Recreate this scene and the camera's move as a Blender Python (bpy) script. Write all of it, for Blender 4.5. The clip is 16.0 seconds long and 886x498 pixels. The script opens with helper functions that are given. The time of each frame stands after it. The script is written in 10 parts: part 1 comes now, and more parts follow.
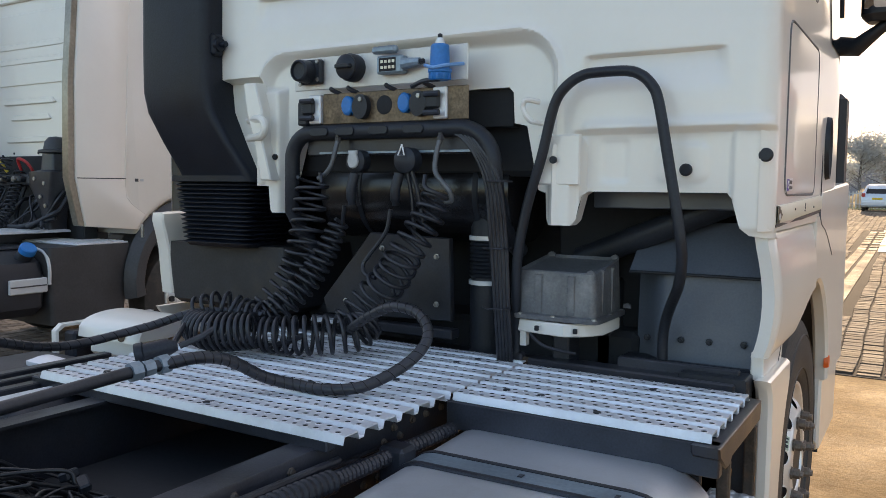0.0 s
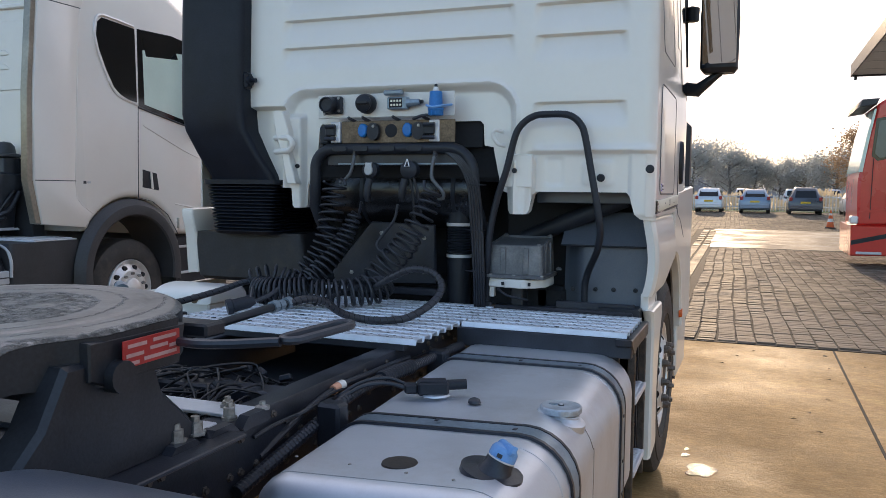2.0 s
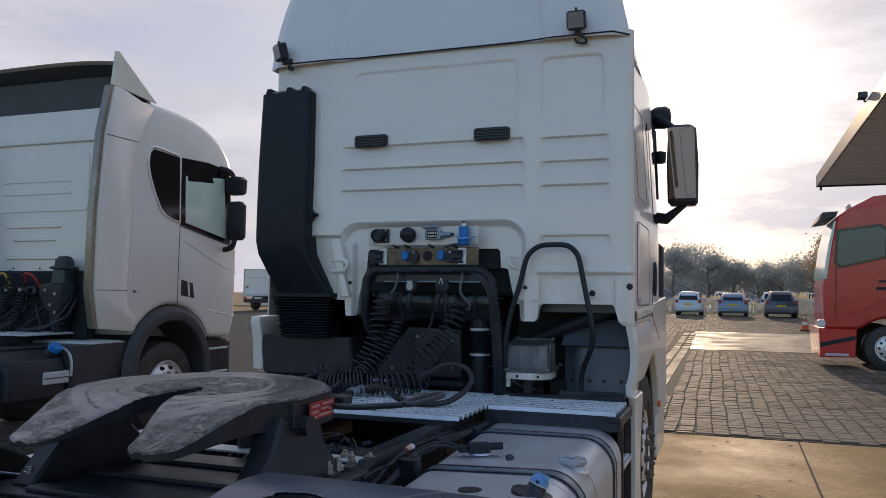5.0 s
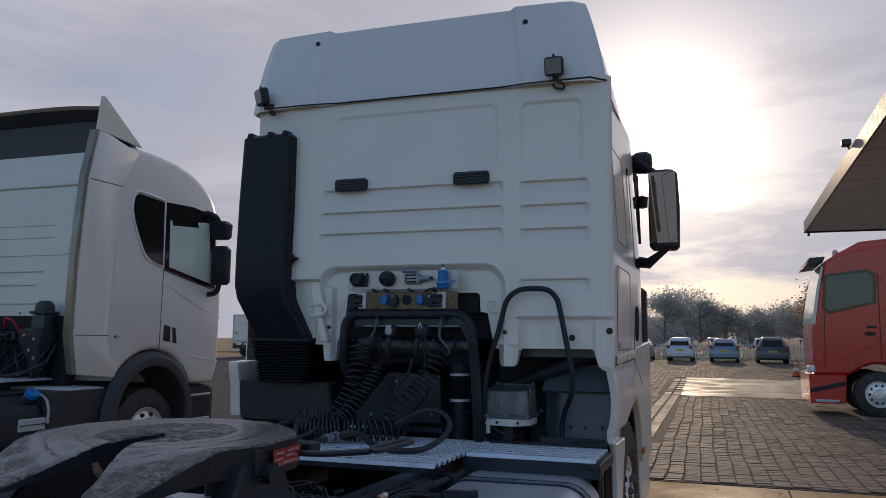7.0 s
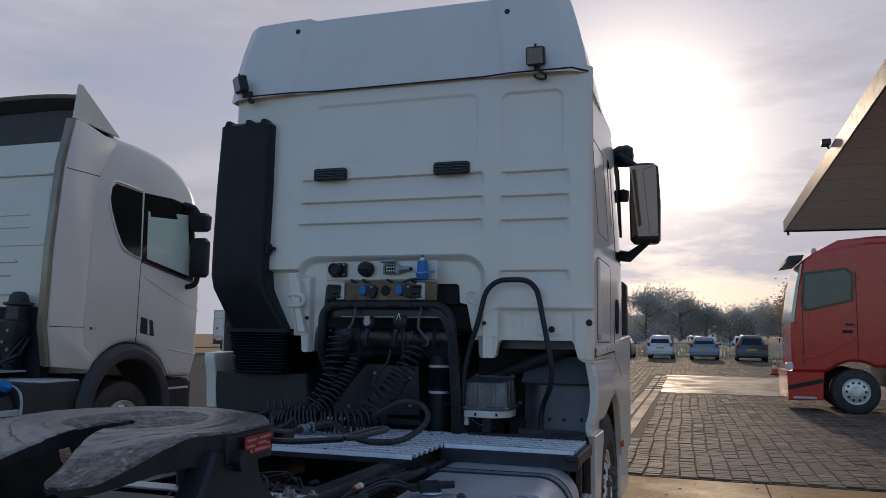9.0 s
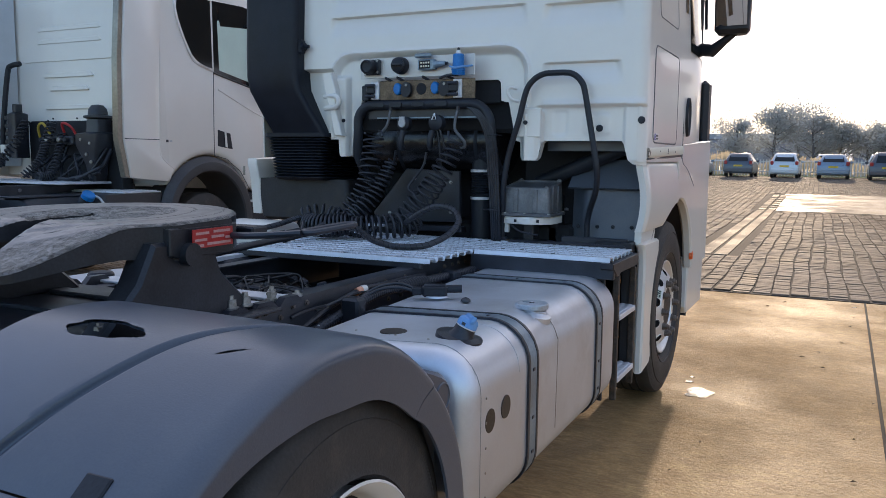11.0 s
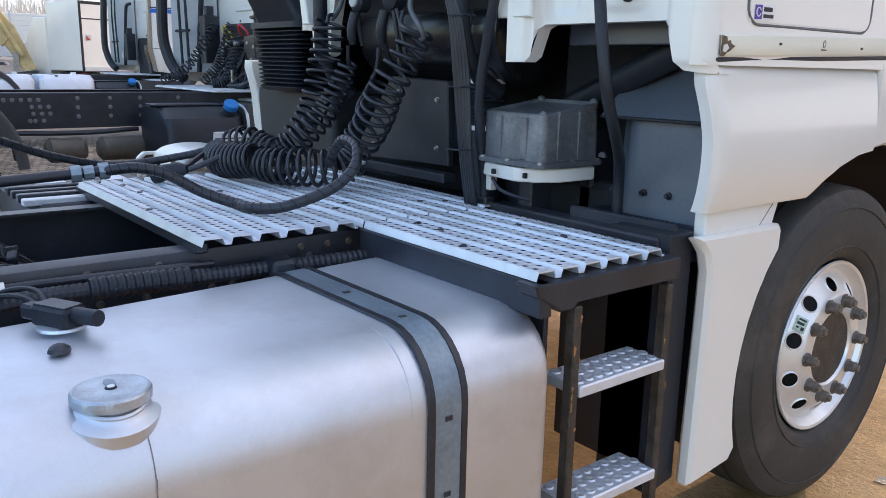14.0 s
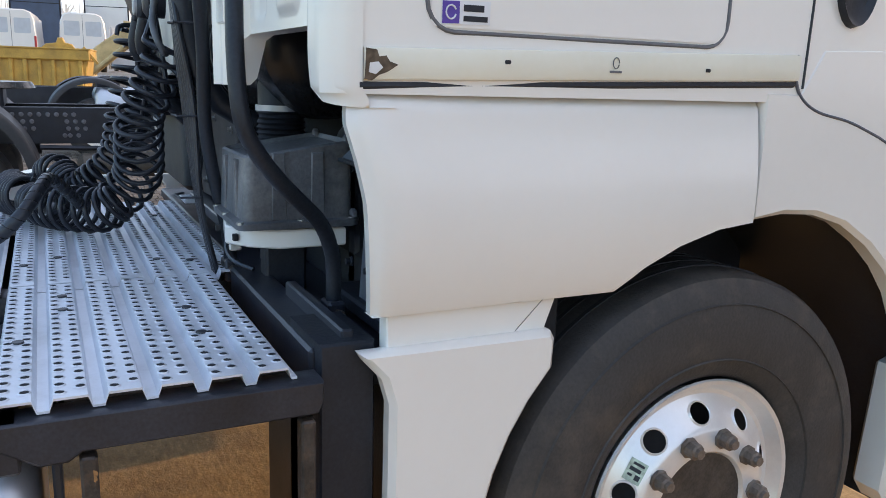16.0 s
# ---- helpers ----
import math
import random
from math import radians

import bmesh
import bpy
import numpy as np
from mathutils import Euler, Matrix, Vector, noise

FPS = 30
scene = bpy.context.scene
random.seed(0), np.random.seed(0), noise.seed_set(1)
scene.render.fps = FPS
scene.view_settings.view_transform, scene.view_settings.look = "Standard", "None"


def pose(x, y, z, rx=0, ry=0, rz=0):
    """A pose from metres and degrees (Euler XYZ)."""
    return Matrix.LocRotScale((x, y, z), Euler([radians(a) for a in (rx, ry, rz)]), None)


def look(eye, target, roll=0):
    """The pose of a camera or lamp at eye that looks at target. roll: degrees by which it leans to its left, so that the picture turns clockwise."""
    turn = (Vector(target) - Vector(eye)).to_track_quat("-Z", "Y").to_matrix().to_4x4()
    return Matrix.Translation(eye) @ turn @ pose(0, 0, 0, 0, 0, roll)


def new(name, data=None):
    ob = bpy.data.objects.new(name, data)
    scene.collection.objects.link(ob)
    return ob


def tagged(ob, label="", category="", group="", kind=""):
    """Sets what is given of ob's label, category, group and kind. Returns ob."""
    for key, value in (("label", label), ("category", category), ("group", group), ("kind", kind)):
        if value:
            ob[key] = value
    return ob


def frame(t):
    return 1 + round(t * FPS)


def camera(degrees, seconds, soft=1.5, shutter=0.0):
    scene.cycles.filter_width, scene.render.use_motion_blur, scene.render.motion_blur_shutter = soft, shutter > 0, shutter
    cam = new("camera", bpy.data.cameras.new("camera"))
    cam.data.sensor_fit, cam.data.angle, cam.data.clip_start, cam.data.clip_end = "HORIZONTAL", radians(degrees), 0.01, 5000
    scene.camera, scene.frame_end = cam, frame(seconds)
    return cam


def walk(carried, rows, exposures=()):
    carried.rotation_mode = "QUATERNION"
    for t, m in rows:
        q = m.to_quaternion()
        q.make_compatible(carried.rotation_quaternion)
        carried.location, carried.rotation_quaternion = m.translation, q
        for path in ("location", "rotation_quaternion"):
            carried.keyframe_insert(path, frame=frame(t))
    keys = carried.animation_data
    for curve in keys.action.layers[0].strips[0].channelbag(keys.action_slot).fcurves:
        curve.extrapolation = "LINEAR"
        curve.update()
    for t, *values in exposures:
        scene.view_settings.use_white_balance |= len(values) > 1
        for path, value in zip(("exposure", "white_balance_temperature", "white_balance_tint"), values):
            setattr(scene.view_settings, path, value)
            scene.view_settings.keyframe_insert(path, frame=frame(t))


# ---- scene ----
cam = camera(58.0, 16.0, 0.8)
PATH = [
    (0, (1.603, -2.389, 1.622), (0.563, -0.688, 1.466), 0.5),
    (0.5, (1.606, -2.724, 1.615), (0.691, -0.952, 1.467), 0.7),
    (1, (1.607, -3.074, 1.632), (0.804, -1.247, 1.493), 0.7),
    (1.5, (1.683, -3.419, 1.626), (0.933, -1.57, 1.489), 0.7),
    (2, (1.648, -3.743, 1.611), (0.924, -1.884, 1.465), 0.6),
    (2.5, (1.676, -4.034, 1.628), (0.977, -2.184, 1.329), 0.6),
    (3, (1.759, -4.272, 1.575), (1.07, -2.424, 1.24), 0.6),
    (3.5, (1.816, -4.542, 1.594), (1.131, -2.693, 1.262), 0.6),
    (4, (1.834, -4.786, 1.593), (1.157, -2.934, 1.262), 0.6),
    (4.5, (1.86, -4.837, 1.625), (1.178, -2.966, 1.44), 0.6),
    (5, (1.79, -4.862, 1.668), (1.103, -2.987, 1.779), 0.6),
    (7.5, (1.864, -4.793, 1.653), (1.201, -2.921, 1.894), 0.6),
    (8, (1.849, -4.785, 1.632), (1.196, -2.913, 1.898), 0.6),
    (8.2, (1.852, -4.784, 1.635), (1.206, -2.911, 1.905), 0.6),
    (10.3, (1.89, -4.557, 1.599), (1.288, -2.651, 1.666), 0.9),
    (10.5, (1.971, -4.498, 1.597), (1.328, -2.604, 1.633), 0.7),
    (11, (2.163, -4.248, 1.517), (1.278, -2.469, 1.287), 0.6),
    (11.5, (2.344, -3.91, 1.502), (1.138, -2.34, 1.222), 0.2),
    (12, (2.392, -3.497, 1.492), (0.923, -2.185, 1.146), 0.2),
    (12.5, (2.355, -3.087, 1.487), (0.836, -1.864, 1.044), 0.7),
    (13, (2.364, -2.621, 1.509), (0.834, -1.415, 1.059), 0.7),
    (13.5, (2.411, -2.143, 1.505), (0.882, -0.935, 1.053), 0.9),
    (14, (2.412, -1.704, 1.487), (0.883, -0.496, 1.038), 1.2),
    (14.5, (2.447, -1.298, 1.491), (0.926, -0.095, 1.004), 1.3),
    (15, (2.466, -0.945, 1.521), (0.914, 0.124, 0.852), 1.6),
    (15.5, (2.418, -0.644, 1.52), (0.738, 0.265, 0.928), 1.15),
    (16, (2.453, -0.361, 1.529), (0.704, 0.515, 1.111), 1.8),
]
EXPOSURES = [
    (0, 1.35, 7100, 17), (0.5, 1.2, 6950, 17), (1, 1.15, 6700, 17), (2, 1.15, 6450, 17), (3, 1.35, 6300, 17), (4, 1.5, 6200, 17), (4.5, 1.4, 6200, 17), (5, 0.4, 6150, 17), (8, -0.12, 5900, 18), (10.5, 0.5, 5950, 18), (11, 1.05, 6050, 17), (11.5, 1.7, 6150, 17),
    (12, 2.1, 6150, 17), (12.5, 2.15, 6150, 18), (13, 1.9, 6250, 18), (14, 1.75, 6350, 18), (14.5, 1.75, 6450, 17), (15, 1.7, 6450, 16), (15.5, 1.75, 6400, 16), (16, 1.65, 6400, 16),
]
walk(cam, [(t, look(eye, target, roll)) for t, eye, target, roll in PATH], EXPOSURES)

# ---- world, sun ----
SUN_DIR = Vector((-0.075, 0.968, 0.24)).normalized()
world = bpy.data.worlds.new("sky")
scene.world = world
world.use_nodes = True
wn = world.node_tree
sky = wn.nodes.new("ShaderNodeTexSky")
sky.sky_type = "NISHITA"
sky.sun_disc = False
sky.sun_elevation = math.asin(SUN_DIR.z)
sky.sun_rotation = math.atan2(SUN_DIR.x, SUN_DIR.y)
sky.air_density, sky.dust_density, sky.ozone_density = 1.25, 1.0, 3.0
bg = wn.nodes["Background"]
bg.inputs["Strength"].default_value = 0.15
# thin veil of cloud, streaked along the horizon
tc = wn.nodes.new("ShaderNodeTexCoord")
mp = wn.nodes.new("ShaderNodeMapping")
mp.inputs["Scale"].default_value = (1.6, 1.6, 7.0)
cl = wn.nodes.new("ShaderNodeTexNoise")
cl.inputs["Scale"].default_value, cl.inputs["Detail"].default_value, cl.inputs["Roughness"].default_value = 1.7, 8, 0.6
cr = wn.nodes.new("ShaderNodeMapRange")
cr.inputs["From Min"].default_value, cr.inputs["From Max"].default_value = 0.40, 0.68
cr.inputs["To Min"].default_value, cr.inputs["To Max"].default_value = 0.66, 0.92
mx = wn.nodes.new("ShaderNodeMixRGB")
wn.links.new(tc.outputs["Generated"], mp.inputs["Vector"])
wn.links.new(mp.outputs["Vector"], cl.inputs["Vector"])
wn.links.new(cl.outputs["Fac"], cr.inputs["Value"])
wn.links.new(sky.outputs["Color"], mx.inputs["Color1"])
cc = wn.nodes.new("ShaderNodeMixRGB")
cc.inputs["Color1"].default_value = (1.55, 1.85, 2.45, 1)
cc.inputs["Color2"].default_value = (2.75, 2.95, 3.35, 1)
cs_ = wn.nodes.new("ShaderNodeMapRange")
cs_.inputs["From Min"].default_value, cs_.inputs["From Max"].default_value = 0.38, 0.66
wn.links.new(cl.outputs["Fac"], cs_.inputs["Value"])
wn.links.new(cs_.outputs["Result"], cc.inputs["Fac"])
wn.links.new(cc.outputs["Color"], mx.inputs["Color2"])
# thinner and bluer away from the sun, with a bright aureole about it
dt = wn.nodes.new("ShaderNodeVectorMath")
dt.operation = "DOT_PRODUCT"
nm = wn.nodes.new("ShaderNodeVectorMath")
nm.operation = "NORMALIZE"
dt.inputs[1].default_value = SUN_DIR
wn.links.new(tc.outputs["Generated"], nm.inputs[0])
wn.links.new(nm.outputs["Vector"], dt.inputs[0])
thin = wn.nodes.new("ShaderNodeMapRange")
thin.inputs["From Min"].default_value, thin.inputs["From Max"].default_value = -0.5, 0.55
thin.inputs["To Min"].default_value, thin.inputs["To Max"].default_value = 0.12, 1.30
wn.links.new(dt.outputs["Value"], thin.inputs["Value"])
ml = wn.nodes.new("ShaderNodeMath")
ml.operation = "MULTIPLY"
wn.links.new(cr.outputs["Result"], ml.inputs[0])
wn.links.new(thin.outputs["Result"], ml.inputs[1])
wn.links.new(ml.outputs["Value"], mx.inputs["Fac"])
au0 = wn.nodes.new("ShaderNodeMath")
au0.operation, au0.inputs[1].default_value = "MAXIMUM", 0.0
wn.links.new(dt.outputs["Value"], au0.inputs[0])
au = wn.nodes.new("ShaderNodeMath")
au.operation, au.inputs[1].default_value = "POWER", 150.0
wn.links.new(au0.outputs["Value"], au.inputs[0])
ad = wn.nodes.new("ShaderNodeMixRGB")
ad.blend_type = "ADD"
ad.inputs["Color2"].default_value = (8.5, 6.8, 4.6, 1)
wn.links.new(au.outputs["Value"], ad.inputs["Fac"])
broad = wn.nodes.new("ShaderNodeMapRange")
broad.inputs["From Min"].default_value, broad.inputs["From Max"].default_value = 0.45, 1.0
wn.links.new(dt.outputs["Value"], broad.inputs["Value"])
warm = wn.nodes.new("ShaderNodeMixRGB")
warm.blend_type = "ADD"
warm.inputs["Color2"].default_value = (1.5, 1.05, 0.45, 1)
wn.links.new(broad.outputs["Result"], warm.inputs["Fac"])
wn.links.new(mx.outputs["Color"], warm.inputs["Color1"])
wn.links.new(warm.outputs["Color"], ad.inputs["Color1"])
wn.links.new(ad.outputs["Color"], bg.inputs["Color"])
sun = new("sun", bpy.data.lights.new("sun", "SUN"))
sun.data.energy, sun.data.angle, sun.data.color = 0.95, radians(1.2), (1.0, 0.74, 0.44)
sun.matrix_world = look((0, 0, 30), Vector((0, 0, 30)) - SUN_DIR)


# ---- materials ----
def mat(name, color, rough=0.5, metal=0.0, var=0.15, scale=6.0, fine=60.0, bump=0.15, rvar=0.1, dirt=None, dirt_amt=0.35, random_obj=0.0, coat=0.0, spec=0.5):
    m = bpy.data.materials.new(name)
    m.use_nodes = True
    nt = m.node_tree
    b = nt.nodes["Principled BSDF"]
    tex = nt.nodes.new("ShaderNodeTexCoord")
    n1, n2 = nt.nodes.new("ShaderNodeTexNoise"), nt.nodes.new("ShaderNodeTexNoise")
    for n, s in ((n1, scale), (n2, fine)):
        n.inputs["Scale"].default_value, n.inputs["Detail"].default_value = s, 6
        nt.links.new(tex.outputs["Object"], n.inputs["Vector"])
    c = nt.nodes.new("ShaderNodeValToRGB")
    c.color_ramp.elements[0].position, c.color_ramp.elements[1].position = 0.3, 0.72
    c.color_ramp.elements[0].color = (*[v * (1 - var) for v in color], 1)
    c.color_ramp.elements[1].color = (*[min(1, v * (1 + var)) for v in color], 1)
    nt.links.new(n1.outputs["Fac"], c.inputs["Fac"])
    out = c.outputs["Color"]
    g = nt.nodes.new("ShaderNodeMixRGB")
    g.blend_type, g.inputs["Fac"].default_value = "OVERLAY", min(1.0, var * 1.5)
    nt.links.new(out, g.inputs["Color1"])
    nt.links.new(n2.outputs["Fac"], g.inputs["Color2"])
    out = g.outputs["Color"]
    if dirt:
        n3 = nt.nodes.new("ShaderNodeTexNoise")
        n3.inputs["Scale"].default_value, n3.inputs["Detail"].default_value, n3.inputs["Roughness"].default_value = scale * 0.7, 9, 0.7
        nt.links.new(tex.outputs["Object"], n3.inputs["Vector"])
        r = nt.nodes.new("ShaderNodeMapRange")
        r.inputs["From Min"].default_value, r.inputs["From Max"].default_value = 0.5, 0.75
        r.inputs["To Max"].default_value = dirt_amt
        nt.links.new(n3.outputs["Fac"], r.inputs["Value"])
        d = nt.nodes.new("ShaderNodeMixRGB")
        d.inputs["Color2"].default_value = (*dirt, 1)
        nt.links.new(r.outputs["Result"], d.inputs["Fac"])
        nt.links.new(out, d.inputs["Color1"])
        out = d.outputs["Color"]
    if random_obj:
        oi = nt.nodes.new("ShaderNodeObjectInfo")
        h = nt.nodes.new("ShaderNodeHueSaturation")
        r = nt.nodes.new("ShaderNodeMapRange")
        r.inputs["To Min"].default_value, r.inputs["To Max"].default_value = 1 - random_obj, 1 + random_obj
        nt.links.new(oi.outputs["Random"], r.inputs["Value"])
        nt.links.new(r.outputs["Result"], h.inputs["Value"])
        nt.links.new(out, h.inputs["Color"])
        out = h.outputs["Color"]
    nt.links.new(out, b.inputs["Base Color"])
    rr = nt.nodes.new("ShaderNodeMapRange")
    rr.inputs["To Min"].default_value, rr.inputs["To Max"].default_value = max(0.02, rough - rvar), min(1, rough + rvar)
    nt.links.new(n1.outputs["Fac"], rr.inputs["Value"])
    nt.links.new(rr.outputs["Result"], b.inputs["Roughness"])
    b.inputs["Metallic"].default_value = metal
    b.inputs["Coat Weight"].default_value = coat
    b.inputs["Coat Roughness"].default_value = 0.08
    b.inputs["Specular IOR Level"].default_value = spec
    if bump:
        bp = nt.nodes.new("ShaderNodeBump")
        bp.inputs["Strength"].default_value, bp.inputs["Distance"].default_value = bump, 0.004
        nt.links.new(n2.outputs["Fac"], bp.inputs["Height"])
        nt.links.new(bp.outputs["Normal"], b.inputs["Normal"])
    return m


WHITE = mat("white_paint", (0.83, 0.79, 0.72), 0.32, 0, 0.03, 1.5, 40, 0.02, 0.05, dirt=(0.55, 0.5, 0.43), dirt_amt=0.12, coat=0.55)
ROOFW = mat("roof_paint", (0.78, 0.78, 0.77), 0.34, 0, 0.03, 1.2, 40, 0.02, 0.05, dirt=(0.5, 0.47, 0.42), dirt_amt=0.08, coat=0.3)
BLACK = mat("black_plastic", (0.019, 0.022, 0.029), 0.42, 0, 0.3, 5, 140, 0.2, 0.12, dirt=(0.036, 0.036, 0.039), dirt_amt=0.40, spec=0.35)
GLOSS = mat("black_gloss", (0.012, 0.012, 0.014), 0.22, 0, 0.3, 5, 90, 0.05, 0.08)
CHASSIS = mat("chassis_paint", (0.024, 0.027, 0.036), 0.36, 0, 0.35, 7, 160, 0.10, 0.15, dirt=(0.075, 0.062, 0.050), dirt_amt=0.32)
HOSE = mat("black_rubber", (0.021, 0.023, 0.030), 0.38, 0, 0.3, 12, 150, 0.10, 0.1, dirt=(0.06, 0.058, 0.056), dirt_amt=0.2)
GREYPL = mat("grey_fender_plastic", (0.070, 0.087, 0.116), 0.30, 0, 0.12, 3, 240, 0.09, 0.06, dirt=(0.145, 0.145, 0.140), dirt_amt=0.30, spec=0.65)
GREYLN = mat("grey_liner_plastic", (0.105, 0.120, 0.145), 0.42, 0, 0.15, 3, 160, 0.1, 0.1, dirt=(0.2, 0.19, 0.18), dirt_amt=0.35)
FUSEBX = mat("worn_grey_plastic", (0.125, 0.128, 0.135), 0.36, 0, 0.3, 8, 120, 0.2, 0.1, dirt=(0.38, 0.36, 0.33), dirt_amt=0.6)
TANK = mat("tank_aluminium", (0.69, 0.72, 0.77), 0.45, 0.84, 0.07, 4, 160, 0.03, 0.07, dirt=(0.46, 0.44, 0.42), dirt_amt=0.45)
ALU = mat("wheel_aluminium", (0.84, 0.83, 0.81), 0.34, 0.55, 0.08, 8, 120, 0.05, 0.08, dirt=(0.4, 0.37, 0.33), dirt_amt=0.25)
GALV = mat("galvanised_plate", (0.74, 0.76, 0.80), 0.40, 0.35, 0.12, 6, 140, 0.12, 0.1, dirt=(0.35, 0.32, 0.28), dirt_amt=0.35)
CAPALU = mat("dull_cap_alloy", (0.50, 0.55, 0.60), 0.46, 0.7, 0.18, 22, 160, 0.12, 0.08, dirt=(0.26, 0.29, 0.31), dirt_amt=0.6)
STRAP = mat("strap_steel", (0.23, 0.29, 0.34), 0.38, 0.45, 0.2, 8, 90, 0.1, 0.1, dirt=(0.36, 0.38, 0.39), dirt_amt=0.4)
STEEL = mat("bolt_steel", (0.36, 0.35, 0.33), 0.4, 0.8, 0.3, 20, 120, 0.2, 0.1, dirt=(0.15, 0.09, 0.05), dirt_amt=0.5)
RUST = mat("rusty_brown_plate", (0.135, 0.098, 0.066), 0.36, 0.55, 0.6, 11, 90, 0.12, 0.15, dirt=(0.045, 0.030, 0.024), dirt_amt=0.9)
TYRE = mat("tyre_rubber", (0.040, 0.037, 0.035), 0.62, 0, 0.25, 9, 130, 0.35, 0.1, dirt=(0.13, 0.105, 0.08), dirt_amt=0.6)
DUCT = mat("navy_black_plastic", (0.010, 0.013, 0.021), 0.38, 0, 0.3, 5, 140, 0.2, 0.12, dirt=(0.024, 0.025, 0.030), dirt_amt=0.4, spec=0.25)
BLUEP = mat("blue_plastic", (0.006, 0.17, 0.50), 0.4, 0, 0.15, 10, 90, 0.05)
PALEBLUE = mat("pale_blue_cap", (0.16, 0.36, 0.68), 0.45, 0, 0.15, 10, 90, 0.05)
REDP = mat("red_label", (0.42, 0.03, 0.025), 0.4, 0, 0.1, 10, 90, 0.0)
SILVER = mat("silver_film", (0.75, 0.75, 0.75), 0.35, 0.3, 0.05, 10, 90, 0.0)
CREAM = mat("cream_trim", (0.80, 0.76, 0.62), 0.35, 0, 0.05, 3, 60, 0.03)
REDPAINT = mat("red_paint", (0.62, 0.030, 0.022), 0.28, 0, 0.05, 2, 40, 0.02, 0.05, coat=0.5)
ORANGE = mat("orange_plastic", (0.75, 0.13, 0.02), 0.5, 0, 0.1, 8, 50, 0.05)
SEAL = mat("grey_seal", (0.14, 0.14, 0.145), 0.6)
# near-black for some dark parts and for shade painted into holes and openings
DARK = mat("shade_and_dark_parts", (0.017, 0.018, 0.021), 0.8, 0, 0.2, 5, 50, 0.1)
TINT = mat("tinted_glass", (0.01, 0.012, 0.013), 0.06, 0, 0.1, 3, 30, 0.0, 0.02)
GREASE = mat("greased_steel", (0.055, 0.053, 0.052), 0.22, 0.35, 0.5, 9, 120, 0.30, 0.10, dirt=(0.012, 0.012, 0.013), dirt_amt=0.7, spec=0.9)
PLATETOP = mat("worn_plate_steel", (0.27, 0.267, 0.262), 0.33, 0.8, 0.15, 9, 90, 0.12, 0.06, dirt=(0.05, 0.05, 0.05), dirt_amt=0.6)


def turned_scores(m, cx, cy):
    """Wear of a coupling plate about (cx, cy): a rough worn patch in the middle and broken ring grooves round it."""
    nt = m.node_tree
    b = nt.nodes["Principled BSDF"]

    def node(kind, **vals):
        n = nt.nodes.new(kind)
        for k, v in vals.items():
            n.inputs[k.replace("_", " ")].default_value = v
        return n

    def math_node(op, p, q):
        n = nt.nodes.new("ShaderNodeMath")
        n.operation = op
        for i, s in enumerate((p, q)):
            if isinstance(s, (int, float)):
                n.inputs[i].default_value = s
            else:
                nt.links.new(s, n.inputs[i])
        return n.outputs["Value"]

    tex = nt.nodes.new("ShaderNodeTexCoord")
    mp_ = node("ShaderNodeMapping", Location=(-cx, -cy, 0), Scale=(1, 1, 0))
    nt.links.new(tex.outputs["Object"], mp_.inputs["Vector"])
    ln = nt.nodes.new("ShaderNodeVectorMath")
    ln.operation = "LENGTH"
    nt.links.new(mp_.outputs["Vector"], ln.inputs[0])
    warp = node("ShaderNodeTexNoise", Scale=5.0, Detail=6, Roughness=0.7)
    grit = node("ShaderNodeTexNoise", Scale=38.0, Detail=8, Roughness=0.75)
    gap = node("ShaderNodeTexNoise", Scale=9.0, Detail=4, Roughness=0.6)
    for n in (warp, grit, gap):
        nt.links.new(tex.outputs["Object"], n.inputs["Vector"])
    rad = math_node("ADD", ln.outputs["Value"], math_node("MULTIPLY", math_node("SUBTRACT", warp.outputs["Fac"], 0.5), 0.05))
    rp = nt.nodes.new("ShaderNodeValToRGB")
    rp.color_ramp.elements[0].position, rp.color_ramp.elements[0].color = 0.0, (1, 1, 1, 1)
    rp.color_ramp.elements[1].position, rp.color_ramp.elements[1].color = 1.0, (0.7, 0.7, 0.7, 1)
    for p, v in ((0.235, 1.0), (0.25, 0.0), (0.298, 0.0), (0.304, 1.0), (0.310, 0.0), (0.395, 0.0), (0.401, 0.9), (0.408, 0.0), (0.445, 0.0), (0.47, 0.7)):
        el = rp.color_ramp.elements.new(p)
        el.color = (v, v, v, 1)
    nt.links.new(rad, rp.inputs["Fac"])
    gr = node("ShaderNodeMapRange", From_Min=0.44, From_Max=0.60)
    nt.links.new(grit.outputs["Fac"], gr.inputs["Value"])
    gp = node("ShaderNodeMapRange", From_Min=0.36, From_Max=0.52)
    nt.links.new(gap.outputs["Fac"], gp.inputs["Value"])
    mask = math_node("MULTIPLY", rp.outputs["Color"], math_node("MULTIPLY", gr.outputs["Result"], gp.outputs["Result"]))
    dk = nt.nodes.new("ShaderNodeMixRGB")
    dk.inputs["Color2"].default_value = (0.010, 0.010, 0.011, 1)
    for lk in list(b.inputs["Base Color"].links):
        nt.links.new(lk.from_socket, dk.inputs["Color1"])
    nt.links.new(mask, dk.inputs["Fac"])
    nt.links.new(dk.outputs["Color"], b.inputs["Base Color"])
    bp = node("ShaderNodeBump", Strength=1.0, Distance=0.010)
    bp.invert = True
    nt.links.new(mask, bp.inputs["Height"])
    for lk in list(b.inputs["Normal"].links):
        nt.links.new(lk.from_socket, bp.inputs["Normal"])
    nt.links.new(bp.outputs["Normal"], b.inputs["Normal"])


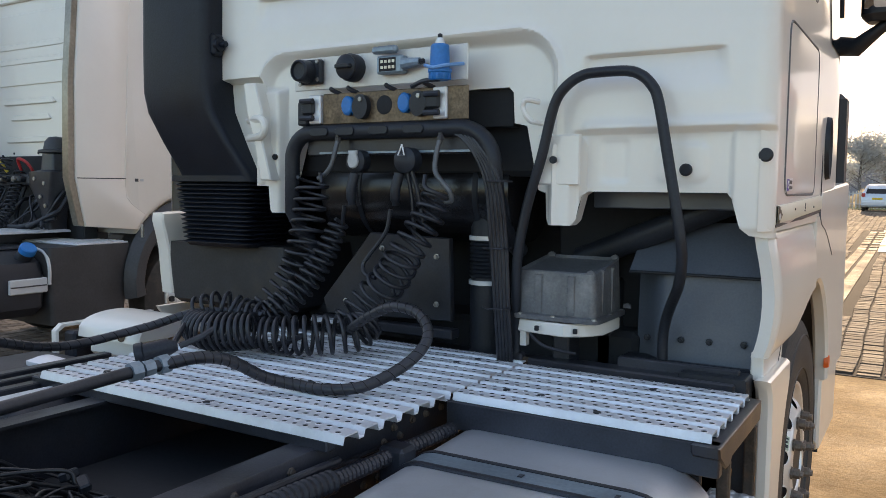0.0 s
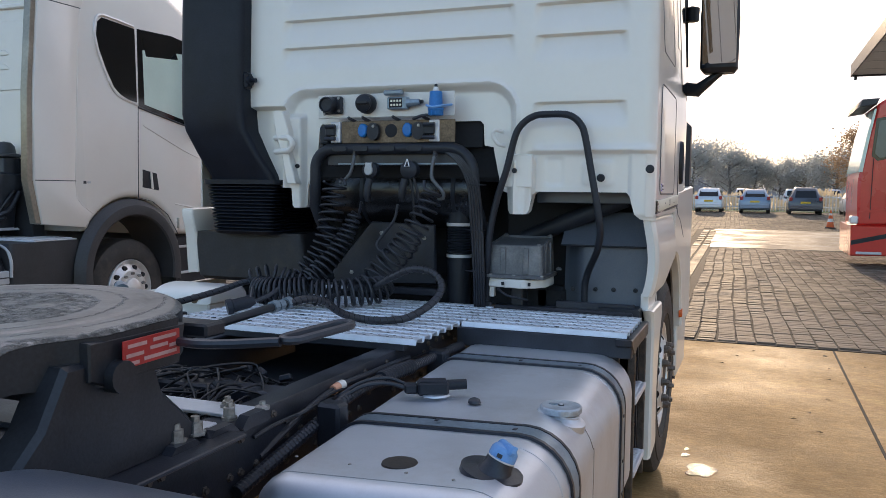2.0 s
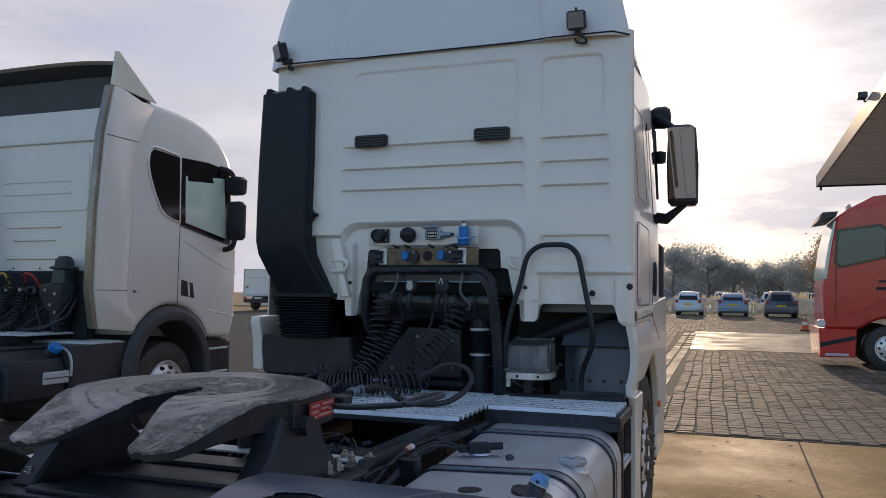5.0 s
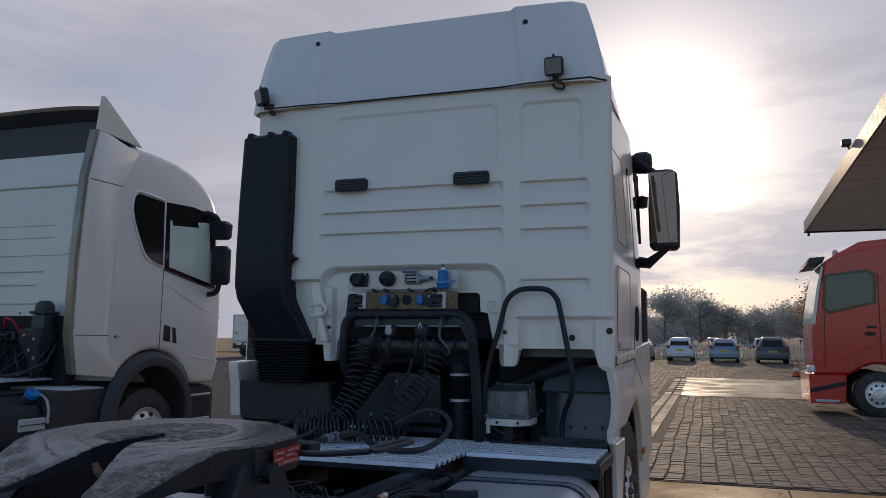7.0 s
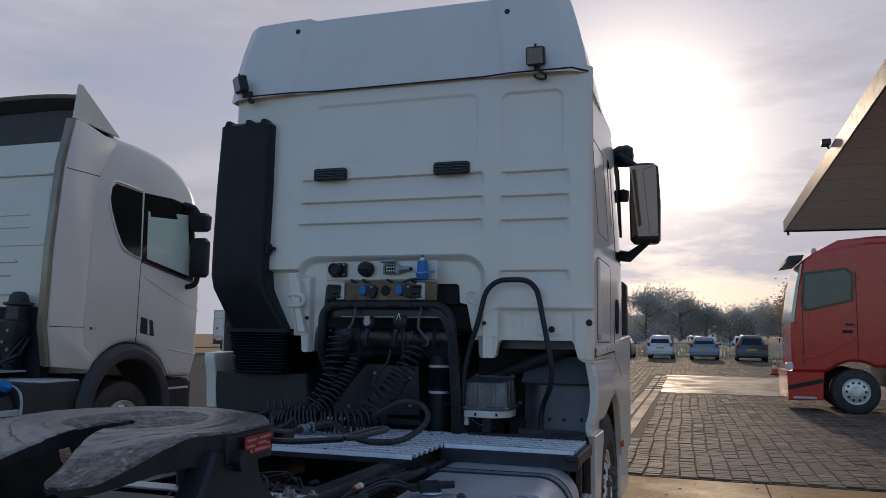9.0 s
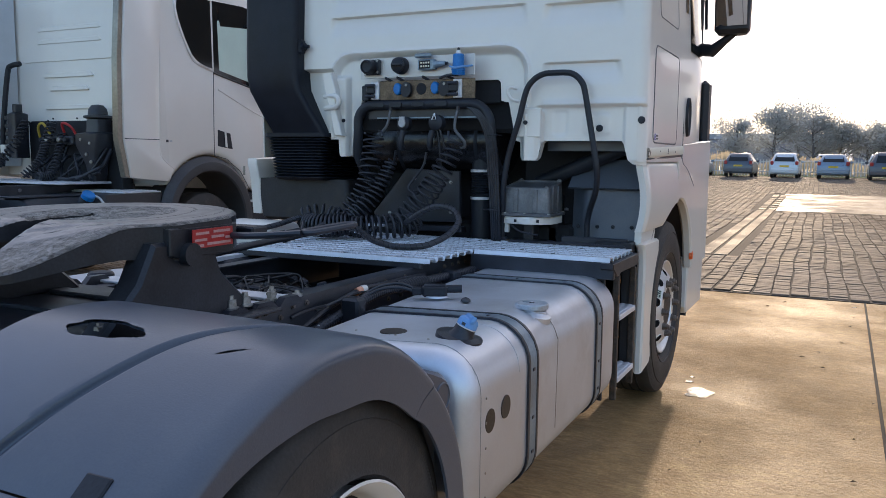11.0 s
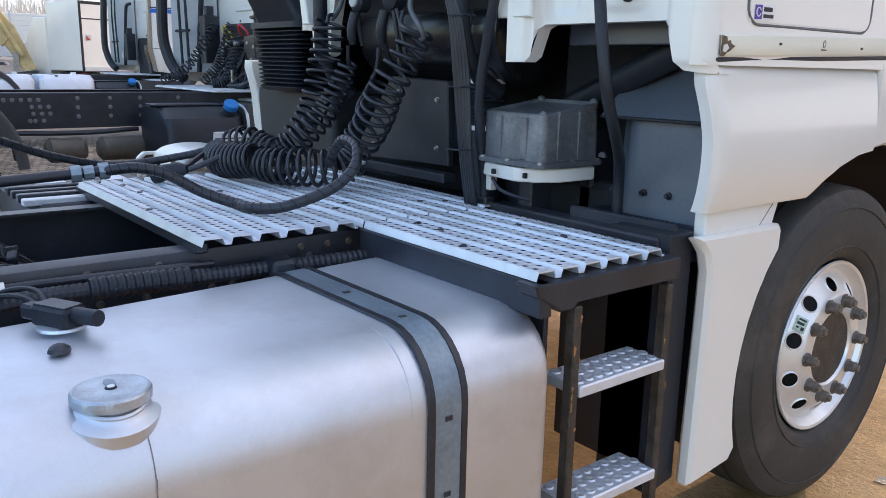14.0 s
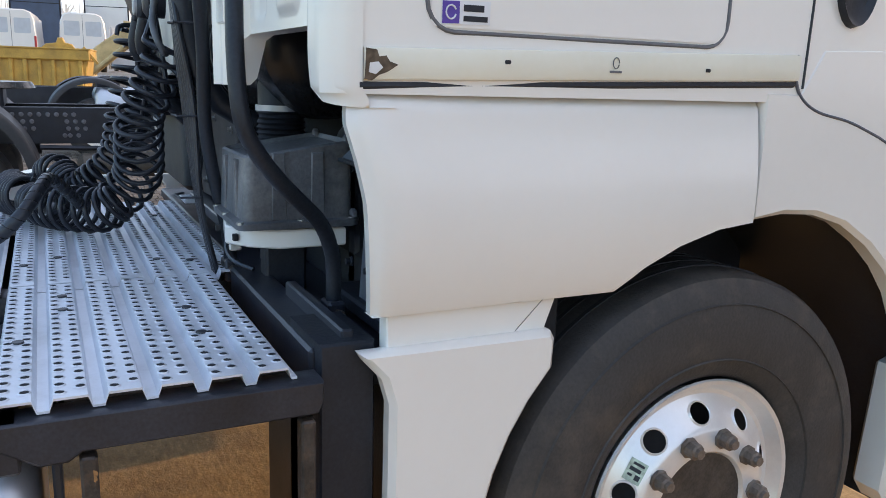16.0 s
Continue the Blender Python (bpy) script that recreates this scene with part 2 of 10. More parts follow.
PRINT = mat("faded_print", (0.55, 0.30, 0.27), 0.5)
NUT = mat("brown_nut", (0.17, 0.145, 0.125), 0.45, 0.6, 0.35, 20, 120, 0.2, 0.1, dirt=(0.10, 0.06, 0.04), dirt_amt=0.6)
CASTBLK = mat("cast_black", (0.020, 0.022, 0.027), 0.36, 0.1, 0.35, 9, 120, 0.12, 0.12)


# ---- mesh helpers ----
class Geo:
    """Lists of vertices and faces, gathered into one mesh."""

    def __init__(self):
        self.v, self.f = [], []

    def add(self, verts, faces):
        o = len(self.v)
        self.v += [tuple(p) for p in verts]
        self.f += [tuple(i + o for i in q) for q in faces]
        return self

    def box(self, x0, x1, y0, y1, z0, z1, b=0.004, m=None):
        b = min(b, (x1 - x0) / 2.01, (y1 - y0) / 2.01, (z1 - z0) / 2.01)
        vs, idx = [], {}
        for sx in (0, 1):
            for sy in (0, 1):
                for sz in (0, 1):
                    cx, cy, cz = (x0, x1)[sx], (y0, y1)[sy], (z0, z1)[sz]
                    ix, iy, iz = cx + b * (1 - 2 * sx), cy + b * (1 - 2 * sy), cz + b * (1 - 2 * sz)
                    for a, p in enumerate(((cx, iy, iz), (ix, cy, iz), (ix, iy, cz))):
                        idx[sx, sy, sz, a] = len(vs)
                        vs.append(p)
        fs = []
        for a in range(3):
            o = [k for k in range(3) if k != a]
            for s in (0, 1):
                q = []
                for u, w in ((0, 0), (1, 0), (1, 1), (0, 1)):
                    k = [0, 0, 0]
                    k[a], k[o[0]], k[o[1]] = s, u, w
                    q.append(idx[(*k, a)])
                fs.append(q)
            for u in (0, 1):
                for w in (0, 1):
                    k0, k1 = [0, 0, 0], [0, 0, 0]
                    k0[o[0]] = k1[o[0]] = u
                    k0[o[1]] = k1[o[1]] = w
                    k1[a] = 1
                    fs.append([idx[(*k0, o[0])], idx[(*k1, o[0])], idx[(*k1, o[1])], idx[(*k0, o[1])]])
        for sx in (0, 1):
            for sy in (0, 1):
                for sz in (0, 1):
                    fs.append([idx[sx, sy, sz, a] for a in range(3)])
        if m is not None:
            vs = [m @ Vector(p) for p in vs]
        return self.add(vs, fs)

    def prism(self, poly, axis, a, b, bevel=0.0):
        """A polygon of (u, w) pairs drawn out along an axis from a to b; with a bevel the ends are drawn in."""
        n = len(poly)
        cu, cw = sum(p[0] for p in poly) / n, sum(p[1] for p in poly) / n

        def at(u, w, s):
            return ((s, u, w), (u, s, w), (u, w, s))["xyz".index(axis)]

        sg = 1 if b > a else -1
        if bevel:
            ins = []
            for i in range(n):
                p, q, r = Vector(poly[i - 1]), Vector(poly[i]), Vector(poly[(i + 1) % n])
                e1, e2 = (q - p), (r - q)
                e1 = e1.normalized() if e1.length else Vector((1, 0))
                e2 = e2.normalized() if e2.length else Vector((1, 0))
                nn = Vector((-(e1.y + e2.y), e1.x + e2.x))
                nn = nn.normalized() if nn.length > 1e-6 else Vector((0, 0))
                area = sum(poly[k - 1][0] * poly[k][1] - poly[k][0] * poly[k - 1][1] for k in range(n))
                ins.append(q + nn * bevel * (1 if area > 0 else -1))
            rings = [[at(*p, a) for p in ins], [at(*p, a + sg * bevel) for p in poly], [at(*p, b - sg * bevel) for p in poly], [at(*p, b) for p in ins]]
        else:
            rings = [[at(*p, a) for p in poly], [at(*p, b) for p in poly]]
        vs = [p for r in rings for p in r]
        fs = []
        for k in range(len(rings) - 1):
            for i in range(n):
                j = (i + 1) % n
                fs.append((k * n + i, k * n + j, (k + 1) * n + j, (k + 1) * n + i))
        fs.append(tuple(range(n))[::-1])
        fs.append(tuple(range((len(rings) - 1) * n, len(rings) * n)))
        return self.add(vs, fs)

    def tube(self, pts, r, n=10, cap=True, squash=1.0):
        """A round bar along points; r may be a list."""
        pts = [Vector(p) for p in pts]
        rs = r if isinstance(r, (list, tuple)) else [r] * len(pts)
        t = (pts[1] - pts[0]).normalized()
        u = t.orthogonal().normalized()
        vs, fs = [], []
        for i, p in enumerate(pts):
            d = (pts[min(i + 1, len(pts) - 1)] - pts[max(i - 1, 0)])
            d = d.normalized() if d.length > 1e-9 else t
            u = (u - d * u.dot(d))
            u = u.normalized() if u.length > 1e-6 else d.orthogonal().normalized()
            w = d.cross(u)
            for k in range(n):
                a = 2 * math.pi * k / n
                vs.append(p + (u * math.cos(a) + w * math.sin(a) * squash) * rs[i])
        for i in range(len(pts) - 1):
            for k in range(n):
                j = (k + 1) % n
                fs.append((i * n + k, i * n + j, (i + 1) * n + j, (i + 1) * n + k))
        if cap:
            fs += [tuple(range(n))[::-1], tuple(range((len(pts) - 1) * n, len(pts) * n))]
        return self.add(vs, fs)

    def lathe(self, prof, centre, axis="x", n=32, sign=1, closed=False):
        """Profile of (along, radius) pairs turned round an axis through centre."""
        vs, fs = [], []
        for s, r in prof:
            for k in range(n):
                a = 2 * math.pi * k / n
                c, d = r * math.cos(a), r * math.sin(a)
                o = {"x": (s * sign, c, d), "y": (c, s * sign, d), "z": (c, d, s * sign)}[axis]
                vs.append((centre[0] + o[0], centre[1] + o[1], centre[2] + o[2]))
        m = len(prof)
        for i in range(m if closed else m - 1):
            i2 = (i + 1) % m
            for k in range(n):
                j = (k + 1) % n
                fs.append((i * n + k, i * n + j, i2 * n + j, i2 * n + k))
        if not closed:
            for i in (0, m - 1):
                if prof[i][1] > 1e-6:
                    fs.append(tuple(range(i * n, i * n + n)))
        return self.add(vs, fs)

    def grid(self, fn, us, ws):
        """A sheet fn(u, w) over the two lists of parameters."""
        vs = [fn(u, w) for u in us for w in ws]
        m = len(ws)
        fs = [(i * m + j, (i + 1) * m + j, (i + 1) * m + j + 1, i * m + j + 1) for i in range(len(us) - 1) for j in range(m - 1)]
        return self.add(vs, fs)


def span(a, b, n):
    return [a + (b - a) * i / n for i in range(n + 1)]


def smooth_path(pts, n=8):
    """A Catmull-Rom curve through points."""
    P = [Vector(p) for p in pts]
    P = [2 * P[0] - P[1]] + P + [2 * P[-1] - P[-2]]
    out = []
    for i in range(1, len(P) - 2):
        a, b, c, d = P[i - 1], P[i], P[i + 1], P[i + 2]
        for k in range(n):
            t = k / n
            out.append(0.5 * ((2 * b) + (c - a) * t + (2 * a - 5 * b + 4 * c - d) * t * t + (3 * b - a - 3 * c + d) * t ** 3))
    return out + [P[-2]]


def coil_path(pts, turns, radius, per=14, start=0.0):
    """A helix wound round a curve through points; radius may vary along it, as a list."""
    base = smooth_path(pts, 24)
    n = int(turns * per)
    out = []
    u = (base[1] - base[0]).orthogonal().normalized()
    for i in range(n + 1):
        s = i / n * (len(base) - 1)
        k = min(int(s), len(base) - 2)
        p = base[k].lerp(base[k + 1], s - k)
        d = (base[k + 1] - base[k]).normalized()
        u = (u - d * u.dot(d)).normalized()
        w = d.cross(u)
        rad = radius
        if isinstance(radius, (list, tuple)):
            q = i / n * (len(radius) - 1)
            j = min(int(q), len(radius) - 2)
            rad = radius[j] * (1 - q + j) + radius[j + 1] * (q - j)
        a = 2 * math.pi * i / per + start
        out.append(p + (u * math.cos(a) + w * math.sin(a)) * rad)
    return out


def rrect(x0, x1, z0, z1, r, n=5):
    """Outline of a rectangle with rounded corners; r is one radius or four (from the lower left, against the clock)."""
    rs = r if isinstance(r, (list, tuple)) else [r] * 4
    out = []
    for (cx, cz, sx, sz, a0), q in zip(((x0, z0, 1, 1, 180), (x1, z0, -1, 1, 270), (x1, z1, -1, -1, 0), (x0, z1, 1, -1, 90)), rs):
        for k in range(n + 1):
            a = radians(a0 + 90 * k / n)
            out.append((cx + sx * q + q * math.cos(a), cz + sz * q + q * math.sin(a)))
    return out


def mesh_of(geo, name, smooth=35):
    me = bpy.data.meshes.new(name)
    me.from_pydata(geo.v, [], geo.f)
    bm = bmesh.new()
    bm.from_mesh(me)
    bmesh.ops.remove_doubles(bm, verts=bm.verts, dist=1e-5)
    bmesh.ops.recalc_face_normals(bm, faces=bm.faces)
    bm.to_mesh(me)
    bm.free()
    if smooth:
        me.polygons.foreach_set("use_smooth", [True] * len(me.polygons))
        me.set_sharp_from_angle(angle=radians(smooth))
    return me


def part(name, geo, material, parent=None, label="", smooth=35, at=None):
    ob = new(name, mesh_of(geo, name, smooth))
    ob.data.materials.append(material)
    if parent is not None:
        ob.parent = parent
    if at is not None:
        ob.matrix_basis = at
    if label:
        ob["label"] = label
    return ob


def twin(ob, parent, m):
    """Another part on the mesh of an earlier one."""
    c = new(ob.name.split(".")[0], ob.data)
    c.parent = parent
    c.matrix_basis = m
    return c


def thing(name, label, category, group="", at=None):
    ob = new(name)
    ob.empty_display_size = 0.2
    if at is not None:
        ob.matrix_basis = at
    return tagged(ob, label, category, group)


def structure(name, geo, material, label="", category="", smooth=35):
    return tagged(part(name, geo, material, None, "", smooth), label, category, "", "structure")


# ---- tractor unit ----
def sstep(a, b, t):
    t = min(1.0, max(0.0, (t - a) / (b - a)))
    return t * t * (3 - 2 * t)


def sd_rr(x, z, x0, x1, z0, z1, r):
    """Signed distance to a rounded rectangle, negative inside."""
    qx, qz = abs(x - (x0 + x1) / 2) - (x1 - x0) / 2 + r, abs(z - (z0 + z1) / 2) - (z1 - z0) / 2 + r
    return math.hypot(max(qx, 0), max(qz, 0)) + min(max(qx, qz), 0) - r


CX = -0.07
tractor = thing("tractor_unit", "white tractor unit with black chassis parked on wet concrete", "truck")

CAB_EDGE = [(-1.30, 1.588), (-0.80, 1.618), (-0.712, 1.618), (-0.705, 1.523), (-0.695, 1.510), (-0.648, 1.510), (-0.638, 1.523), (-0.632, 1.628), (-0.572, 1.818), (-0.560, 1.943),
            (-0.545, 1.960), (0.355, 1.960), (0.372, 1.943), (0.378, 1.838), (0.425, 1.828), (0.470, 1.613), (0.508, 1.603), (0.514, 1.518), (0.530, 1.500),
            (0.612, 1.500), (0.625, 1.516), (0.640, 1.598), (0.655, 1.610), (1.085, 1.610), (1.100, 1.593), (1.125, 1.508), (1.150, 1.486), (1.215, 1.478)]
RIBS = [(-0.73, 0.52, 2.665), (-0.74, 0.52, 2.510), (-0.75, 0.52, 2.365), (0.655, 1.06, 2.655), (0.655, 1.06, 2.503), (0.655, 1.06, 2.353), (0.655, 1.06, 2.035)]
CAB_L, CAB_R = -1.30, 1.215


def cab_bottom(x):
    for (a, p), (b, q) in zip(CAB_EDGE, CAB_EDGE[1:]):
        if a <= x <= b:
            return p + (q - p) * (x - a) / (b - a)
    return 1.6


def cab_depth(x, z):
    d = 0.007 * sstep(0.012, -0.012, sd_rr(x, z, -0.66, 0.49, 2.745, 3.17, 0.05))
    d += 0.012 * sstep(0.010, -0.010, sd_rr(x, z, 0.65, 1.035, 2.745, 3.16, 0.05))
    for x0, x1, zt in RIBS:
        if z < zt + 0.004 and z > zt - 0.13:
            s = (zt - z) / 0.13
            lean = 0.03 * s
            e = sstep(x0 - lean - 0.02, x0 - lean + 0.03, x) * sstep(x1 + lean + 0.02, x1 + lean - 0.03, x)
            d += 0.026 * sstep(zt + 0.004, zt - 0.006, z) * (1 - sstep(0, 1, s)) * e
    arch = sd_rr(x, z, -0.745, 0.535, 1.0, 2.122, 0.13)
    d += 0.040 * sstep(0.012, -0.022, arch)
    d -= 0.013 * math.exp(-((arch - 0.022) / 0.009) ** 2)
    low = sstep(2.062, 2.045, z) * sstep(-0.745, -0.765, x)
    d += 0.060 * low
    d -= 0.045 * sstep(0.03, 0.0, abs(x + 0.72) - 0.055) * sstep(2.02, 1.99, z)
    right = sstep(0.60, 0.63, x) * sstep(1.808, 1.788, z)
    d += 0.022 * right
    d -= 0.012 * sstep(0.63, 0.66, x) * math.exp(-((z - 1.812) / 0.016) ** 2)
    d -= 0.030 * sstep(0.075, 0.06, abs(x - 0.572)) * sstep(1.782, 1.757, z)
    d += 0.006 * sstep(0.012, -0.008, sd_rr(x, z, 0.70, 0.78, 1.645, 1.772, 0.015))
    d -= 0.006 * sstep(0.012, -0.008, sd_rr(x, z, 0.88, 1.02, 1.645, 1.755, 0.02))
    d -= 0.012 * sstep(0.012, -0.01, sd_rr(x, z, 1.10, 1.30, 1.50, 1.80, 0.03))
    r = 0.06
    for e in (x - CAB_L, CAB_R - x):
        if e < r:
            d += r - math.sqrt(max(0.0, r * r - (r - e) ** 2))
    return d


xs = sorted({round(v, 4) for v in span(CAB_L, CAB_R, 320)} | {round(p[0], 4) for p in CAB_EDGE if p[0] <= CAB_R} | {round(CAB_R - k, 4) for k in (0.002, 0.005, 0.02, 0.03)})
zs = sorted({round(v, 4) for v in span(1.478, 3.30, 270)} | {round(r[2] + k, 4) for r in RIBS for k in (-0.006, -0.002, 0.004)} | {2.045, 2.062, 1.788, 1.808})
g = Geo()
g.grid(lambda x, z: (x, 0.035 + cab_depth(x, max(z, cab_bottom(x))), max(z, cab_bottom(x))), xs, zs)
# returned lower edge
edge = [p for p in CAB_EDGE]
g.grid(lambda i, k: (edge[i][0], 0.035 + cab_depth(*edge[i]) + k * 0.05, edge[i][1]), range(len(edge)), (0, 1))
cab = part("cab_rear_wall", g, WHITE, tractor, "white pressed steel cab rear wall with ribs", smooth=50)

# black rubber plugs in the wall
for hx, hz, hr in ((0.560, 1.710, 0.012), (0.966, 1.678, 0.019), (1.190, 1.720, 0.020), (-0.672, 1.735, 0.012)):
    g = Geo().lathe([(0, 0), (0, hr * 0.75), (0.004, hr), (0.012, hr)], (hx, 0.022 + cab_depth(hx, hz), hz), "y", 20)
    part("plug", g, BLACK, cab)
# hook and bracket beside the opening
g = Geo().tube(smooth_path([(-0.80, 0.01, 1.885), (-0.70, -0.03, 1.885), (-0.665, -0.04, 1.865), (-0.665, -0.04, 1.835), (-0.70, -0.03, 1.815), (-0.80, 0.01, 1.812)], 6), 0.016, 10)
part("hook", g, WHITE, cab)
g = Geo().prism([(-0.80, 2.03), (-0.735, 2.03), (-0.70, 1.92), (-0.70, 1.80), (-0.655, 1.64), (-0.71, 1.64), (-0.745, 1.80), (-0.78, 1.90)], "y", -0.02, 0.05, 0.006)
part("bracket", g, WHITE, cab)
g = Geo().tube(smooth_path([(0.49, 0.03, 1.90), (0.455, 0.0, 1.905), (0.445, 0.0, 1.88), (0.47, 0.0, 1.84), (0.50, 0.03, 1.83)], 6), 0.009, 8)
part("hook", g, WHITE, cab)
g = Geo().prism([(0.50, 1.79), (0.645, 1.79), (0.645, 1.63), (0.50, 1.63)], "y", 0.0, 0.02, 0.006)
part("stiffening_plate", g, WHITE, cab)

# inner box: the space behind the wall is closed by dark sheets for shade
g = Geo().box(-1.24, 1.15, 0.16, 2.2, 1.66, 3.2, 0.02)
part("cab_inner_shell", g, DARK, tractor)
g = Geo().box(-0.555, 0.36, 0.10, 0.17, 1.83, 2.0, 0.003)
part("opening_shade", g, DARK, tractor)
g = Geo().box(0.62, 1.16, 0.20, 0.22, 1.555, 1.75, 0.003)
part("floor_flange", g, GREYPL, tractor)


# right flank
def flank_x(y, z):
    return CAB_R - 0.004 + 0.010 * sstep(0.05, 0.35, y) - 0.055 * max(0.0, z - 2.1) - 0.10 * sstep(1.3, 2.5, y) ** 2


def sidewall(sign):
    off = 0.0 if sign > 0 else 2 * CX
    g = Geo()
    g.grid(lambda y, z: (off + sign * flank_x(y, z) if y > 0.1 else off + sign * (flank_x(y, z) - (0.06 - math.sqrt(max(0, 0.0036 - (0.1 - y) ** 2)))), y, z), [0.045, 0.05, 0.06, 0.075, 0.1] + span(0.13, 2.3, 24), span(1.50, 3.28, 30))
    return part("cab_side_wall", g, WHITE, tractor, "white cab flank", smooth=50)


def on_flank(pts, r, out=0.0, n=6, closed=False):
    """A thin bead along (y, z) points that lies on the flank."""
    q = list(pts) + ([pts[0]] if closed else [])
    return Geo().tube([(flank_x(y, z) + out, y, z) for y, z in q], r, n)


def flank_patch(pts, out, thick=0.003):
    """A plate that follows the flank, from a convex (y, z) outline."""
    n = len(pts)
    g = Geo()
    vs = [(flank_x(y, z) + out, y, z) for y, z in pts] + [(flank_x(y, z) + out - thick, y, z) for y, z in pts]
    return g.add(vs, [tuple(range(n))] + [(i, (i + 1) % n, n + (i + 1) % n, n + i) for i in range(n)])


side = sidewall(1)
sidewall(-1)
g = Geo().grid(lambda s, z: (CX + (flank_x(2.3, z) - CX) * math.sin(s), 2.3 + 0.18 * math.cos(s), z), span(-math.pi / 2, math.pi / 2, 16), span(1.0, 3.28, 8))
part("cab_front", g, WHITE, tractor)
door_line = rrect(0.215, 0.875, 1.605, 2.13, 0.05)
g = Geo()
for y0, y1 in zip(span(0.222, 0.868, 8), span(0.222, 0.868, 8)[1:]):
    g.grid(lambda y, z: (flank_x(y, z) + 0.0022, y, z), (y0, y1), span(1.612, 2.123, 4))
locker = part("locker_door", g, WHITE, side, "flush white locker door", smooth=50)
part("locker_seal", on_flank(door_line, 0.0042, 0.0, 6, True), SEAL, side)
g = Geo()
top, bot = ((0.105, 1.574), (1.085, 1.600)), ((0.110, 1.522), (1.085, 1.545))
g.grid(lambda t, k: (lambda y, z: (flank_x(y, z) + (0.0005, 0.007, 0.009, 0.009, 0.007, 0.0005)[k], y, z))(top[0][0] + (top[1][0] - top[0][0]) * t, (bot[0][1] + (bot[1][1] - bot[0][1]) * t) + ((top[0][1] + (top[1][1] - top[0][1]) * t) - (bot[0][1] + (bot[1][1] - bot[0][1]) * t)) * (0.0, 0.02, 0.12, 0.9, 0.98, 1.0)[k]), span(0, 1, 16), range(6))
trim = part("flank_trim", g, CREAM, side, "cream painted trim strip with a chipped end")
chip = [(0.106, 1.524), (0.118, 1.522), (0.130, 1.531), (0.144, 1.536), (0.163, 1.548), (0.148, 1.553), (0.142, 1.562), (0.130, 1.560), (0.126, 1.571), (0.108, 1.573)]
part("paint_chip", flank_patch(chip, 0.0105), RUST, trim)
part("bare_patch", flank_patch([(0.112, 1.535), (0.124, 1.532), (0.136, 1.543), (0.128, 1.552), (0.114, 1.550)], 0.0120), SILVER, trim)
for yy in (0.36, 0.82):
    part("screw", flank_patch(rrect(yy, yy + 0.011, 1.556, 1.563, 0.002, 2), 0.0112), BLACK, trim)
part("print_bar", flank_patch(rrect(0.585, 0.612, 1.548, 1.552, 0.001, 2), 0.0108), SEAL, trim)
part("print_ring", on_flank([(0.598 + 0.007 * math.cos(q), 1.566 + 0.010 * math.sin(q)) for q in span(0, 6.0, 14)], 0.001, 0.0105, 5), SEAL, trim)
part("shadow_gap", on_flank([(0.10, 1.514), (0.60, 1.526), (1.08, 1.538)], 0.007, -0.002), BLACK, side)
# door, window
part("door_gap", on_flank([(1.108, 1.53), (1.112, 1.7), (1.115, 2.9)], 0.0035), BLACK, side)
g = Geo().grid(lambda y, z: (flank_x(y, z) + 0.004, y, z), span(1.30, 2.12, 6), span(2.22, 2.93, 6))
part("door_window", g, TINT, side)
g = Geo().grid(lambda y, z: (flank_x(y, z) + 0.003, y, z), span(1.14, 1.24, 3), span(2.45, 2.95, 4))
part("rear_side_window", g, TINT, side)
part("side_panel_line", on_flank(rrect(0.34, 0.88, 2.30, 2.92, 0.04), 0.003, 0.0, 6, True), SEAL, side)
# sticker: violet square with a ring, and grey bars
part("sticker", flank_patch([(0.240, 1.617), (0.330, 1.619), (0.330, 1.657), (0.240, 1.655)], 0.0035, 0.001), SILVER, side, "silver and violet dealer sticker")
VIOLET = mat("violet_print", (0.10, 0.05, 0.35), 0.4)
part("violet_square", flank_patch([(0.241, 1.618), (0.272, 1.619), (0.272, 1.655), (0.241, 1.654)], 0.0042, 0.001), VIOLET, side)
part("ring_mark", on_flank([(0.2565 + 0.009 * math.cos(a_), 1.637 + 0.011 * math.sin(a_)) for a_ in span(0.4, 6.0, 16)], 0.0016, 0.0044, 5), SILVER, side)
for z0, z1, y1 in ((1.639, 1.650, 0.318), (1.623, 1.632, 0.325)):
    part("print_bar", flank_patch([(0.280, z0), (y1, z0), (y1, z1), (0.280, z1)], 0.0042, 0.001), BLACK, side)
# black oval handle cup and vertical deflector
g = Geo().lathe([(0, 0.0), (0.0, 0.05), (0.012, 0.062), (-0.02, 0.066)], (0, 0, 0), "x", 24)
g.v = [(x + 1.226, y * 1.0 + 1.235, z * 2.0 + 1.79) for x, y, z in g.v]
part("door_handle_cup", g, BLACK, side)
g = Geo().box(1.13, 1.20, 2.24, 2.42, 1.62, 2.12, 0.03)
part("corner_deflector", g, BLACK, side)


def arch_points(cy, cz, r, a0, a1, n):
    return [(cy + r * math.cos(radians(a0 + (a1 - a0) * k / n)), cz + r * math.sin(radians(a0 + (a1 - a0) * k / n))) for k in range(n + 1)]


FWY, FWZ = 0.968, 0.565
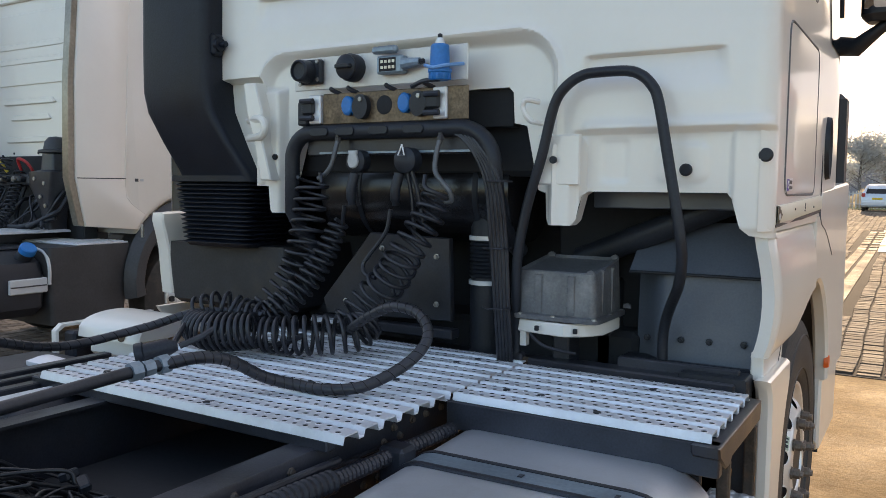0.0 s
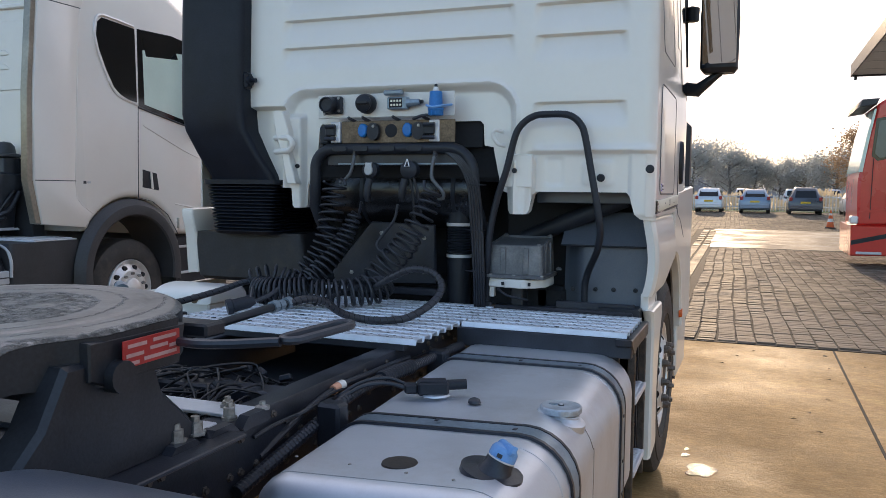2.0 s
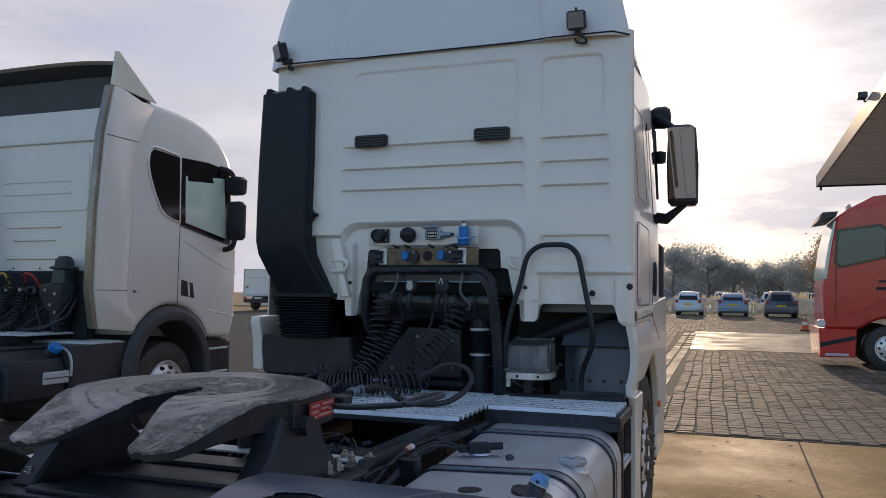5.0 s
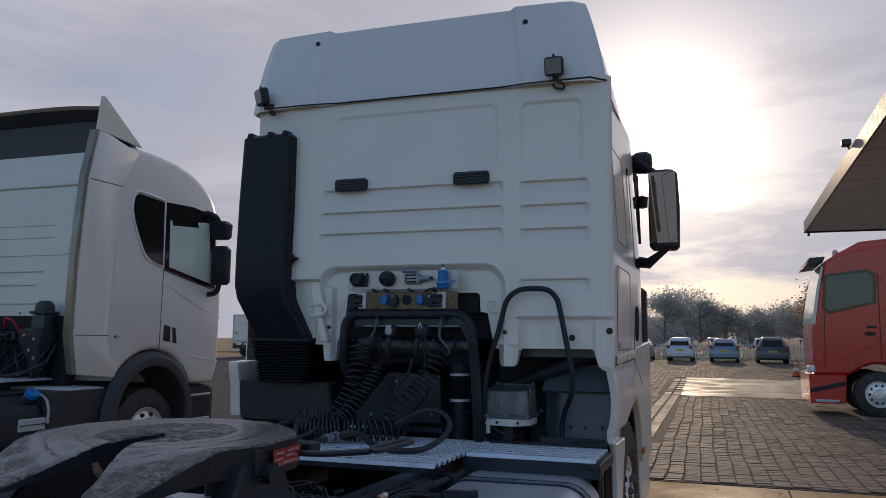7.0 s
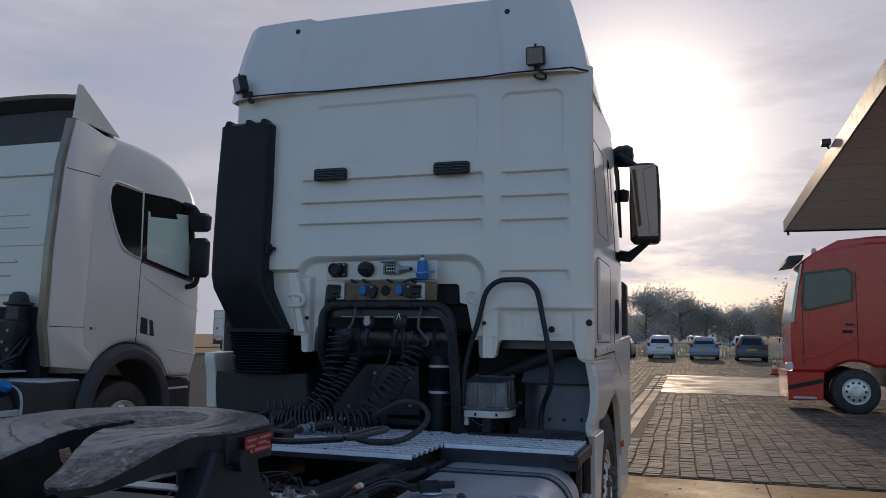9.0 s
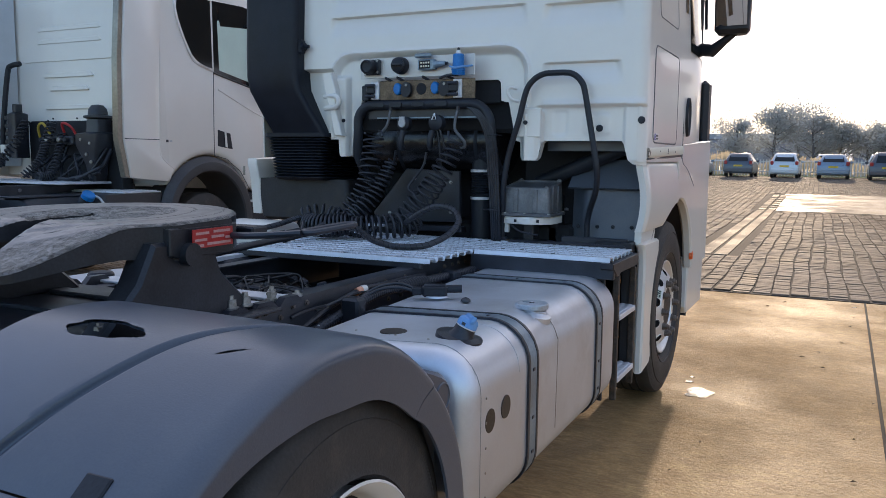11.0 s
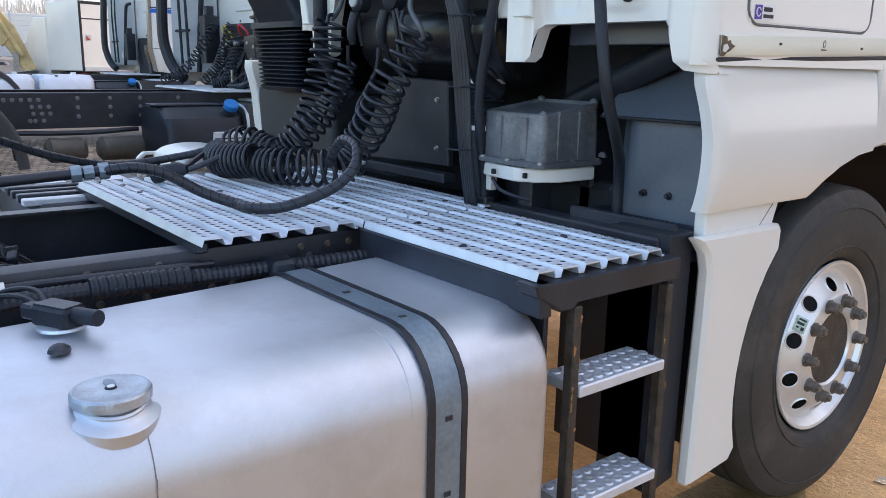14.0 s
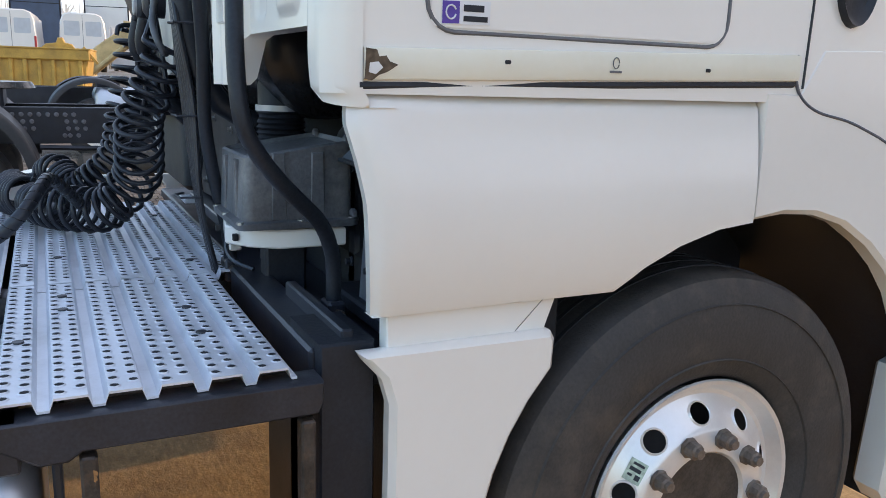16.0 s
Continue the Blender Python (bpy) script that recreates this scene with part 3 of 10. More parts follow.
# skirt panels
up = [(0.085, 1.490), (0.080, 1.455), (0.098, 1.39), (0.113, 1.32), (0.122, 1.20), (0.132, 1.115), (0.66, 1.120), (0.72, 1.165), (0.80, 1.205), (0.90, 1.235), (0.995, 1.245), (0.995, 1.525)]
def line_at(pts, z):
    """y on a run of (y, z) points at height z."""
    for (y0, z0), (y1, z1) in zip(pts, pts[1:]):
        if min(z0, z1) <= z <= max(z0, z1) and z0 != z1:
            return y0 + (y1 - y0) * (z - z0) / (z1 - z0)
    return pts[0][0] if abs(z - pts[0][1]) < abs(z - pts[-1][1]) else pts[-1][0]


def bulge(z):
    """Outer face of the skirt: proud in the middle, drawn in at the top and the lower lip."""
    s_ = (z - 1.115) / 0.41
    return 1.203 + 0.030 * math.sin(math.pi * min(1, max(0, s_)) ** 0.8) - 0.02 * sstep(0.9, 1.0, s_)


rear_edge = [(0.085, 1.525), (0.085, 1.490), (0.080, 1.455), (0.098, 1.39), (0.113, 1.32), (0.122, 1.20), (0.132, 1.115)]
front_edge = [(0.995, 1.525), (0.995, 1.245), (0.90, 1.235), (0.80, 1.205), (0.72, 1.165), (0.66, 1.120), (0.655, 1.115)]
g = Geo()


def skirt_pt(z, u):
    a, b = line_at(rear_edge, z), line_at(front_edge, z)
    if u < 0:
        return (bulge(z) - 0.050, a + 0.006, z)
    w = max(u, 0.0)
    return (bulge(z) - 0.014 * (1 - sstep(0.0, 0.03, w)), a + (b - a) * w, z)


zrows = [1.115, 1.118, 1.125, 1.14, 1.165, 1.19, 1.205, 1.22, 1.235, 1.245] + span(1.26, 1.525, 14)
g.grid(skirt_pt, zrows, [-1, 0, 0.006, 0.015, 0.03] + span(0.08, 1.0, 14))
g.grid(lambda u, k: (bulge(1.115) - 0.04 * k, skirt_pt(1.115, u)[1], 1.115), [0, 0.03] + span(0.08, 1.0, 8), (0, 1))
skirt = part("skirt_panel", g, WHITE, tractor, "white plastic side skirt", smooth=40)
fr = [(1.000, 1.525), (1.000, 1.246), (1.10, 1.256), (1.20, 1.250), (1.30, 1.222), (1.40, 1.165), (1.48, 1.100), (1.55, 1.02), (1.61, 0.91), (1.65, 0.80), (1.66, 0.74), (2.3, 0.74), (2.3, 1.66), (1.16, 1.62), (1.10, 1.525)]
g = Geo().prism(fr, "x", 1.160, 1.224, 0.012)
part("wheel_arch_panel", g, WHITE, tractor, "white wheel arch panel")
part("door_edge", Geo().tube(smooth_path([(1.2235, 1.080, 1.60), (1.2235, 1.085, 1.545), (1.2235, 1.110, 1.508), (1.2235, 1.165, 1.481), (1.2235, 1.262, 1.462), (1.2235, 1.34, 1.438), (1.2235, 1.41, 1.412), (1.2235, 1.60, 1.33)], 6), 0.0035, 6), GREYPL, tractor)
g = Geo().prism([(1.64, 0.45), (1.68, 0.40), (2.3, 0.40), (2.35, 1.0), (1.67, 0.80)], "x", 1.10, 1.20, 0.012)
part("bumper_corner", g, WHITE, tractor)
g = Geo().lathe([(0.0, 0.0), (0.0, 0.028), (-0.02, 0.034)], (1.228, 1.66, 0.83), "x", 16)
part("marker_lamp", g, ORANGE, tractor, "small amber side marker")
low = [(0.108, 1.052), (0.118, 1.035), (0.150, 1.000), (0.165, 0.950), (0.165, 0.80), (0.158, 0.316), (0.355, 0.335)] + arch_points(FWY, FWZ, 0.612, 198, 138, 8) + [(0.515, 1.035), (0.505, 1.052)]
g = Geo().prism(low, "x", 1.168, 1.217, 0.012)
part("skirt_panel", g, WHITE, tractor, "white plastic side skirt")
g = Geo().prism([(0.165, 1.04), (0.50, 1.04), (0.53, 1.125), (0.165, 1.125)], "x", 1.150, 1.188, 0.004)
part("skirt_step", g, WHITE, tractor)
# wheel housing
for x0, x1 in ((0.62, 1.19), (-1.335, -0.80)):
    g = Geo().grid(lambda a, x: (x, FWY + 0.03 + 0.75 * math.cos(a), FWZ + 0.74 * math.sin(a)), span(radians(-15), radians(195), 26), (x0, x1))
    part("wheel_housing", g, BLACK, tractor, smooth=60)
g = Geo().box(0.60, 0.66, 0.3, 1.6, 0.5, 1.3, 0.01)
part("housing_inner_wall", g, BLACK, tractor)


RIMNUT = mat("painted_nut", (0.42, 0.40, 0.36), 0.5, 0.2, 0.3, 20, 120, 0.2, 0.1, dirt=(0.18, 0.12, 0.08), dirt_amt=0.5)


# wheels
def wheel_parts(name, sign, cx, cy, cz, R, steer, label):
    """A truck wheel with its outer side towards sign*x. A steered wheel has a domed disc with its nuts far out."""
    if steer:
        outer = [(-0.03, 0.300), (0.000, 0.308), (0.016, 0.326), (0.028, 0.365), (0.033, 0.42), (0.030, R - 0.075), (0.022, R - 0.040), (0.018, R - 0.030), (0.010, R - 0.012), (-0.006, R - 0.003), (-0.03, R)]
    else:
        outer = [(-0.01, 0.300), (0.005, 0.312), (-0.002, 0.33), (0.002, 0.40), (0.000, R - 0.085), (-0.006, R - 0.045), (-0.018, R - 0.018), (-0.040, R - 0.004), (-0.070, R)]
    inner = [(-0.15, R + 0.003), (-0.225, R), (-0.27, R - 0.02), (-0.30, 0.45), (-0.31, 0.33), (-0.30, 0.300)]
    w = part(name, Geo().lathe(outer + inner, (0, 0, 0), "x", 72, sign, True), TYRE, tractor, label, at=Matrix.Translation((cx, cy, cz)))
    gr = Geo()
    # dark rings on the tread in place of the grooves' shade
    for gx in (-0.07, -0.12, -0.17, -0.22):
        gr.lathe([(gx - 0.006, R + 0.004), (gx + 0.006, R + 0.004)], (0, 0, 0), "x", 56, sign)
    part("tread_groove_shade", gr, DARK, w)
    # raised rings of the side wall
    o = 0.034 if steer else 0.0
    g = Geo().lathe([(o - 0.014, 0.352), (o - 0.004, 0.356), (o - 0.010, 0.360)], (0, 0, 0), "x", 72, sign, True)
    g.lathe([(o - 0.010, R - 0.072), (o - 0.001, R - 0.068), (o - 0.008, R - 0.064)], (0, 0, 0), "x", 72, sign, True)
    part("sidewall_ring", g, TYRE, w)
    if steer:
        prof = [(-0.30, 0.285), (-0.06, 0.262), (-0.012, 0.290), (0.006, 0.303), (0.012, 0.300), (0.009, 0.290), (-0.010, 0.280), (-0.022, 0.269), (-0.022, 0.258), (-0.006, 0.236), (0.022, 0.200), (0.029, 0.190), (0.031, 0.182), (0.032, 0.134), (0.024, 0.127), (-0.02, 0.122)]
    else:
        prof = [(-0.30, 0.285), (-0.03, 0.275), (0.002, 0.292), (0.014, 0.303), (0.018, 0.297), (0.008, 0.286), (-0.012, 0.272), (-0.024, 0.263), (-0.095, 0.248), (-0.122, 0.232), (-0.134, 0.20), (-0.138, 0.13), (-0.130, 0.121), (-0.02, 0.112), (-0.012, 0.0)]
    rim = part("rim", Geo().lathe(prof, (0, 0, 0), "x", 64, sign), ALU if steer else WHITE, w, "polished aluminium rim" if steer else "white painted steel rim")
    # on the cone of the disc, between the hand holes
    lean = radians(37) if steer else 0.0
    tip = Matrix.Rotation(lean if sign > 0 else math.pi - lean, 4, "Z")

    def on_disc(deg, r, out):
        return Matrix.Rotation(radians(deg), 4, "X") @ Matrix.Translation((sign * out, r, 0)) @ tip

    if steer and sign > 0:
        part("rim_sticker", Geo().box(0.0, 0.0008, -0.021, 0.021, -0.026, 0.026, 0.0002), mat("pale_green_sticker", (0.42, 0.50, 0.40), 0.5, 0, 0.3, 60, 200, 0.0), w, "worn pale green sticker", at=on_disc(149, 0.219, 0.0085))
        for y0, y1, z0, z1 in ((-0.015, 0.012, -0.020, -0.014), (-0.012, 0.015, -0.008, 0.001), (-0.016, -0.004, 0.006, 0.018), (0.003, 0.014, 0.008, 0.014)):
            twin_bar = Geo().box(0.0008, 0.0014, y0, y1, z0, z1, 0.0002)
            part("print_bar", twin_bar, BLACK, w, at=on_disc(149, 0.219, 0.0085))
    hole = rim_edge = None
    for k in range(10):
        m = on_disc(36 * k + 20, 0.222 if steer else 0.205, 0.0055 if steer else -0.132)
        if hole is None:
            # the hand hole's shade is a dark disc laid on the rim
            hole = part("hand_hole_shade", Geo().lathe([(0.0012, 0.0), (0.0012, 0.0265)], (0, 0, 0), "x", 20), DARK, w, smooth=0, at=m)
            rim_edge = part("hole_edge", Geo().lathe([(0.0010, 0.0262), (0.0032, 0.0285), (-0.004, 0.034)], (0, 0, 0), "x", 20), ALU if steer else WHITE, w, at=m)
        else:
            twin(hole, w, m)
            twin(rim_edge, w, m)
    nut = None
    f0 = 0.031 if steer else -0.137
    for k in range(10):
        m = Matrix.Rotation(radians(36 * k + 2), 4, "X") @ Matrix.Translation((0, 0.1675, 0))
        if nut is None:
            nut = part("wheel_nut", Geo().lathe([(f0, 0.025), (f0 + 0.006, 0.025), (f0 + 0.008, 0.0200), (f0 + 0.030, 0.0195), (f0 + 0.033, 0.013), (f0 + 0.042, 0.012), (f0 + 0.043, 0.0)], (0, 0, 0), "x", 8, sign), NUT if steer else RIMNUT, w, smooth=20, at=m)
        else:
            twin(nut, w, m)
    if steer:
        hub = [(0.024, 0.131), (-0.020, 0.126), (-0.030, 0.110), (-0.012, 0.102), (0.004, 0.094), (0.008, 0.070), (-0.010, 0.062), (-0.010, 0.046), (0.006, 0.042), (0.010, 0.0)]
    else:
        hub = [(-0.14, 0.13), (-0.05, 0.125), (-0.02, 0.12), (0.03, 0.105), (0.035, 0.09), (0.02, 0.0)]
    part("hub", Geo().lathe(hub, (0, 0, 0), "x", 32, sign), HUBBRN if steer else CHASSIS, w)
    hb = None
    f0 = 0.004 if steer else 0.03
    for k in range(8):
        m = Matrix.Rotation(radians(45 * k + 10), 4, "X") @ Matrix.Translation((0, 0.082, 0))
        if hb is None:
            hb = part("hub_bolt", Geo().lathe([(f0, 0.011), (f0 + 0.018, 0.011), (f0 + 0.020, 0)], (0, 0, 0), "x", 6, sign), HUBBRN if steer else CHASSIS, w, smooth=20, at=m)
        else:
            twin(hb, w, m)
    return w


HUBBRN = mat("dusty_brown_hub", (0.062, 0.052, 0.044), 0.55, 0.3, 0.4, 25, 120, 0.3, 0.1, dirt=(0.13, 0.10, 0.07), dirt_amt=0.5)
wheel_parts("front_wheel", 1, 1.165, FWY, FWZ, 0.556, True, "front tyre on a polished aluminium rim")
wheel_parts("front_wheel", -1, 2 * CX - 1.165, FWY, FWZ, 0.556, True, "front tyre on a polished aluminium rim")
RWY, RWZ = -2.86, 0.505
wheel_parts("rear_wheel", 1, 1.245, RWY, RWZ, 0.505, False, "rear tyre on a white steel rim")
wheel_parts("rear_wheel", -1, 2 * CX - 1.245, RWY, RWZ, 0.505, False, "rear tyre on a white steel rim")
for x0 in (0.53, 2 * CX - 0.83):
    g = Geo().lathe([(0, 0.3), (0, 0.43), (0.03, 0.49), (0.08, 0.503), (0.22, 0.503), (0.27, 0.49), (0.30, 0.43), (0.30, 0.3)], (x0, RWY, RWZ), "x", 48)
    part("inner_tyre", g, TYRE, tractor)
part("rear_axle", Geo().tube([(-1.0, RWY, RWZ), (0.85, RWY, RWZ)], 0.10, 16), CHASSIS, tractor)
part("axle_housing", Geo().lathe([(-0.16, 0.05), (-0.13, 0.16), (0, 0.22), (0.13, 0.16), (0.16, 0.05)], (CX, RWY, RWZ), "y", 24), CHASSIS, tractor)

# chassis rails
for s in (1, -1):
    xo = CX + s * 0.435
    xi = CX + s * 0.355
    a, b = min(xo, xi), max(xo, xi)
    cs = [(xi, 0.99), (xo - s * 0.008, 0.99), (xo - s * 0.002, 0.988), (xo, 0.982), (xo, 0.748), (xo - s * 0.002, 0.742), (xo - s * 0.008, 0.74), (xi, 0.74), (xi, 0.748), (xo - s * 0.007, 0.748), (xo - s * 0.007, 0.982), (xi, 0.982)]
    g = Geo().prism(cs, "y", -4.6, 2.0)
    rail = part("chassis_rail", g, CHASSIS, tractor)
    if s > 0:
        bolt = None
        random.seed(5)
        for k in range(34):
            yb = -2.7 + 0.075 * k
            for zb in random.sample([0.80, 0.84, 0.88, 0.93, 0.96], 2):
                if bolt is None:
                    bolt = part("rail_bolt", Geo().lathe([(0, 0.012), (0.003, 0.012), (0.004, 0.0085), (0.010, 0.0085), (0.011, 0)], (0, 0, 0), "x", 6), NUT, rail, smooth=20, at=Matrix.Translation((xo, yb, zb)))
                else:
                    twin(bolt, rail, Matrix.Translation((xo, yb + random.uniform(-0.02, 0.02), zb)))
for yc in (-4.5, -3.5, -1.55, -0.35, 0.6):
    g = Geo().box(CX - 0.36, CX + 0.36, yc - 0.05, yc + 0.05, 0.80, 0.96, 0.008)
    part("cross_member", g, CHASSIS, tractor)
# dark sheet for the shade below the frame, so no lit ground shows
g = Geo().box(CX - 0.34, CX + 0.34, -1.6, -0.3, 0.62, 0.64, 0.003)
part("under_frame_shade", g, DARK, tractor)
g = Geo().tube([(CX, -2.9, 0.6), (CX, 0.0, 0.72)], 0.06, 14)
part("prop_shaft", g, CHASSIS, tractor)

# fifth wheel
FX, FY, FZ = -0.06, -2.36, 1.318


def plate_z(x, y):
    """Top of the coupling plate: a slight rise to the front, ramps to the rear, rings of worn grease."""
    d = math.hypot(x - FX, y - FY)
    z = FZ + 0.030 * (y - FY) if y > FY - 0.2 else FZ - 0.006
    z -= 0.115 * sstep(FY - 0.24, FY - 0.66, y) ** 0.85 if y < FY - 0.24 else 0.0
    ring = 0.0022 * math.exp(-((d - 0.345) / 0.006) ** 2) - 0.0030 * math.exp(-((d - 0.365) / 0.010) ** 2) - 0.0028 * math.exp(-((d - 0.235) / 0.012) ** 2) + 0.0016 * math.exp(-((d - 0.255) / 0.008) ** 2)
    rough = noise.noise(Vector((x * 34, y * 34, 3.0))) + 0.6 * noise.noise(Vector((x * 90, y * 90, 1.0)))
    swirl = noise.noise(Vector((d * 90, math.atan2(y - FY, x - FX) * 3.0, 5.0)))
    amount = 0.0006 + 0.0030 * sstep(0.26, 0.18, d) + 0.0042 * math.exp(-((y - FY + 0.31) / 0.07) ** 2)
    return z + ring + amount * (0.6 * rough + 0.8 * swirl)


def plate_out(y):
    """Half width of the plate at y."""
    v = y - FY
    if v > 0.10:
        return 0.475 * math.sqrt(max(0.0, 1 - (v / 0.385) ** 2))
    if v > -0.13:
        return 0.478
    if v > -0.21:
        return 0.478 - 0.6 * (-0.13 - v)
    w = 0.43 + (0.315 - 0.43) * (-0.21 - v) / 0.37
    return w - 0.06 * max(0.0, (-0.55 - v) / 0.06) ** 2


def plate_in(y):
    v = y - FY
    if v > -0.035:
        return 0.0
    w = 0.048 * math.sqrt(min(1.0, (-0.035 - v) / 0.045)) + 0.105 * sstep(-0.22, -0.62, v)
    return w + 0.05 * max(0.0, (-0.55 - v) / 0.06) ** 2


rows = [FY + 0.385 * math.cos(radians(k)) for k in range(0, 76, 4)]
rows += span(rows[-1] - 0.012, FY - 0.03, 14) + span(FY - 0.0352, FY - 0.08, 8) + span(FY - 0.09, FY - 0.61, 60)
cols = span(0, 1, 34)
g, sides = Geo(), Geo()
for s in (1, -1):
    def plate_pt(y, u, drop=0.0):
        a, b = plate_in(y), max(plate_out(y), plate_in(y) + 0.001)
        w = a + (b - a) * u
        x = FX + s * w
        near = min((b - w), (w - a) if y < FY - 0.036 else 1.0)
        return (x, y, plate_z(x, y) - 0.007 * sstep(0.014, 0.0, near) - drop)

    g.grid(lambda y, u: plate_pt(y, u), rows, cols)

    def thick(y):
        return 0.018 + 0.087 * sstep(FY - 0.64, FY - 0.12, y) * sstep(FY + 0.44, FY + 0.2, y)

    sides.grid(lambda y, k: plate_pt(y, 1.0, k * thick(y) + 0.001), rows, (0, 1))
    sides.grid(lambda y, k: plate_pt(y, 0.0, k * 0.6 * thick(y) + 0.001), [y for y in rows if y < FY - 0.03], (0, 1))
    sides.grid(lambda u, k: plate_pt(rows[-1], u, k * 0.018 + 0.001), cols, (0, 1))
    sides.grid(lambda y, u: plate_pt(y, u, 0.6 * thick(y)), rows, cols[::3])
turned_scores(PLATETOP, FX, FY)
fifth = part("fifth_wheel", g, PLATETOP, tractor, "worn greasy fifth wheel coupling plate", smooth=60)
part("plate_rim", sides, CASTBLK, fifth, "black cast rim of the plate", smooth=35)
# skirts and pedestals
for s in (1, -1):
    xa = FX + s * 0.474
    g = Geo().prism([(FY + 0.12, FZ - 0.02), (FY + 0.10, FZ - 0.11), (FY - 0.13, FZ - 0.115), (FY - 0.17, FZ - 0.10), (FY - 0.17, FZ - 0.02)], "x", xa - s * 0.03, xa + s * 0.006, 0.005)
    part("plate_skirt", g, CASTBLK, fifth)
    g = Geo().prism([(FY + 0.02, FZ - 0.06), (FY + 0.06, FZ - 0.17), (FY + 0.21, 1.012), (FY + 0.21, 0.998), (FY - 0.42, 0.998), (FY - 0.42, 1.012), (FY - 0.28, FZ - 0.17), (FY - 0.22, FZ - 0.06)], "x", xa - s * 0.10, xa - s * 0.005, 0.012)
    ped = part("pedestal", g, CASTBLK, fifth)
    g = Geo().tube([(xa - s * 0.05, FY - 0.10, FZ - 0.10), (xa + s * 0.03, FY - 0.10, FZ - 0.10)], 0.035, 16)
    part("pivot_pin", g, CASTBLK, fifth)
    for yy in (FY + 0.17, FY + 0.10, FY - 0.30, FY - 0.38):
        g = Geo().lathe([(0, 0.028), (0.006, 0.028), (0.007, 0.020), (0.03, 0.019), (0.032, 0.012), (0.045, 0.011), (0.046, 0)], (xa - s * 0.045 + s * 0.035 * (yy > FY), yy, 1.016), "z", 6)
        part("pedestal_bolt", g, STEEL, fifth, smooth=20)
g = Geo().box(FX - 0.55, FX + 0.55, FY - 0.5, FY + 0.26, 0.992, 1.004, 0.003)
part("mounting_plate", g, CHASSIS, fifth)
for yy in (FY - 0.47, FY - 0.2, FY + 0.05):
    part("mounting_rib", Geo().box(FX - 0.35, FX + 0.35, yy, yy + 0.07, 1.004, 1.02, 0.004), CHASSIS, fifth)
for s in (1, -1):
    g = Geo()
    for k in range(3):
        y0 = FY + 0.03 + 0.14 * k
        g.prism([(y0, 0.992), (y0 + 0.03, 1.02), (y0 + 0.10, 1.02), (y0 + 0.13, 0.992), (y0 + 0.12, 0.985), (y0 + 0.01, 0.985)], "x", FX + s * 0.47, FX + s * 0.50)
    part("mounting_wave", g, CHASSIS, fifth)
g = Geo().box(CX + 0.20, CX + 0.44, -2.18, -2.06, 0.992, 1.006, 0.002)
part("shim_plate", g, GALV, fifth)
g = Geo().box(CX - 0.5, CX + 0.45, -1.98, -1.88, 0.992, 1.002, 0.002)
part("shim_plate", g, GALV, fifth)
for xx, yy, h in ((0.378, -2.02, 0.045), (0.30, -1.92, 0.03), (0.26, -2.12, 0.03), (0.40, -1.90, 0.022), (0.20, -2.05, 0.03)):
    g = Geo().lathe([(0, 0.022), (0.008, 0.022), (0.009, 0.017), (h - 0.012, 0.016), (h - 0.01, 0.010), (h, 0.009), (h + 0.001, 0)], (xx, yy, 1.004), "z", 6)
    part("chassis_bolt", g, STEEL, fifth, smooth=20)
# red label on the bevelled corner
g = Geo().box(-0.093, 0.093, -0.029, 0.029, -0.002, 0.002, 0.0006)
lab = part("label", g, REDP, fifth, "red maker's label", at=Matrix.Translation((0.432, -2.365, 1.262)) @ Euler((radians(90), 0, radians(93))).to_matrix().to_4x4())
g = Geo()
for k, (u0, u1, w) in enumerate(((-0.08, -0.02, 0.016), (0.0, 0.08, 0.018), (-0.085, -0.03, -0.004), (-0.01, 0.05, 0.002), (0.055, 0.082, -0.004), (-0.085, -0.045, -0.021), (-0.03, 0.08, -0.018))):
    g.box(u0, u1, w - 0.004, w + 0.004, 0.002, 0.0032, 0.0002)
part("print_bar", g, PRINT, lab)
# release handle: rod and ring
g = Geo().tube(smooth_path([(FX + 0.40, FY + 0.12, 1.255), (FX + 0.58, FY + 0.06, 1.265), (0.70, -2.275, 1.28)], 6), 0.011, 8)
ra, rb = Vector((0.705, -2.265, 1.282)), Vector((0.775, -2.10, 1.30))
rd = (rb - ra).normalized()
rw = Vector((rd.y, -rd.x, 0)) * 0.026
ring = []
for k in range(25):
    a = 2 * math.pi * k / 24
    ring.append((ra + rd * 0.026 if math.cos(a) < 0 else rb - rd * 0.026) + rd * 0.026 * math.cos(a) + rw * math.sin(a))
g.tube(ring, 0.010, 8, cap=False)
part("release_handle", g, CHASSIS, fifth)
g = Geo().box(FX + 0.25, FX + 0.46, FY + 0.22, FY + 0.30, 1.24, 1.275, 0.006)
part("release_bracket", g, CASTBLK, fifth)


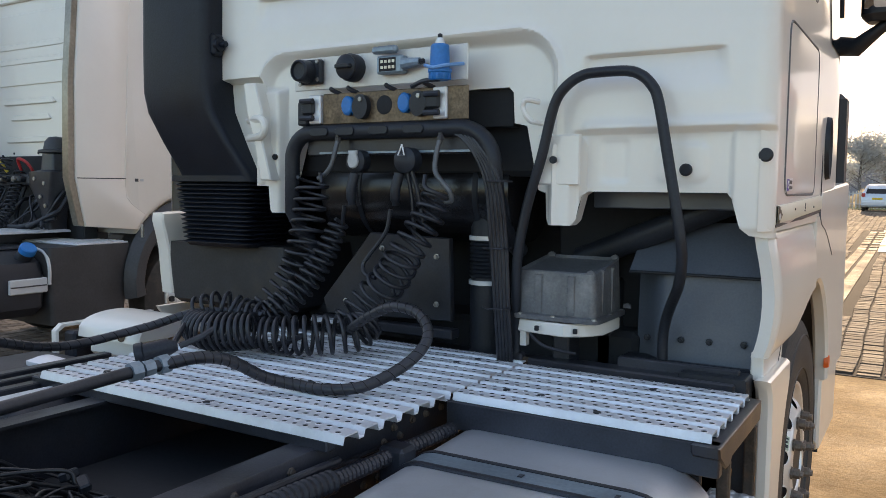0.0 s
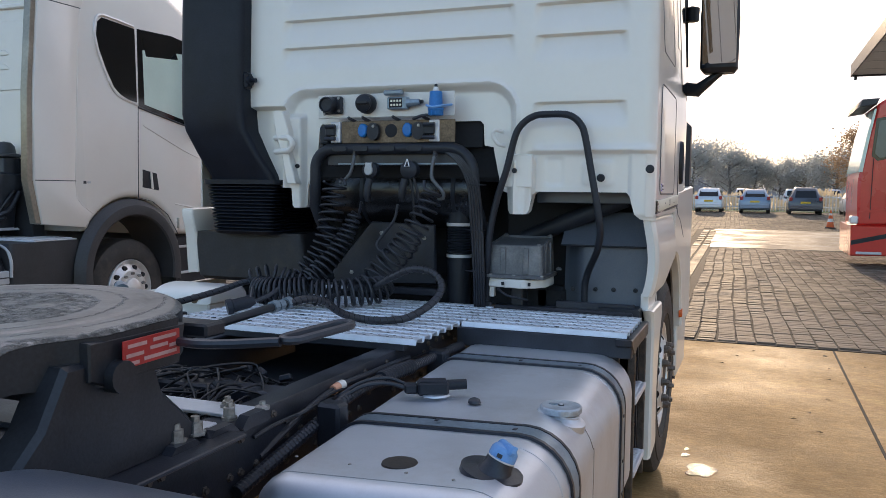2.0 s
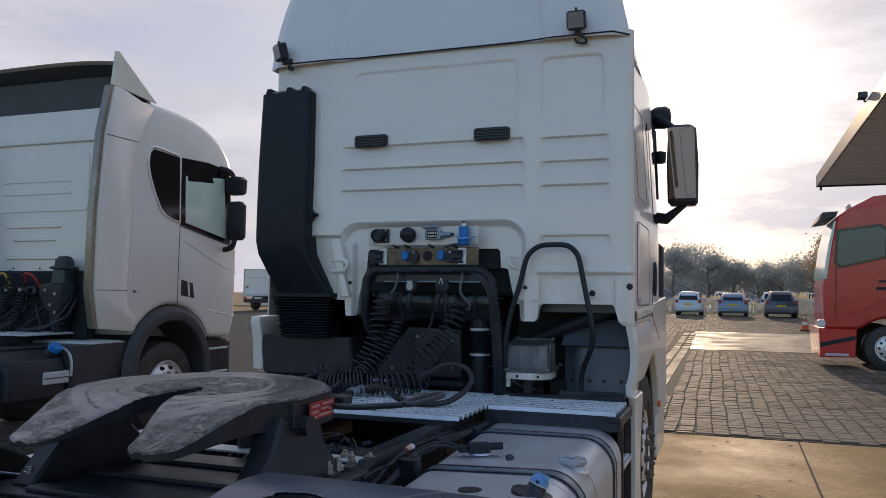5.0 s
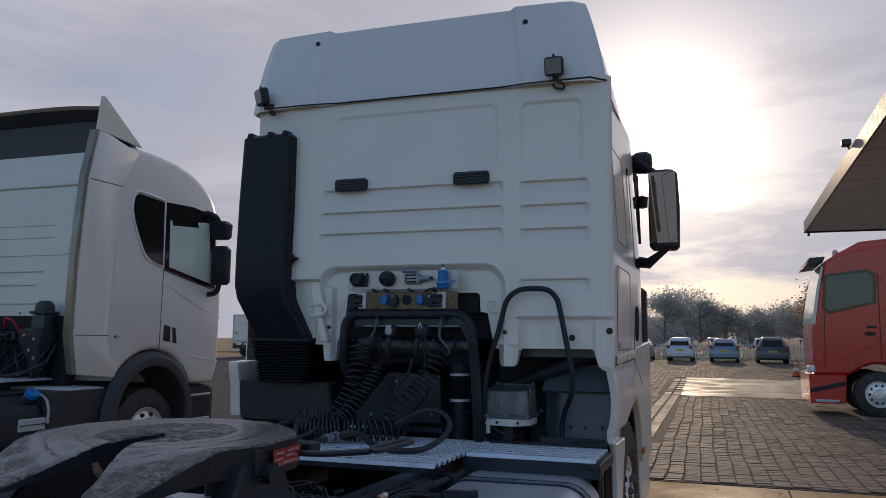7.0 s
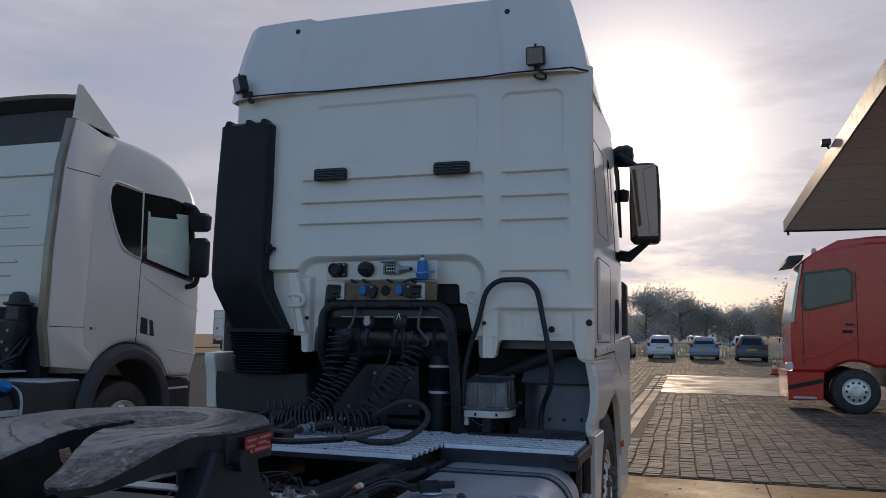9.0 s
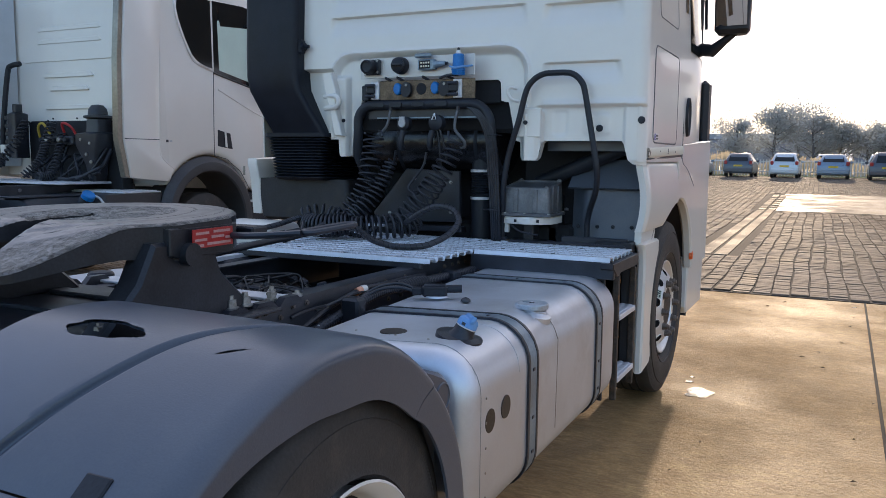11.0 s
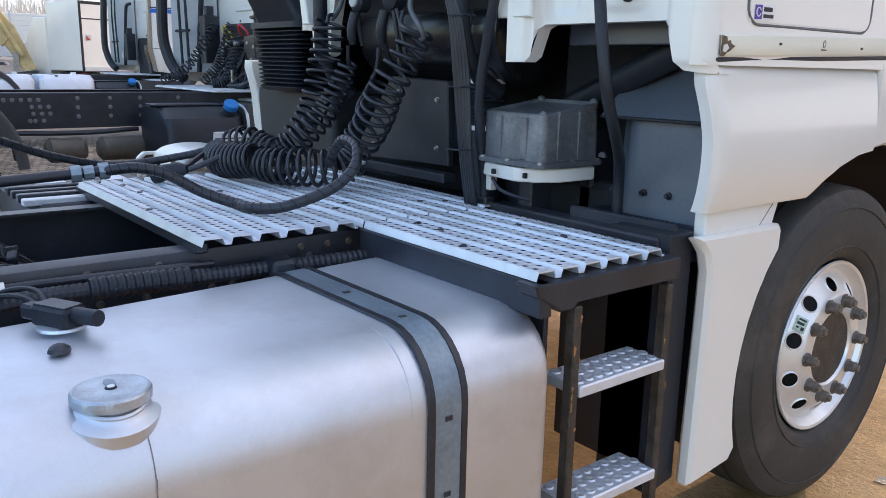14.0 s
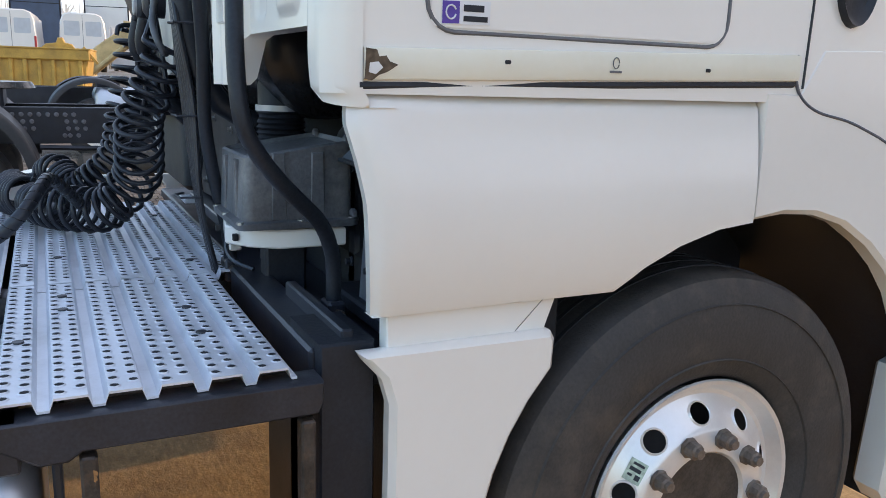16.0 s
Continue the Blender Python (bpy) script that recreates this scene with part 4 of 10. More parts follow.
# ---- catwalk ----
def catwalk(x0, x1, y0, n, pitch, z, name):
    """Corrugated perforated planks that run across the chassis."""
    prof = []
    for k in range(n):
        y = y0 + pitch * k
        w = pitch
        prof += [(y, z - 0.018), (y + 0.10 * w, z - 0.018), (y + 0.18 * w, z), (y + 0.80 * w, z), (y + 0.88 * w, z - 0.018)]
    prof.append((y0 + pitch * n, z - 0.018))
    prof = prof[1:]
    g = Geo().grid(lambda i, x: (x, prof[i][0], prof[i][1]), range(len(prof)), (x0, x1))
    g.grid(lambda i, x: (x, prof[i][0], prof[i][1] - 0.004), range(len(prof)), (x0 + 0.0005, x1 - 0.0005))
    for xe in (x0, x1):
        g.grid(lambda i, k: (xe, prof[i][0], prof[i][1] - 0.004 * k), range(len(prof)), (0, 1))
    p = part(name, g, GALV, tractor, "galvanised perforated walkway plate", smooth=25)
    ring, hole = Geo(), Geo()
    m = int((x1 - x0) / 0.034)
    for k in range(n):
        for row, fy in enumerate((0.30, 0.68)):
            yc = y0 + pitch * (k + fy)
            for j in range(m):
                xc = x0 + 0.018 + 0.034 * j + (0.017 if row else 0)
                if xc > x1 - 0.012:
                    continue
                r0, r1 = 0.0078, 0.0108
                c8 = [(math.cos(math.pi * q / 4), math.sin(math.pi * q / 4)) for q in range(8)]
                o = len(ring.v)
                ring.v += [(xc + r1 * c, yc + r1 * s, z + 0.0003) for c, s in c8] + [(xc + r0 * c, yc + r0 * s, z + 0.0022) for c, s in c8]
                ring.f += [(o + q, o + (q + 1) % 8, o + 8 + (q + 1) % 8, o + 8 + q) for q in range(8)]
                # each hole is a dark disc in place of the shade inside it
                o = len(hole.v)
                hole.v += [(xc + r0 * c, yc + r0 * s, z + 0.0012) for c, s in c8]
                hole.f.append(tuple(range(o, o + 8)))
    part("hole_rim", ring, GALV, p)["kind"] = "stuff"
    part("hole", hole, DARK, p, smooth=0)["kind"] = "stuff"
    random.seed(len(name) + n)
    for k in range(n // 2 + 2):
        g = Geo().lathe([(0, 0.011), (0.003, 0.010), (0.004, 0)], (x0 + 0.04 + random.random() * (x1 - x0 - 0.08), y0 + pitch * (random.randrange(n) + 0.5), z), "z", 12)
        part("screw_head", g, CHASSIS, p)
    return p


CWZ = 1.036
catwalk(-0.75, 0.452, -0.955, 6, 0.0800, CWZ, "walkway_plate")
catwalk(-0.75, 0.452, -0.468, 7, 0.0785, CWZ, "walkway_plate")
catwalk(0.460, 1.180, -0.468, 6, 0.0785, CWZ, "walkway_plate")
# frame below
POST = mat("stained_post_paint", (0.045, 0.036, 0.030), 0.5, 0, 0.5, 30, 140, 0.3, 0.1, dirt=(0.16, 0.09, 0.045), dirt_amt=0.5)
RUSTY = mat("orange_rust", (0.34, 0.17, 0.06), 0.8, 0, 0.4, 40, 150, 0.4, 0.1)
g = Geo().box(0.44, 1.20, -0.462, -0.425, 0.93, 1.012, 0.004)
g.box(-0.80, 0.40, -0.945, -0.91, 0.985, 1.015, 0.004)
part("walkway_beam", g, CHASSIS, tractor)
g = Geo().prism([(-0.485, 1.012), (0.045, 1.012), (0.045, 0.972), (0.035, 0.952), (-0.34, 0.952), (-0.36, 0.938), (-0.40, 0.938), (-0.475, 0.985)], "x", 1.135, 1.205, 0.005)
beam = part("step_beam", g, CHASSIS, tractor, "dark painted step beam with worn corner")
for y0, y1 in ((-0.345, -0.315), (0.005, 0.035)):
    g = Geo().box(1.168, 1.20, y0, y1 - 0.004, 0.30, 0.94, 0.004)
    post = part("step_post", g, POST, tractor, "brown-stained step post")
    rnd = random.Random(int(90 + y0 * 100))
    for k in range(7 if y0 < -0.1 else 2):
        z0 = rnd.uniform(0.60, 0.93)
        w, h = rnd.uniform(0.003, 0.009), rnd.uniform(0.006, 0.034)
        yy = y0 + 0.001 if k % 3 else y1 - 0.005 - w
        pts = [(yy, z0), (yy + w * 0.7, z0 - h * 0.1), (yy + w, z0 - h * 0.35), (yy + w * 0.55, z0 - h * 0.55), (yy + w * 0.8, z0 - h * 0.8), (yy + w * 0.2, z0 - h), (yy, z0 - h * 0.9)]
        part("rust_patch", Geo().prism(pts, "x", 1.1995, 1.2008), RUSTY, post)
for zs_ in (0.735, 0.415):
    g = Geo().box(1.075, 1.205, -0.318, 0.012, zs_ - 0.03, zs_, 0.004)
    st = part("step_tread", g, GALV, tractor, "galvanised perforated step tread")
    hole, ring = Geo(), Geo()
    for i in range(3):
        for j in range(9):
            c = (1.100 + 0.0385 * i, -0.298 + 0.036 * j + (0.010 if i % 2 else 0), zs_)
            # flat dark disc for the shade in the tread's hole
            hole.lathe([(0.0036, 0.0), (0.0036, 0.0105)], c, "z", 14)
            ring.lathe([(0.0002, 0.0150), (0.0042, 0.0112), (0.0037, 0.0102)], c, "z", 14)
    part("tread_hole", hole, DARK, st, smooth=0)
    part("tread_hole_rim", ring, GALV, st)
part("step_side_plate", Geo().box(0.90, 1.14, -0.385, -0.37, 0.30, 0.94, 0.004), CHASSIS, tractor)
part("step_side_plate", Geo().box(0.78, 1.12, 0.050, 0.065, 0.35, 1.02, 0.004), CHASSIS, tractor)
g = Geo().prism([(-0.36, 0.93), (0.05, 0.93), (0.05, 0.82), (-0.05, 0.82), (-0.12, 0.87), (-0.22, 0.83), (-0.36, 0.87)], "x", 0.80, 0.815)
part("under_step_bracket", g, CHASSIS, tractor)
g = Geo().prism([(0.05, 1.06), (0.155, 1.06), (0.16, 0.32), (0.05, 0.30)], "x", 0.96, 1.160, 0.006)
part("skirt_bracket", g, BLACK, tractor)
for zz in (0.66, 0.83, 0.52):
    part("frame_bolt", Geo().lathe([(0, 0.014), (0.004, 0.014), (0.005, 0.010), (0.014, 0.010), (0.015, 0)], (1.125, -0.385, zz), "y", 6, -1), STEEL, tractor, smooth=20)

# ---- fuel tank ----
TX0, TX1, TZ0, TZ1, TY0, TY1 = 0.455, 1.205, 0.34, 0.942, -2.168, -0.405


def tank_section(inset, y, n=7):
    """The tank's outline at y: its inner side draws in a little towards the rear."""
    r = [0.10, 0.13, 0.15, 0.09]
    t = min(1.0, max(0.0, (-0.45 - y) / 1.7))
    ring = rrect(TX0 + 0.070 * t + inset, TX1 - inset, TZ0 + inset, TZ1 - inset, [max(0.02, q - inset * 0.6) for q in r], n)
    return [(x + 0.018 * t * sstep(0.7, 1.0, x), z - 0.028 * t * min(1.0, max(0.0, (0.98 - x) / 0.42)) * (z > 0.6)) for x, z in ring]


g = Geo()
rings = [(TY0 + 0.075 * (1 - math.cos(math.pi / 2 * k / 6)), 0.075 * (1 - math.sin(math.pi / 2 * k / 6))) for k in range(7)]
rings += [(TY0 + 0.078, 0.0), (TY0 + 0.079, 0.003), (TY0 + 0.082, 0.003), (TY0 + 0.083, 0.0)]
rings += [(y, 0.0) for y in span(-1.9, -0.6, 6)]
rings += [(TY1 - 0.05 * (1 - math.sin(math.pi / 2 * k / 5)) * 1.0, 0.05 * (1 - math.cos(math.pi / 2 * k / 5))) for k in range(6)]
secs = [[(x, y, z) for x, z in tank_section(i, y)] for y, i in rings]
n = len(secs[0])
fs = [(k * n + i, k * n + (i + 1) % n, (k + 1) * n + (i + 1) % n, (k + 1) * n + i) for k in range(len(secs) - 1) for i in range(n)]
fs += [tuple(range(n)), tuple(range((len(secs) - 1) * n, len(secs) * n))]
g.add([p for s in secs for p in s], fs)
tank = part("fuel_tank", g, TANK, tractor, "brushed aluminium fuel tank", smooth=40)


def band(y0, y1, out, name, material, parent, label=""):
    g = Geo()
    vs = [(x, y, z) for y, o in ((y0, 0.0005), (y0, out), (y1, out), (y1, 0.0005)) for x, z in tank_section(-o, y)]
    k = len(vs) // 4
    fs = [(j * k + i, j * k + (i + 1) % k, (j + 1) * k + (i + 1) % k, (j + 1) * k + i) for j in range(3) for i in range(k)]
    g.add(vs, fs)
    return part(name, g, material, parent, label, smooth=40)


for y0, tx in ((-1.670, TX1 + 0.0125), (-0.778, TX1 + 0.0035)):
    st = band(y0 + 0.009, y0 + 0.081, 0.006, "tank_strap", STRAP, tractor, "blue-grey steel strap with black rubber edging")
    band(y0 - 0.006, y0 + 0.010, 0.008, "rubber_edge", HOSE, st)
    band(y0 + 0.080, y0 + 0.096, 0.008, "rubber_edge", HOSE, st)
    for xx, zz, ax in ((0.81, TZ1 + 0.004, "z"), (1.045, TZ1 + 0.004, "z"), (tx + 0.006, 0.771, "x"), (tx + 0.006, 0.597, "x"), (tx + 0.006, 0.47, "x")):
        g = Geo().box(-0.006, 0.006, -0.009, 0.009, 0, 0.003, 0.001)
        m = Matrix.Translation((xx, y0 + 0.045, zz)) @ (Euler((0, radians(90), 0)).to_matrix().to_4x4() if ax == "x" else Matrix())
        part("strap_rivet", g, CHASSIS, st, at=m)
band(TY0 + 0.0785, TY0 + 0.0815, 0.0008, "end_seam", STRAP, tank)
# filler neck and cap
FC = (1.117, -1.369, TZ1 - 0.064)
g = Geo().lathe([(0.010, 0.0505), (0.030, 0.0495), (0.066, 0.049)], FC, "z", 40)
neck = part("filler_neck", g, TANK, tank, "pressed aluminium filler neck", smooth=40)
part("neck_flange", Geo().lathe([(-0.030, 0.078), (-0.0075, 0.076), (-0.0045, 0.070), (-0.003, 0.062), (0.003, 0.055), (0.009, 0.050)], (0, 0, 0), "z", 44), TANK, neck, at=Matrix.Translation((FC[0] + 0.004, FC[1], TZ1 - 0.010)) @ Matrix.Rotation(radians(16), 4, "Y"), smooth=40)
part("weld_bead", Geo().lathe([(0.0, 0.054), (0.004, 0.0545), (0.007, 0.051)], (0, 0, 0), "z", 40), TANK, neck, at=Matrix.Translation((FC[0] + 0.004, FC[1], TZ1 - 0.004)) @ Matrix.Rotation(radians(16), 4, "Y"))
part("cap_seal", Geo().lathe([(0.059, 0.049), (0.060, 0.0555), (0.063, 0.0555), (0.064, 0.050)], FC, "z", 32), HOSE, neck)
# a flat dull cap with a knurled, knocked rim
random.seed(31)
g = Geo()
rim_ = 72
rows_ = [(0.061, 0.050), (0.061, 0.0615), (0.064, 0.0640), (0.078, 0.0640), (0.0815, 0.0615), (0.0825, 0.058), (0.0815, 0.0555), (0.0818, 0.015)]
knock = [random.uniform(-0.0012, 0.0004) if random.random() < 0.5 else 0.0004 for _ in range(rim_)]
g.add([(FC[0] + (r_ + (knock[k] if 0.056 < r_ else 0)) * math.cos(2 * math.pi * k / rim_), FC[1] + (r_ + (knock[k] if 0.056 < r_ else 0)) * math.sin(2 * math.pi * k / rim_), FC[2] + h_) for h_, r_ in rows_ for k in range(rim_)],
      [(i * rim_ + k, i * rim_ + (k + 1) % rim_, (i + 1) * rim_ + (k + 1) % rim_, (i + 1) * rim_ + k) for i in range(len(rows_) - 1) for k in range(rim_)] + [tuple(range((len(rows_) - 1) * rim_, len(rows_) * rim_))])
cap = part("fuel_cap", g, CAPALU, tank, "scuffed dull aluminium fuel cap", smooth=35)
part("lock_ring", Geo().lathe([(0.0812, 0.0), (0.0845, 0.0), (0.0845, 0.0085), (0.0812, 0.0105)], FC, "z", 18), BLACK, cap)
part("lock_face", Geo().lathe([(0.0845, 0.0062), (0.0855, 0.0062), (0.0858, 0.0)], FC, "z", 16), SILVER, cap)
part("lock_cover", Geo().lathe([(0.0812, 0.0125), (0.0835, 0.0115), (0.084, 0.006), (0.084, 0.0)], (0, 0, 0), "z", 16), STRAP, cap, at=Matrix.Translation((FC[0] - 0.022, FC[1] + 0.004, FC[2])) @ Matrix.Diagonal((1.5, 0.8, 1.0, 1.0)))
# dried drip below the cap, running down over the shoulder
DRIP = mat("dried_drip", (0.30, 0.27, 0.25), 0.5, 0.5, 0.3, 30, 120, 0.1)
sec_ = [p for p in tank_section(-0.0006, -1.34) if p[0] > 1.125 and p[1] > 0.45]
part("drip_line", Geo().tube(smooth_path([(x, -1.34 + 0.006 * math.sin(9 * z), z) for x, z in sorted(sec_, key=lambda p: -p[1])], 5), 0.0011, 5), DRIP, tank)
# shallow pressings beside the straps
for yy in (-1.757, -0.822):
    sec_ = [p for p in tank_section(-0.0002, yy) if p[0] > 1.02 and p[1] > 0.5]
    part("pressing", Geo().tube(smooth_path([(x, yy, z) for x, z in sorted(sec_, key=lambda p: -p[1])], 5), 0.0010, 6), TANK, tank)
# blue cap on a rubber flange, set square to the tank's shoulder
UM = Matrix.Translation((1.080, -1.944, TZ1 - 0.003)) @ Matrix.Rotation(radians(13), 4, "Y") @ Matrix.Scale(0.93, 4)
g = Geo().lathe([(-0.014, 0.084), (0.002, 0.083), (0.005, 0.062), (0.010, 0.046), (0.012, 0.0)], (0, 0, 0), "z", 36)
part("filler_flange", g, HOSE, tank, "black rubber flange", at=UM)
UC = UM @ Matrix.Translation((0.010, -0.006, 0.004)) @ Matrix.Rotation(radians(-13), 4, "X") @ Matrix.Rotation(radians(9), 4, "Y")
g = Geo().lathe([(-0.012, 0.050), (0.008, 0.043), (0.018, 0.038), (0.034, 0.037), (0.035, 0.0)], (0, 0, 0), "z", 30)
part("filler_spout", g, HOSE, tank, "black angled filler spout", at=UC)
UC = UC @ Matrix.Translation((0, 0, 0.033)) @ Matrix.Scale(0.88, 4)
g = Geo().lathe([(0.0, 0.0), (0.0, 0.041), (0.008, 0.042), (0.030, 0.041), (0.040, 0.034), (0.043, 0.022), (0.043, 0.0)], (0, 0, 0), "z", 28)
bc = part("urea_cap", g, PALEBLUE, tank, "blue screw cap", at=UC)
part("cap_skirt", Geo().lathe([(-0.004, 0.0375), (0.002, 0.0425), (0.006, 0.0428)], (0, 0, 0), "z", 28), SILVER, bc)
g = Geo().prism([(-0.046, 0.030), (-0.044, 0.046), (-0.030, 0.054), (0.030, 0.056), (0.046, 0.060), (0.052, 0.040), (0.046, 0.028)], "y", -0.011, 0.011, 0.005)
part("cap_grip", g, PALEBLUE, bc, at=Matrix.Rotation(radians(-50), 4, "Z"))
part("print_bar", Geo().box(-0.008, 0.008, -0.0435, -0.0425, 0.010, 0.022, 0.0002), CHASSIS, bc)
PLUGBR = mat("dark_plug", (0.055, 0.045, 0.038), 0.45, 0.3, 0.3, 20, 120, 0.1)
# dark plugs, level sender, small stud
for yy, zz in ((-2.013, 0.698), (-1.883, 0.707)):
    part("tank_plug", Geo().lathe([(-0.004, 0.040), (0.002, 0.038), (0.003, 0.0)], (TX1 + 0.0165, yy, zz), "x", 28), PLUGBR, tank)
part("tank_plug", Geo().lathe([(-0.004, 0.047), (0.002, 0.045), (0.003, 0.0)], (0.846, -1.965, TZ1 - 0.009), "z", 28), PLUGBR, tank)
g = Geo().lathe([(0, 0.050), (0.006, 0.048), (0.008, 0.035)], (0.690, -1.345, TZ1), "z", 24)
sender = part("level_sender", g, TANK, tank, "fuel level sender on the tank top")
SM = Matrix.Translation((0.690, -1.345, TZ1 - 0.004)) @ Matrix.Rotation(radians(28), 4, "Z")
part("sender_body", Geo().box(-0.058, 0.045, -0.030, 0.030, 0.006, 0.052, 0.008, SM), BLACK, sender, "black plastic sender body")
part("sender_top", Geo().box(-0.050, 0.038, -0.024, 0.024, 0.052, 0.0545, 0.001, SM), CHASSIS, sender)
g = Geo().tube([SM @ Vector((0.04, 0.0, 0.036)), SM @ Vector((0.105, 0.0, 0.038))], 0.017, 12)
part("sender_spout", g, BLACK, sender)
part("sender_plug", Geo().box(-0.100, -0.056, -0.020, 0.020, 0.012, 0.044, 0.006, SM), BLACK, sender)
part("vent_stud", Geo().lathe([(0, 0.022), (0.008, 0.020), (0.014, 0.012), (0.018, 0)], (0.842, -1.385, TZ1), "z", 8), CHASSIS, tank)
g = Geo().tube(smooth_path([(0.61, -1.36, 0.955), (0.54, -1.38, 0.972), (0.46, -1.42, 0.962), (0.40, -1.50, 0.92)], 8), 0.007, 8)
g.tube(smooth_path([(0.61, -1.35, 0.962), (0.53, -1.36, 0.985), (0.45, -1.40, 0.972), (0.39, -1.46, 0.93)], 8), 0.006, 8)
part("sender_cable", g, HOSE, tank)
for yy in (TY0 + 0.12,):
    for zz in (0.78, 0.70, 0.62, 0.54, 0.46):
        part("rivet", Geo().lathe([(0, 0.005), (0.002, 0.004), (0.003, 0)], (TX1 + 0.018, yy, zz), "x", 8), STEEL, tank)
    for xx in (0.6, 0.75, 0.9, 1.02):
        part("rivet", Geo().lathe([(0, 0.005), (0.002, 0.004), (0.003, 0)], (xx, yy, TZ1), "z", 8), STEEL, tank)
for y0 in (-1.65, -0.77):
    part("tank_bracket", Geo().box(0.42, 0.50, y0, y0 + 0.07, 0.38, 0.96, 0.01), CHASSIS, tractor)


# ---- rear fenders ----
def fender(side):
    xo, xi = (1.285, 0.50) if side > 0 else (2 * CX - 1.285, 2 * CX - 0.50)
    R, FCY, FCZ = 0.615, -2.87, 0.53

    def groove_u(a):
        return 0.516 - 0.0040 * (a - 92.0)

    def split_a(u):
        """The joint to the front third, which slants back towards the lip's foot."""
        return 49.0 + 6.5 * sstep(0.74, 1.0, u)

    def sheet(a, u, dr=0.0):
        """a: angle round the axle, u: 0 at the inner edge, 1 at the lip's foot; past 138 a flat flap that falls to the rear."""
        if a > 138.0:
            x, y, z = sheet(138.0, u, dr)
            t = (a - 138.0) / 37.0
            return (x, y - 0.50 * t, z - 0.15 * t - 0.28 * t * t)
        w = 0.72
        rad = R - 0.036 * sstep(92, 46, a)
        if u <= w:
            t = u / w
            x = xi + (xo - side * 0.06 - xi) * t
            r = rad - 0.010 * t * t
            off = abs(u - groove_u(a)) * 1.007
            r -= 0.017 * sstep(0.021, 0.010, off) * sstep(60, 78, a) * sstep(136.5, 133.5, a)
        else:
            t = (u - w) / (1 - w)
            q = min(1.0, t / 0.4)
            x = xo - side * 0.06 + side * 0.06 * math.sin(q * math.pi / 2)
            r = rad - 0.010 - 0.03 * (1 - math.cos(q * math.pi / 2)) - max(0.0, t - 0.4) / 0.6 * (0.105 - 0.075 * sstep(95, 138, a) - 0.018 * sstep(60, 45, a))
        if u > w and dr:
            x += side * dr * min(1.0, (u - w) / 0.08)
            dr = 0.0 if u > w + 0.08 else dr
        ar = radians(a)
        c, s_ = math.cos(ar), math.sin(ar)
        # squarer towards the rear
        k = 1.0 + 0.22 * sstep(90, 135, a) * (1 - 0.5 * sstep(140, 175, a))
        return (x, FCY + (r + dr) * c * k, FCZ + (r + dr) * s_ * (1.0 + 0.033 * sstep(88, 110, a)))

    us = sorted(set(span(0, 0.488, 24) + span(0.491, 0.541, 24) + span(0.548, 0.72, 44))) + span(0.732, 1.0, 14)
    rounds = sorted(span(47, 138, 110) + span(103.3, 108.6, 30))
    # angle, width, their half sizes, unevenness, slant, pointed
    holes = ((105.6, 0.246, 3.7, 0.108, 0.10, 0.0, False), (106.0, 0.606, 0.50, 0.031, 0.10, 66.0, True)) if side > 0 else ()

    def hole_at(a, u, h):
        p, q = (a - h[0] + h[5] * (u - h[1])) / h[2], (u - h[1]) / h[3]
        t = math.atan2(p, q)
        rim = 1 + h[4] * math.sin(3 * t + 1) + 0.5 * h[4] * math.sin(7 * t)
        if h[6] and q > 0:
            rim /= abs(math.cos(t)) + 1.15 * abs(math.sin(t))
        return math.hypot(p, q) / rim

    def grid_u(a, u):
        """The lines of the grid run along the groove."""
        g0, g1 = 0.516, groove_u(max(a, 60.0))
        return u if u > 0.72 else u * g1 / g0 if u < g0 else 0.72 - (0.72 - u) * (0.72 - g1) / (0.72 - g0)

    def torn(a, u):
        """Draws the points near a hole's rim onto the rim."""
        for h in holes:
            d = hole_at(a, u, h)
            if 0.70 < d < 1.22:
                du = u - h[1]
                da = a - h[0] + h[5] * du
                return h[0] + da / d - h[5] * du / d, h[1] + du / d, False
            if d <= 0.70:
                return a, u, True
        return a, u, False

    pts, under, cut, mids = [], [], [], []
    for a in rounds:
        for u in us:
            a1 = 138 - (138 - a) * (138 - split_a(u)) / 91.0
            a2, u2, inside = torn(a1, grid_u(a1, u))
            pts.append(sheet(a2, u2))
            under.append(sheet(a2, u2, -0.008))
            cut.append(inside)
            mids.append((a2, u2))
    nu = len(us)
    fs = []
    for i in range(len(rounds) - 1):
        for j in range(nu - 1):
            q = (i * nu + j, i * nu + j + 1, (i + 1) * nu + j + 1, (i + 1) * nu + j)
            if any(cut[k] for k in q):
                continue
            ca, cu = sum(mids[k][0] for k in q) / 4, sum(mids[k][1] for k in q) / 4
            if not any(hole_at(ca, cu, h) < 0.97 for h in holes):
                fs.append(q)
    g = Geo()
    g.add(pts, fs)
    g.add(under, fs)
    for u in (0, 1.0):
        g.grid(lambda a, k: sheet(138 - (138 - a) * (138 - split_a(u)) / 91.0, u, -0.008 * k), rounds, (0, 1))
    f = part("rear_fender", g, GREYPL, tractor, "grey plastic rear wheel fender", smooth=50)
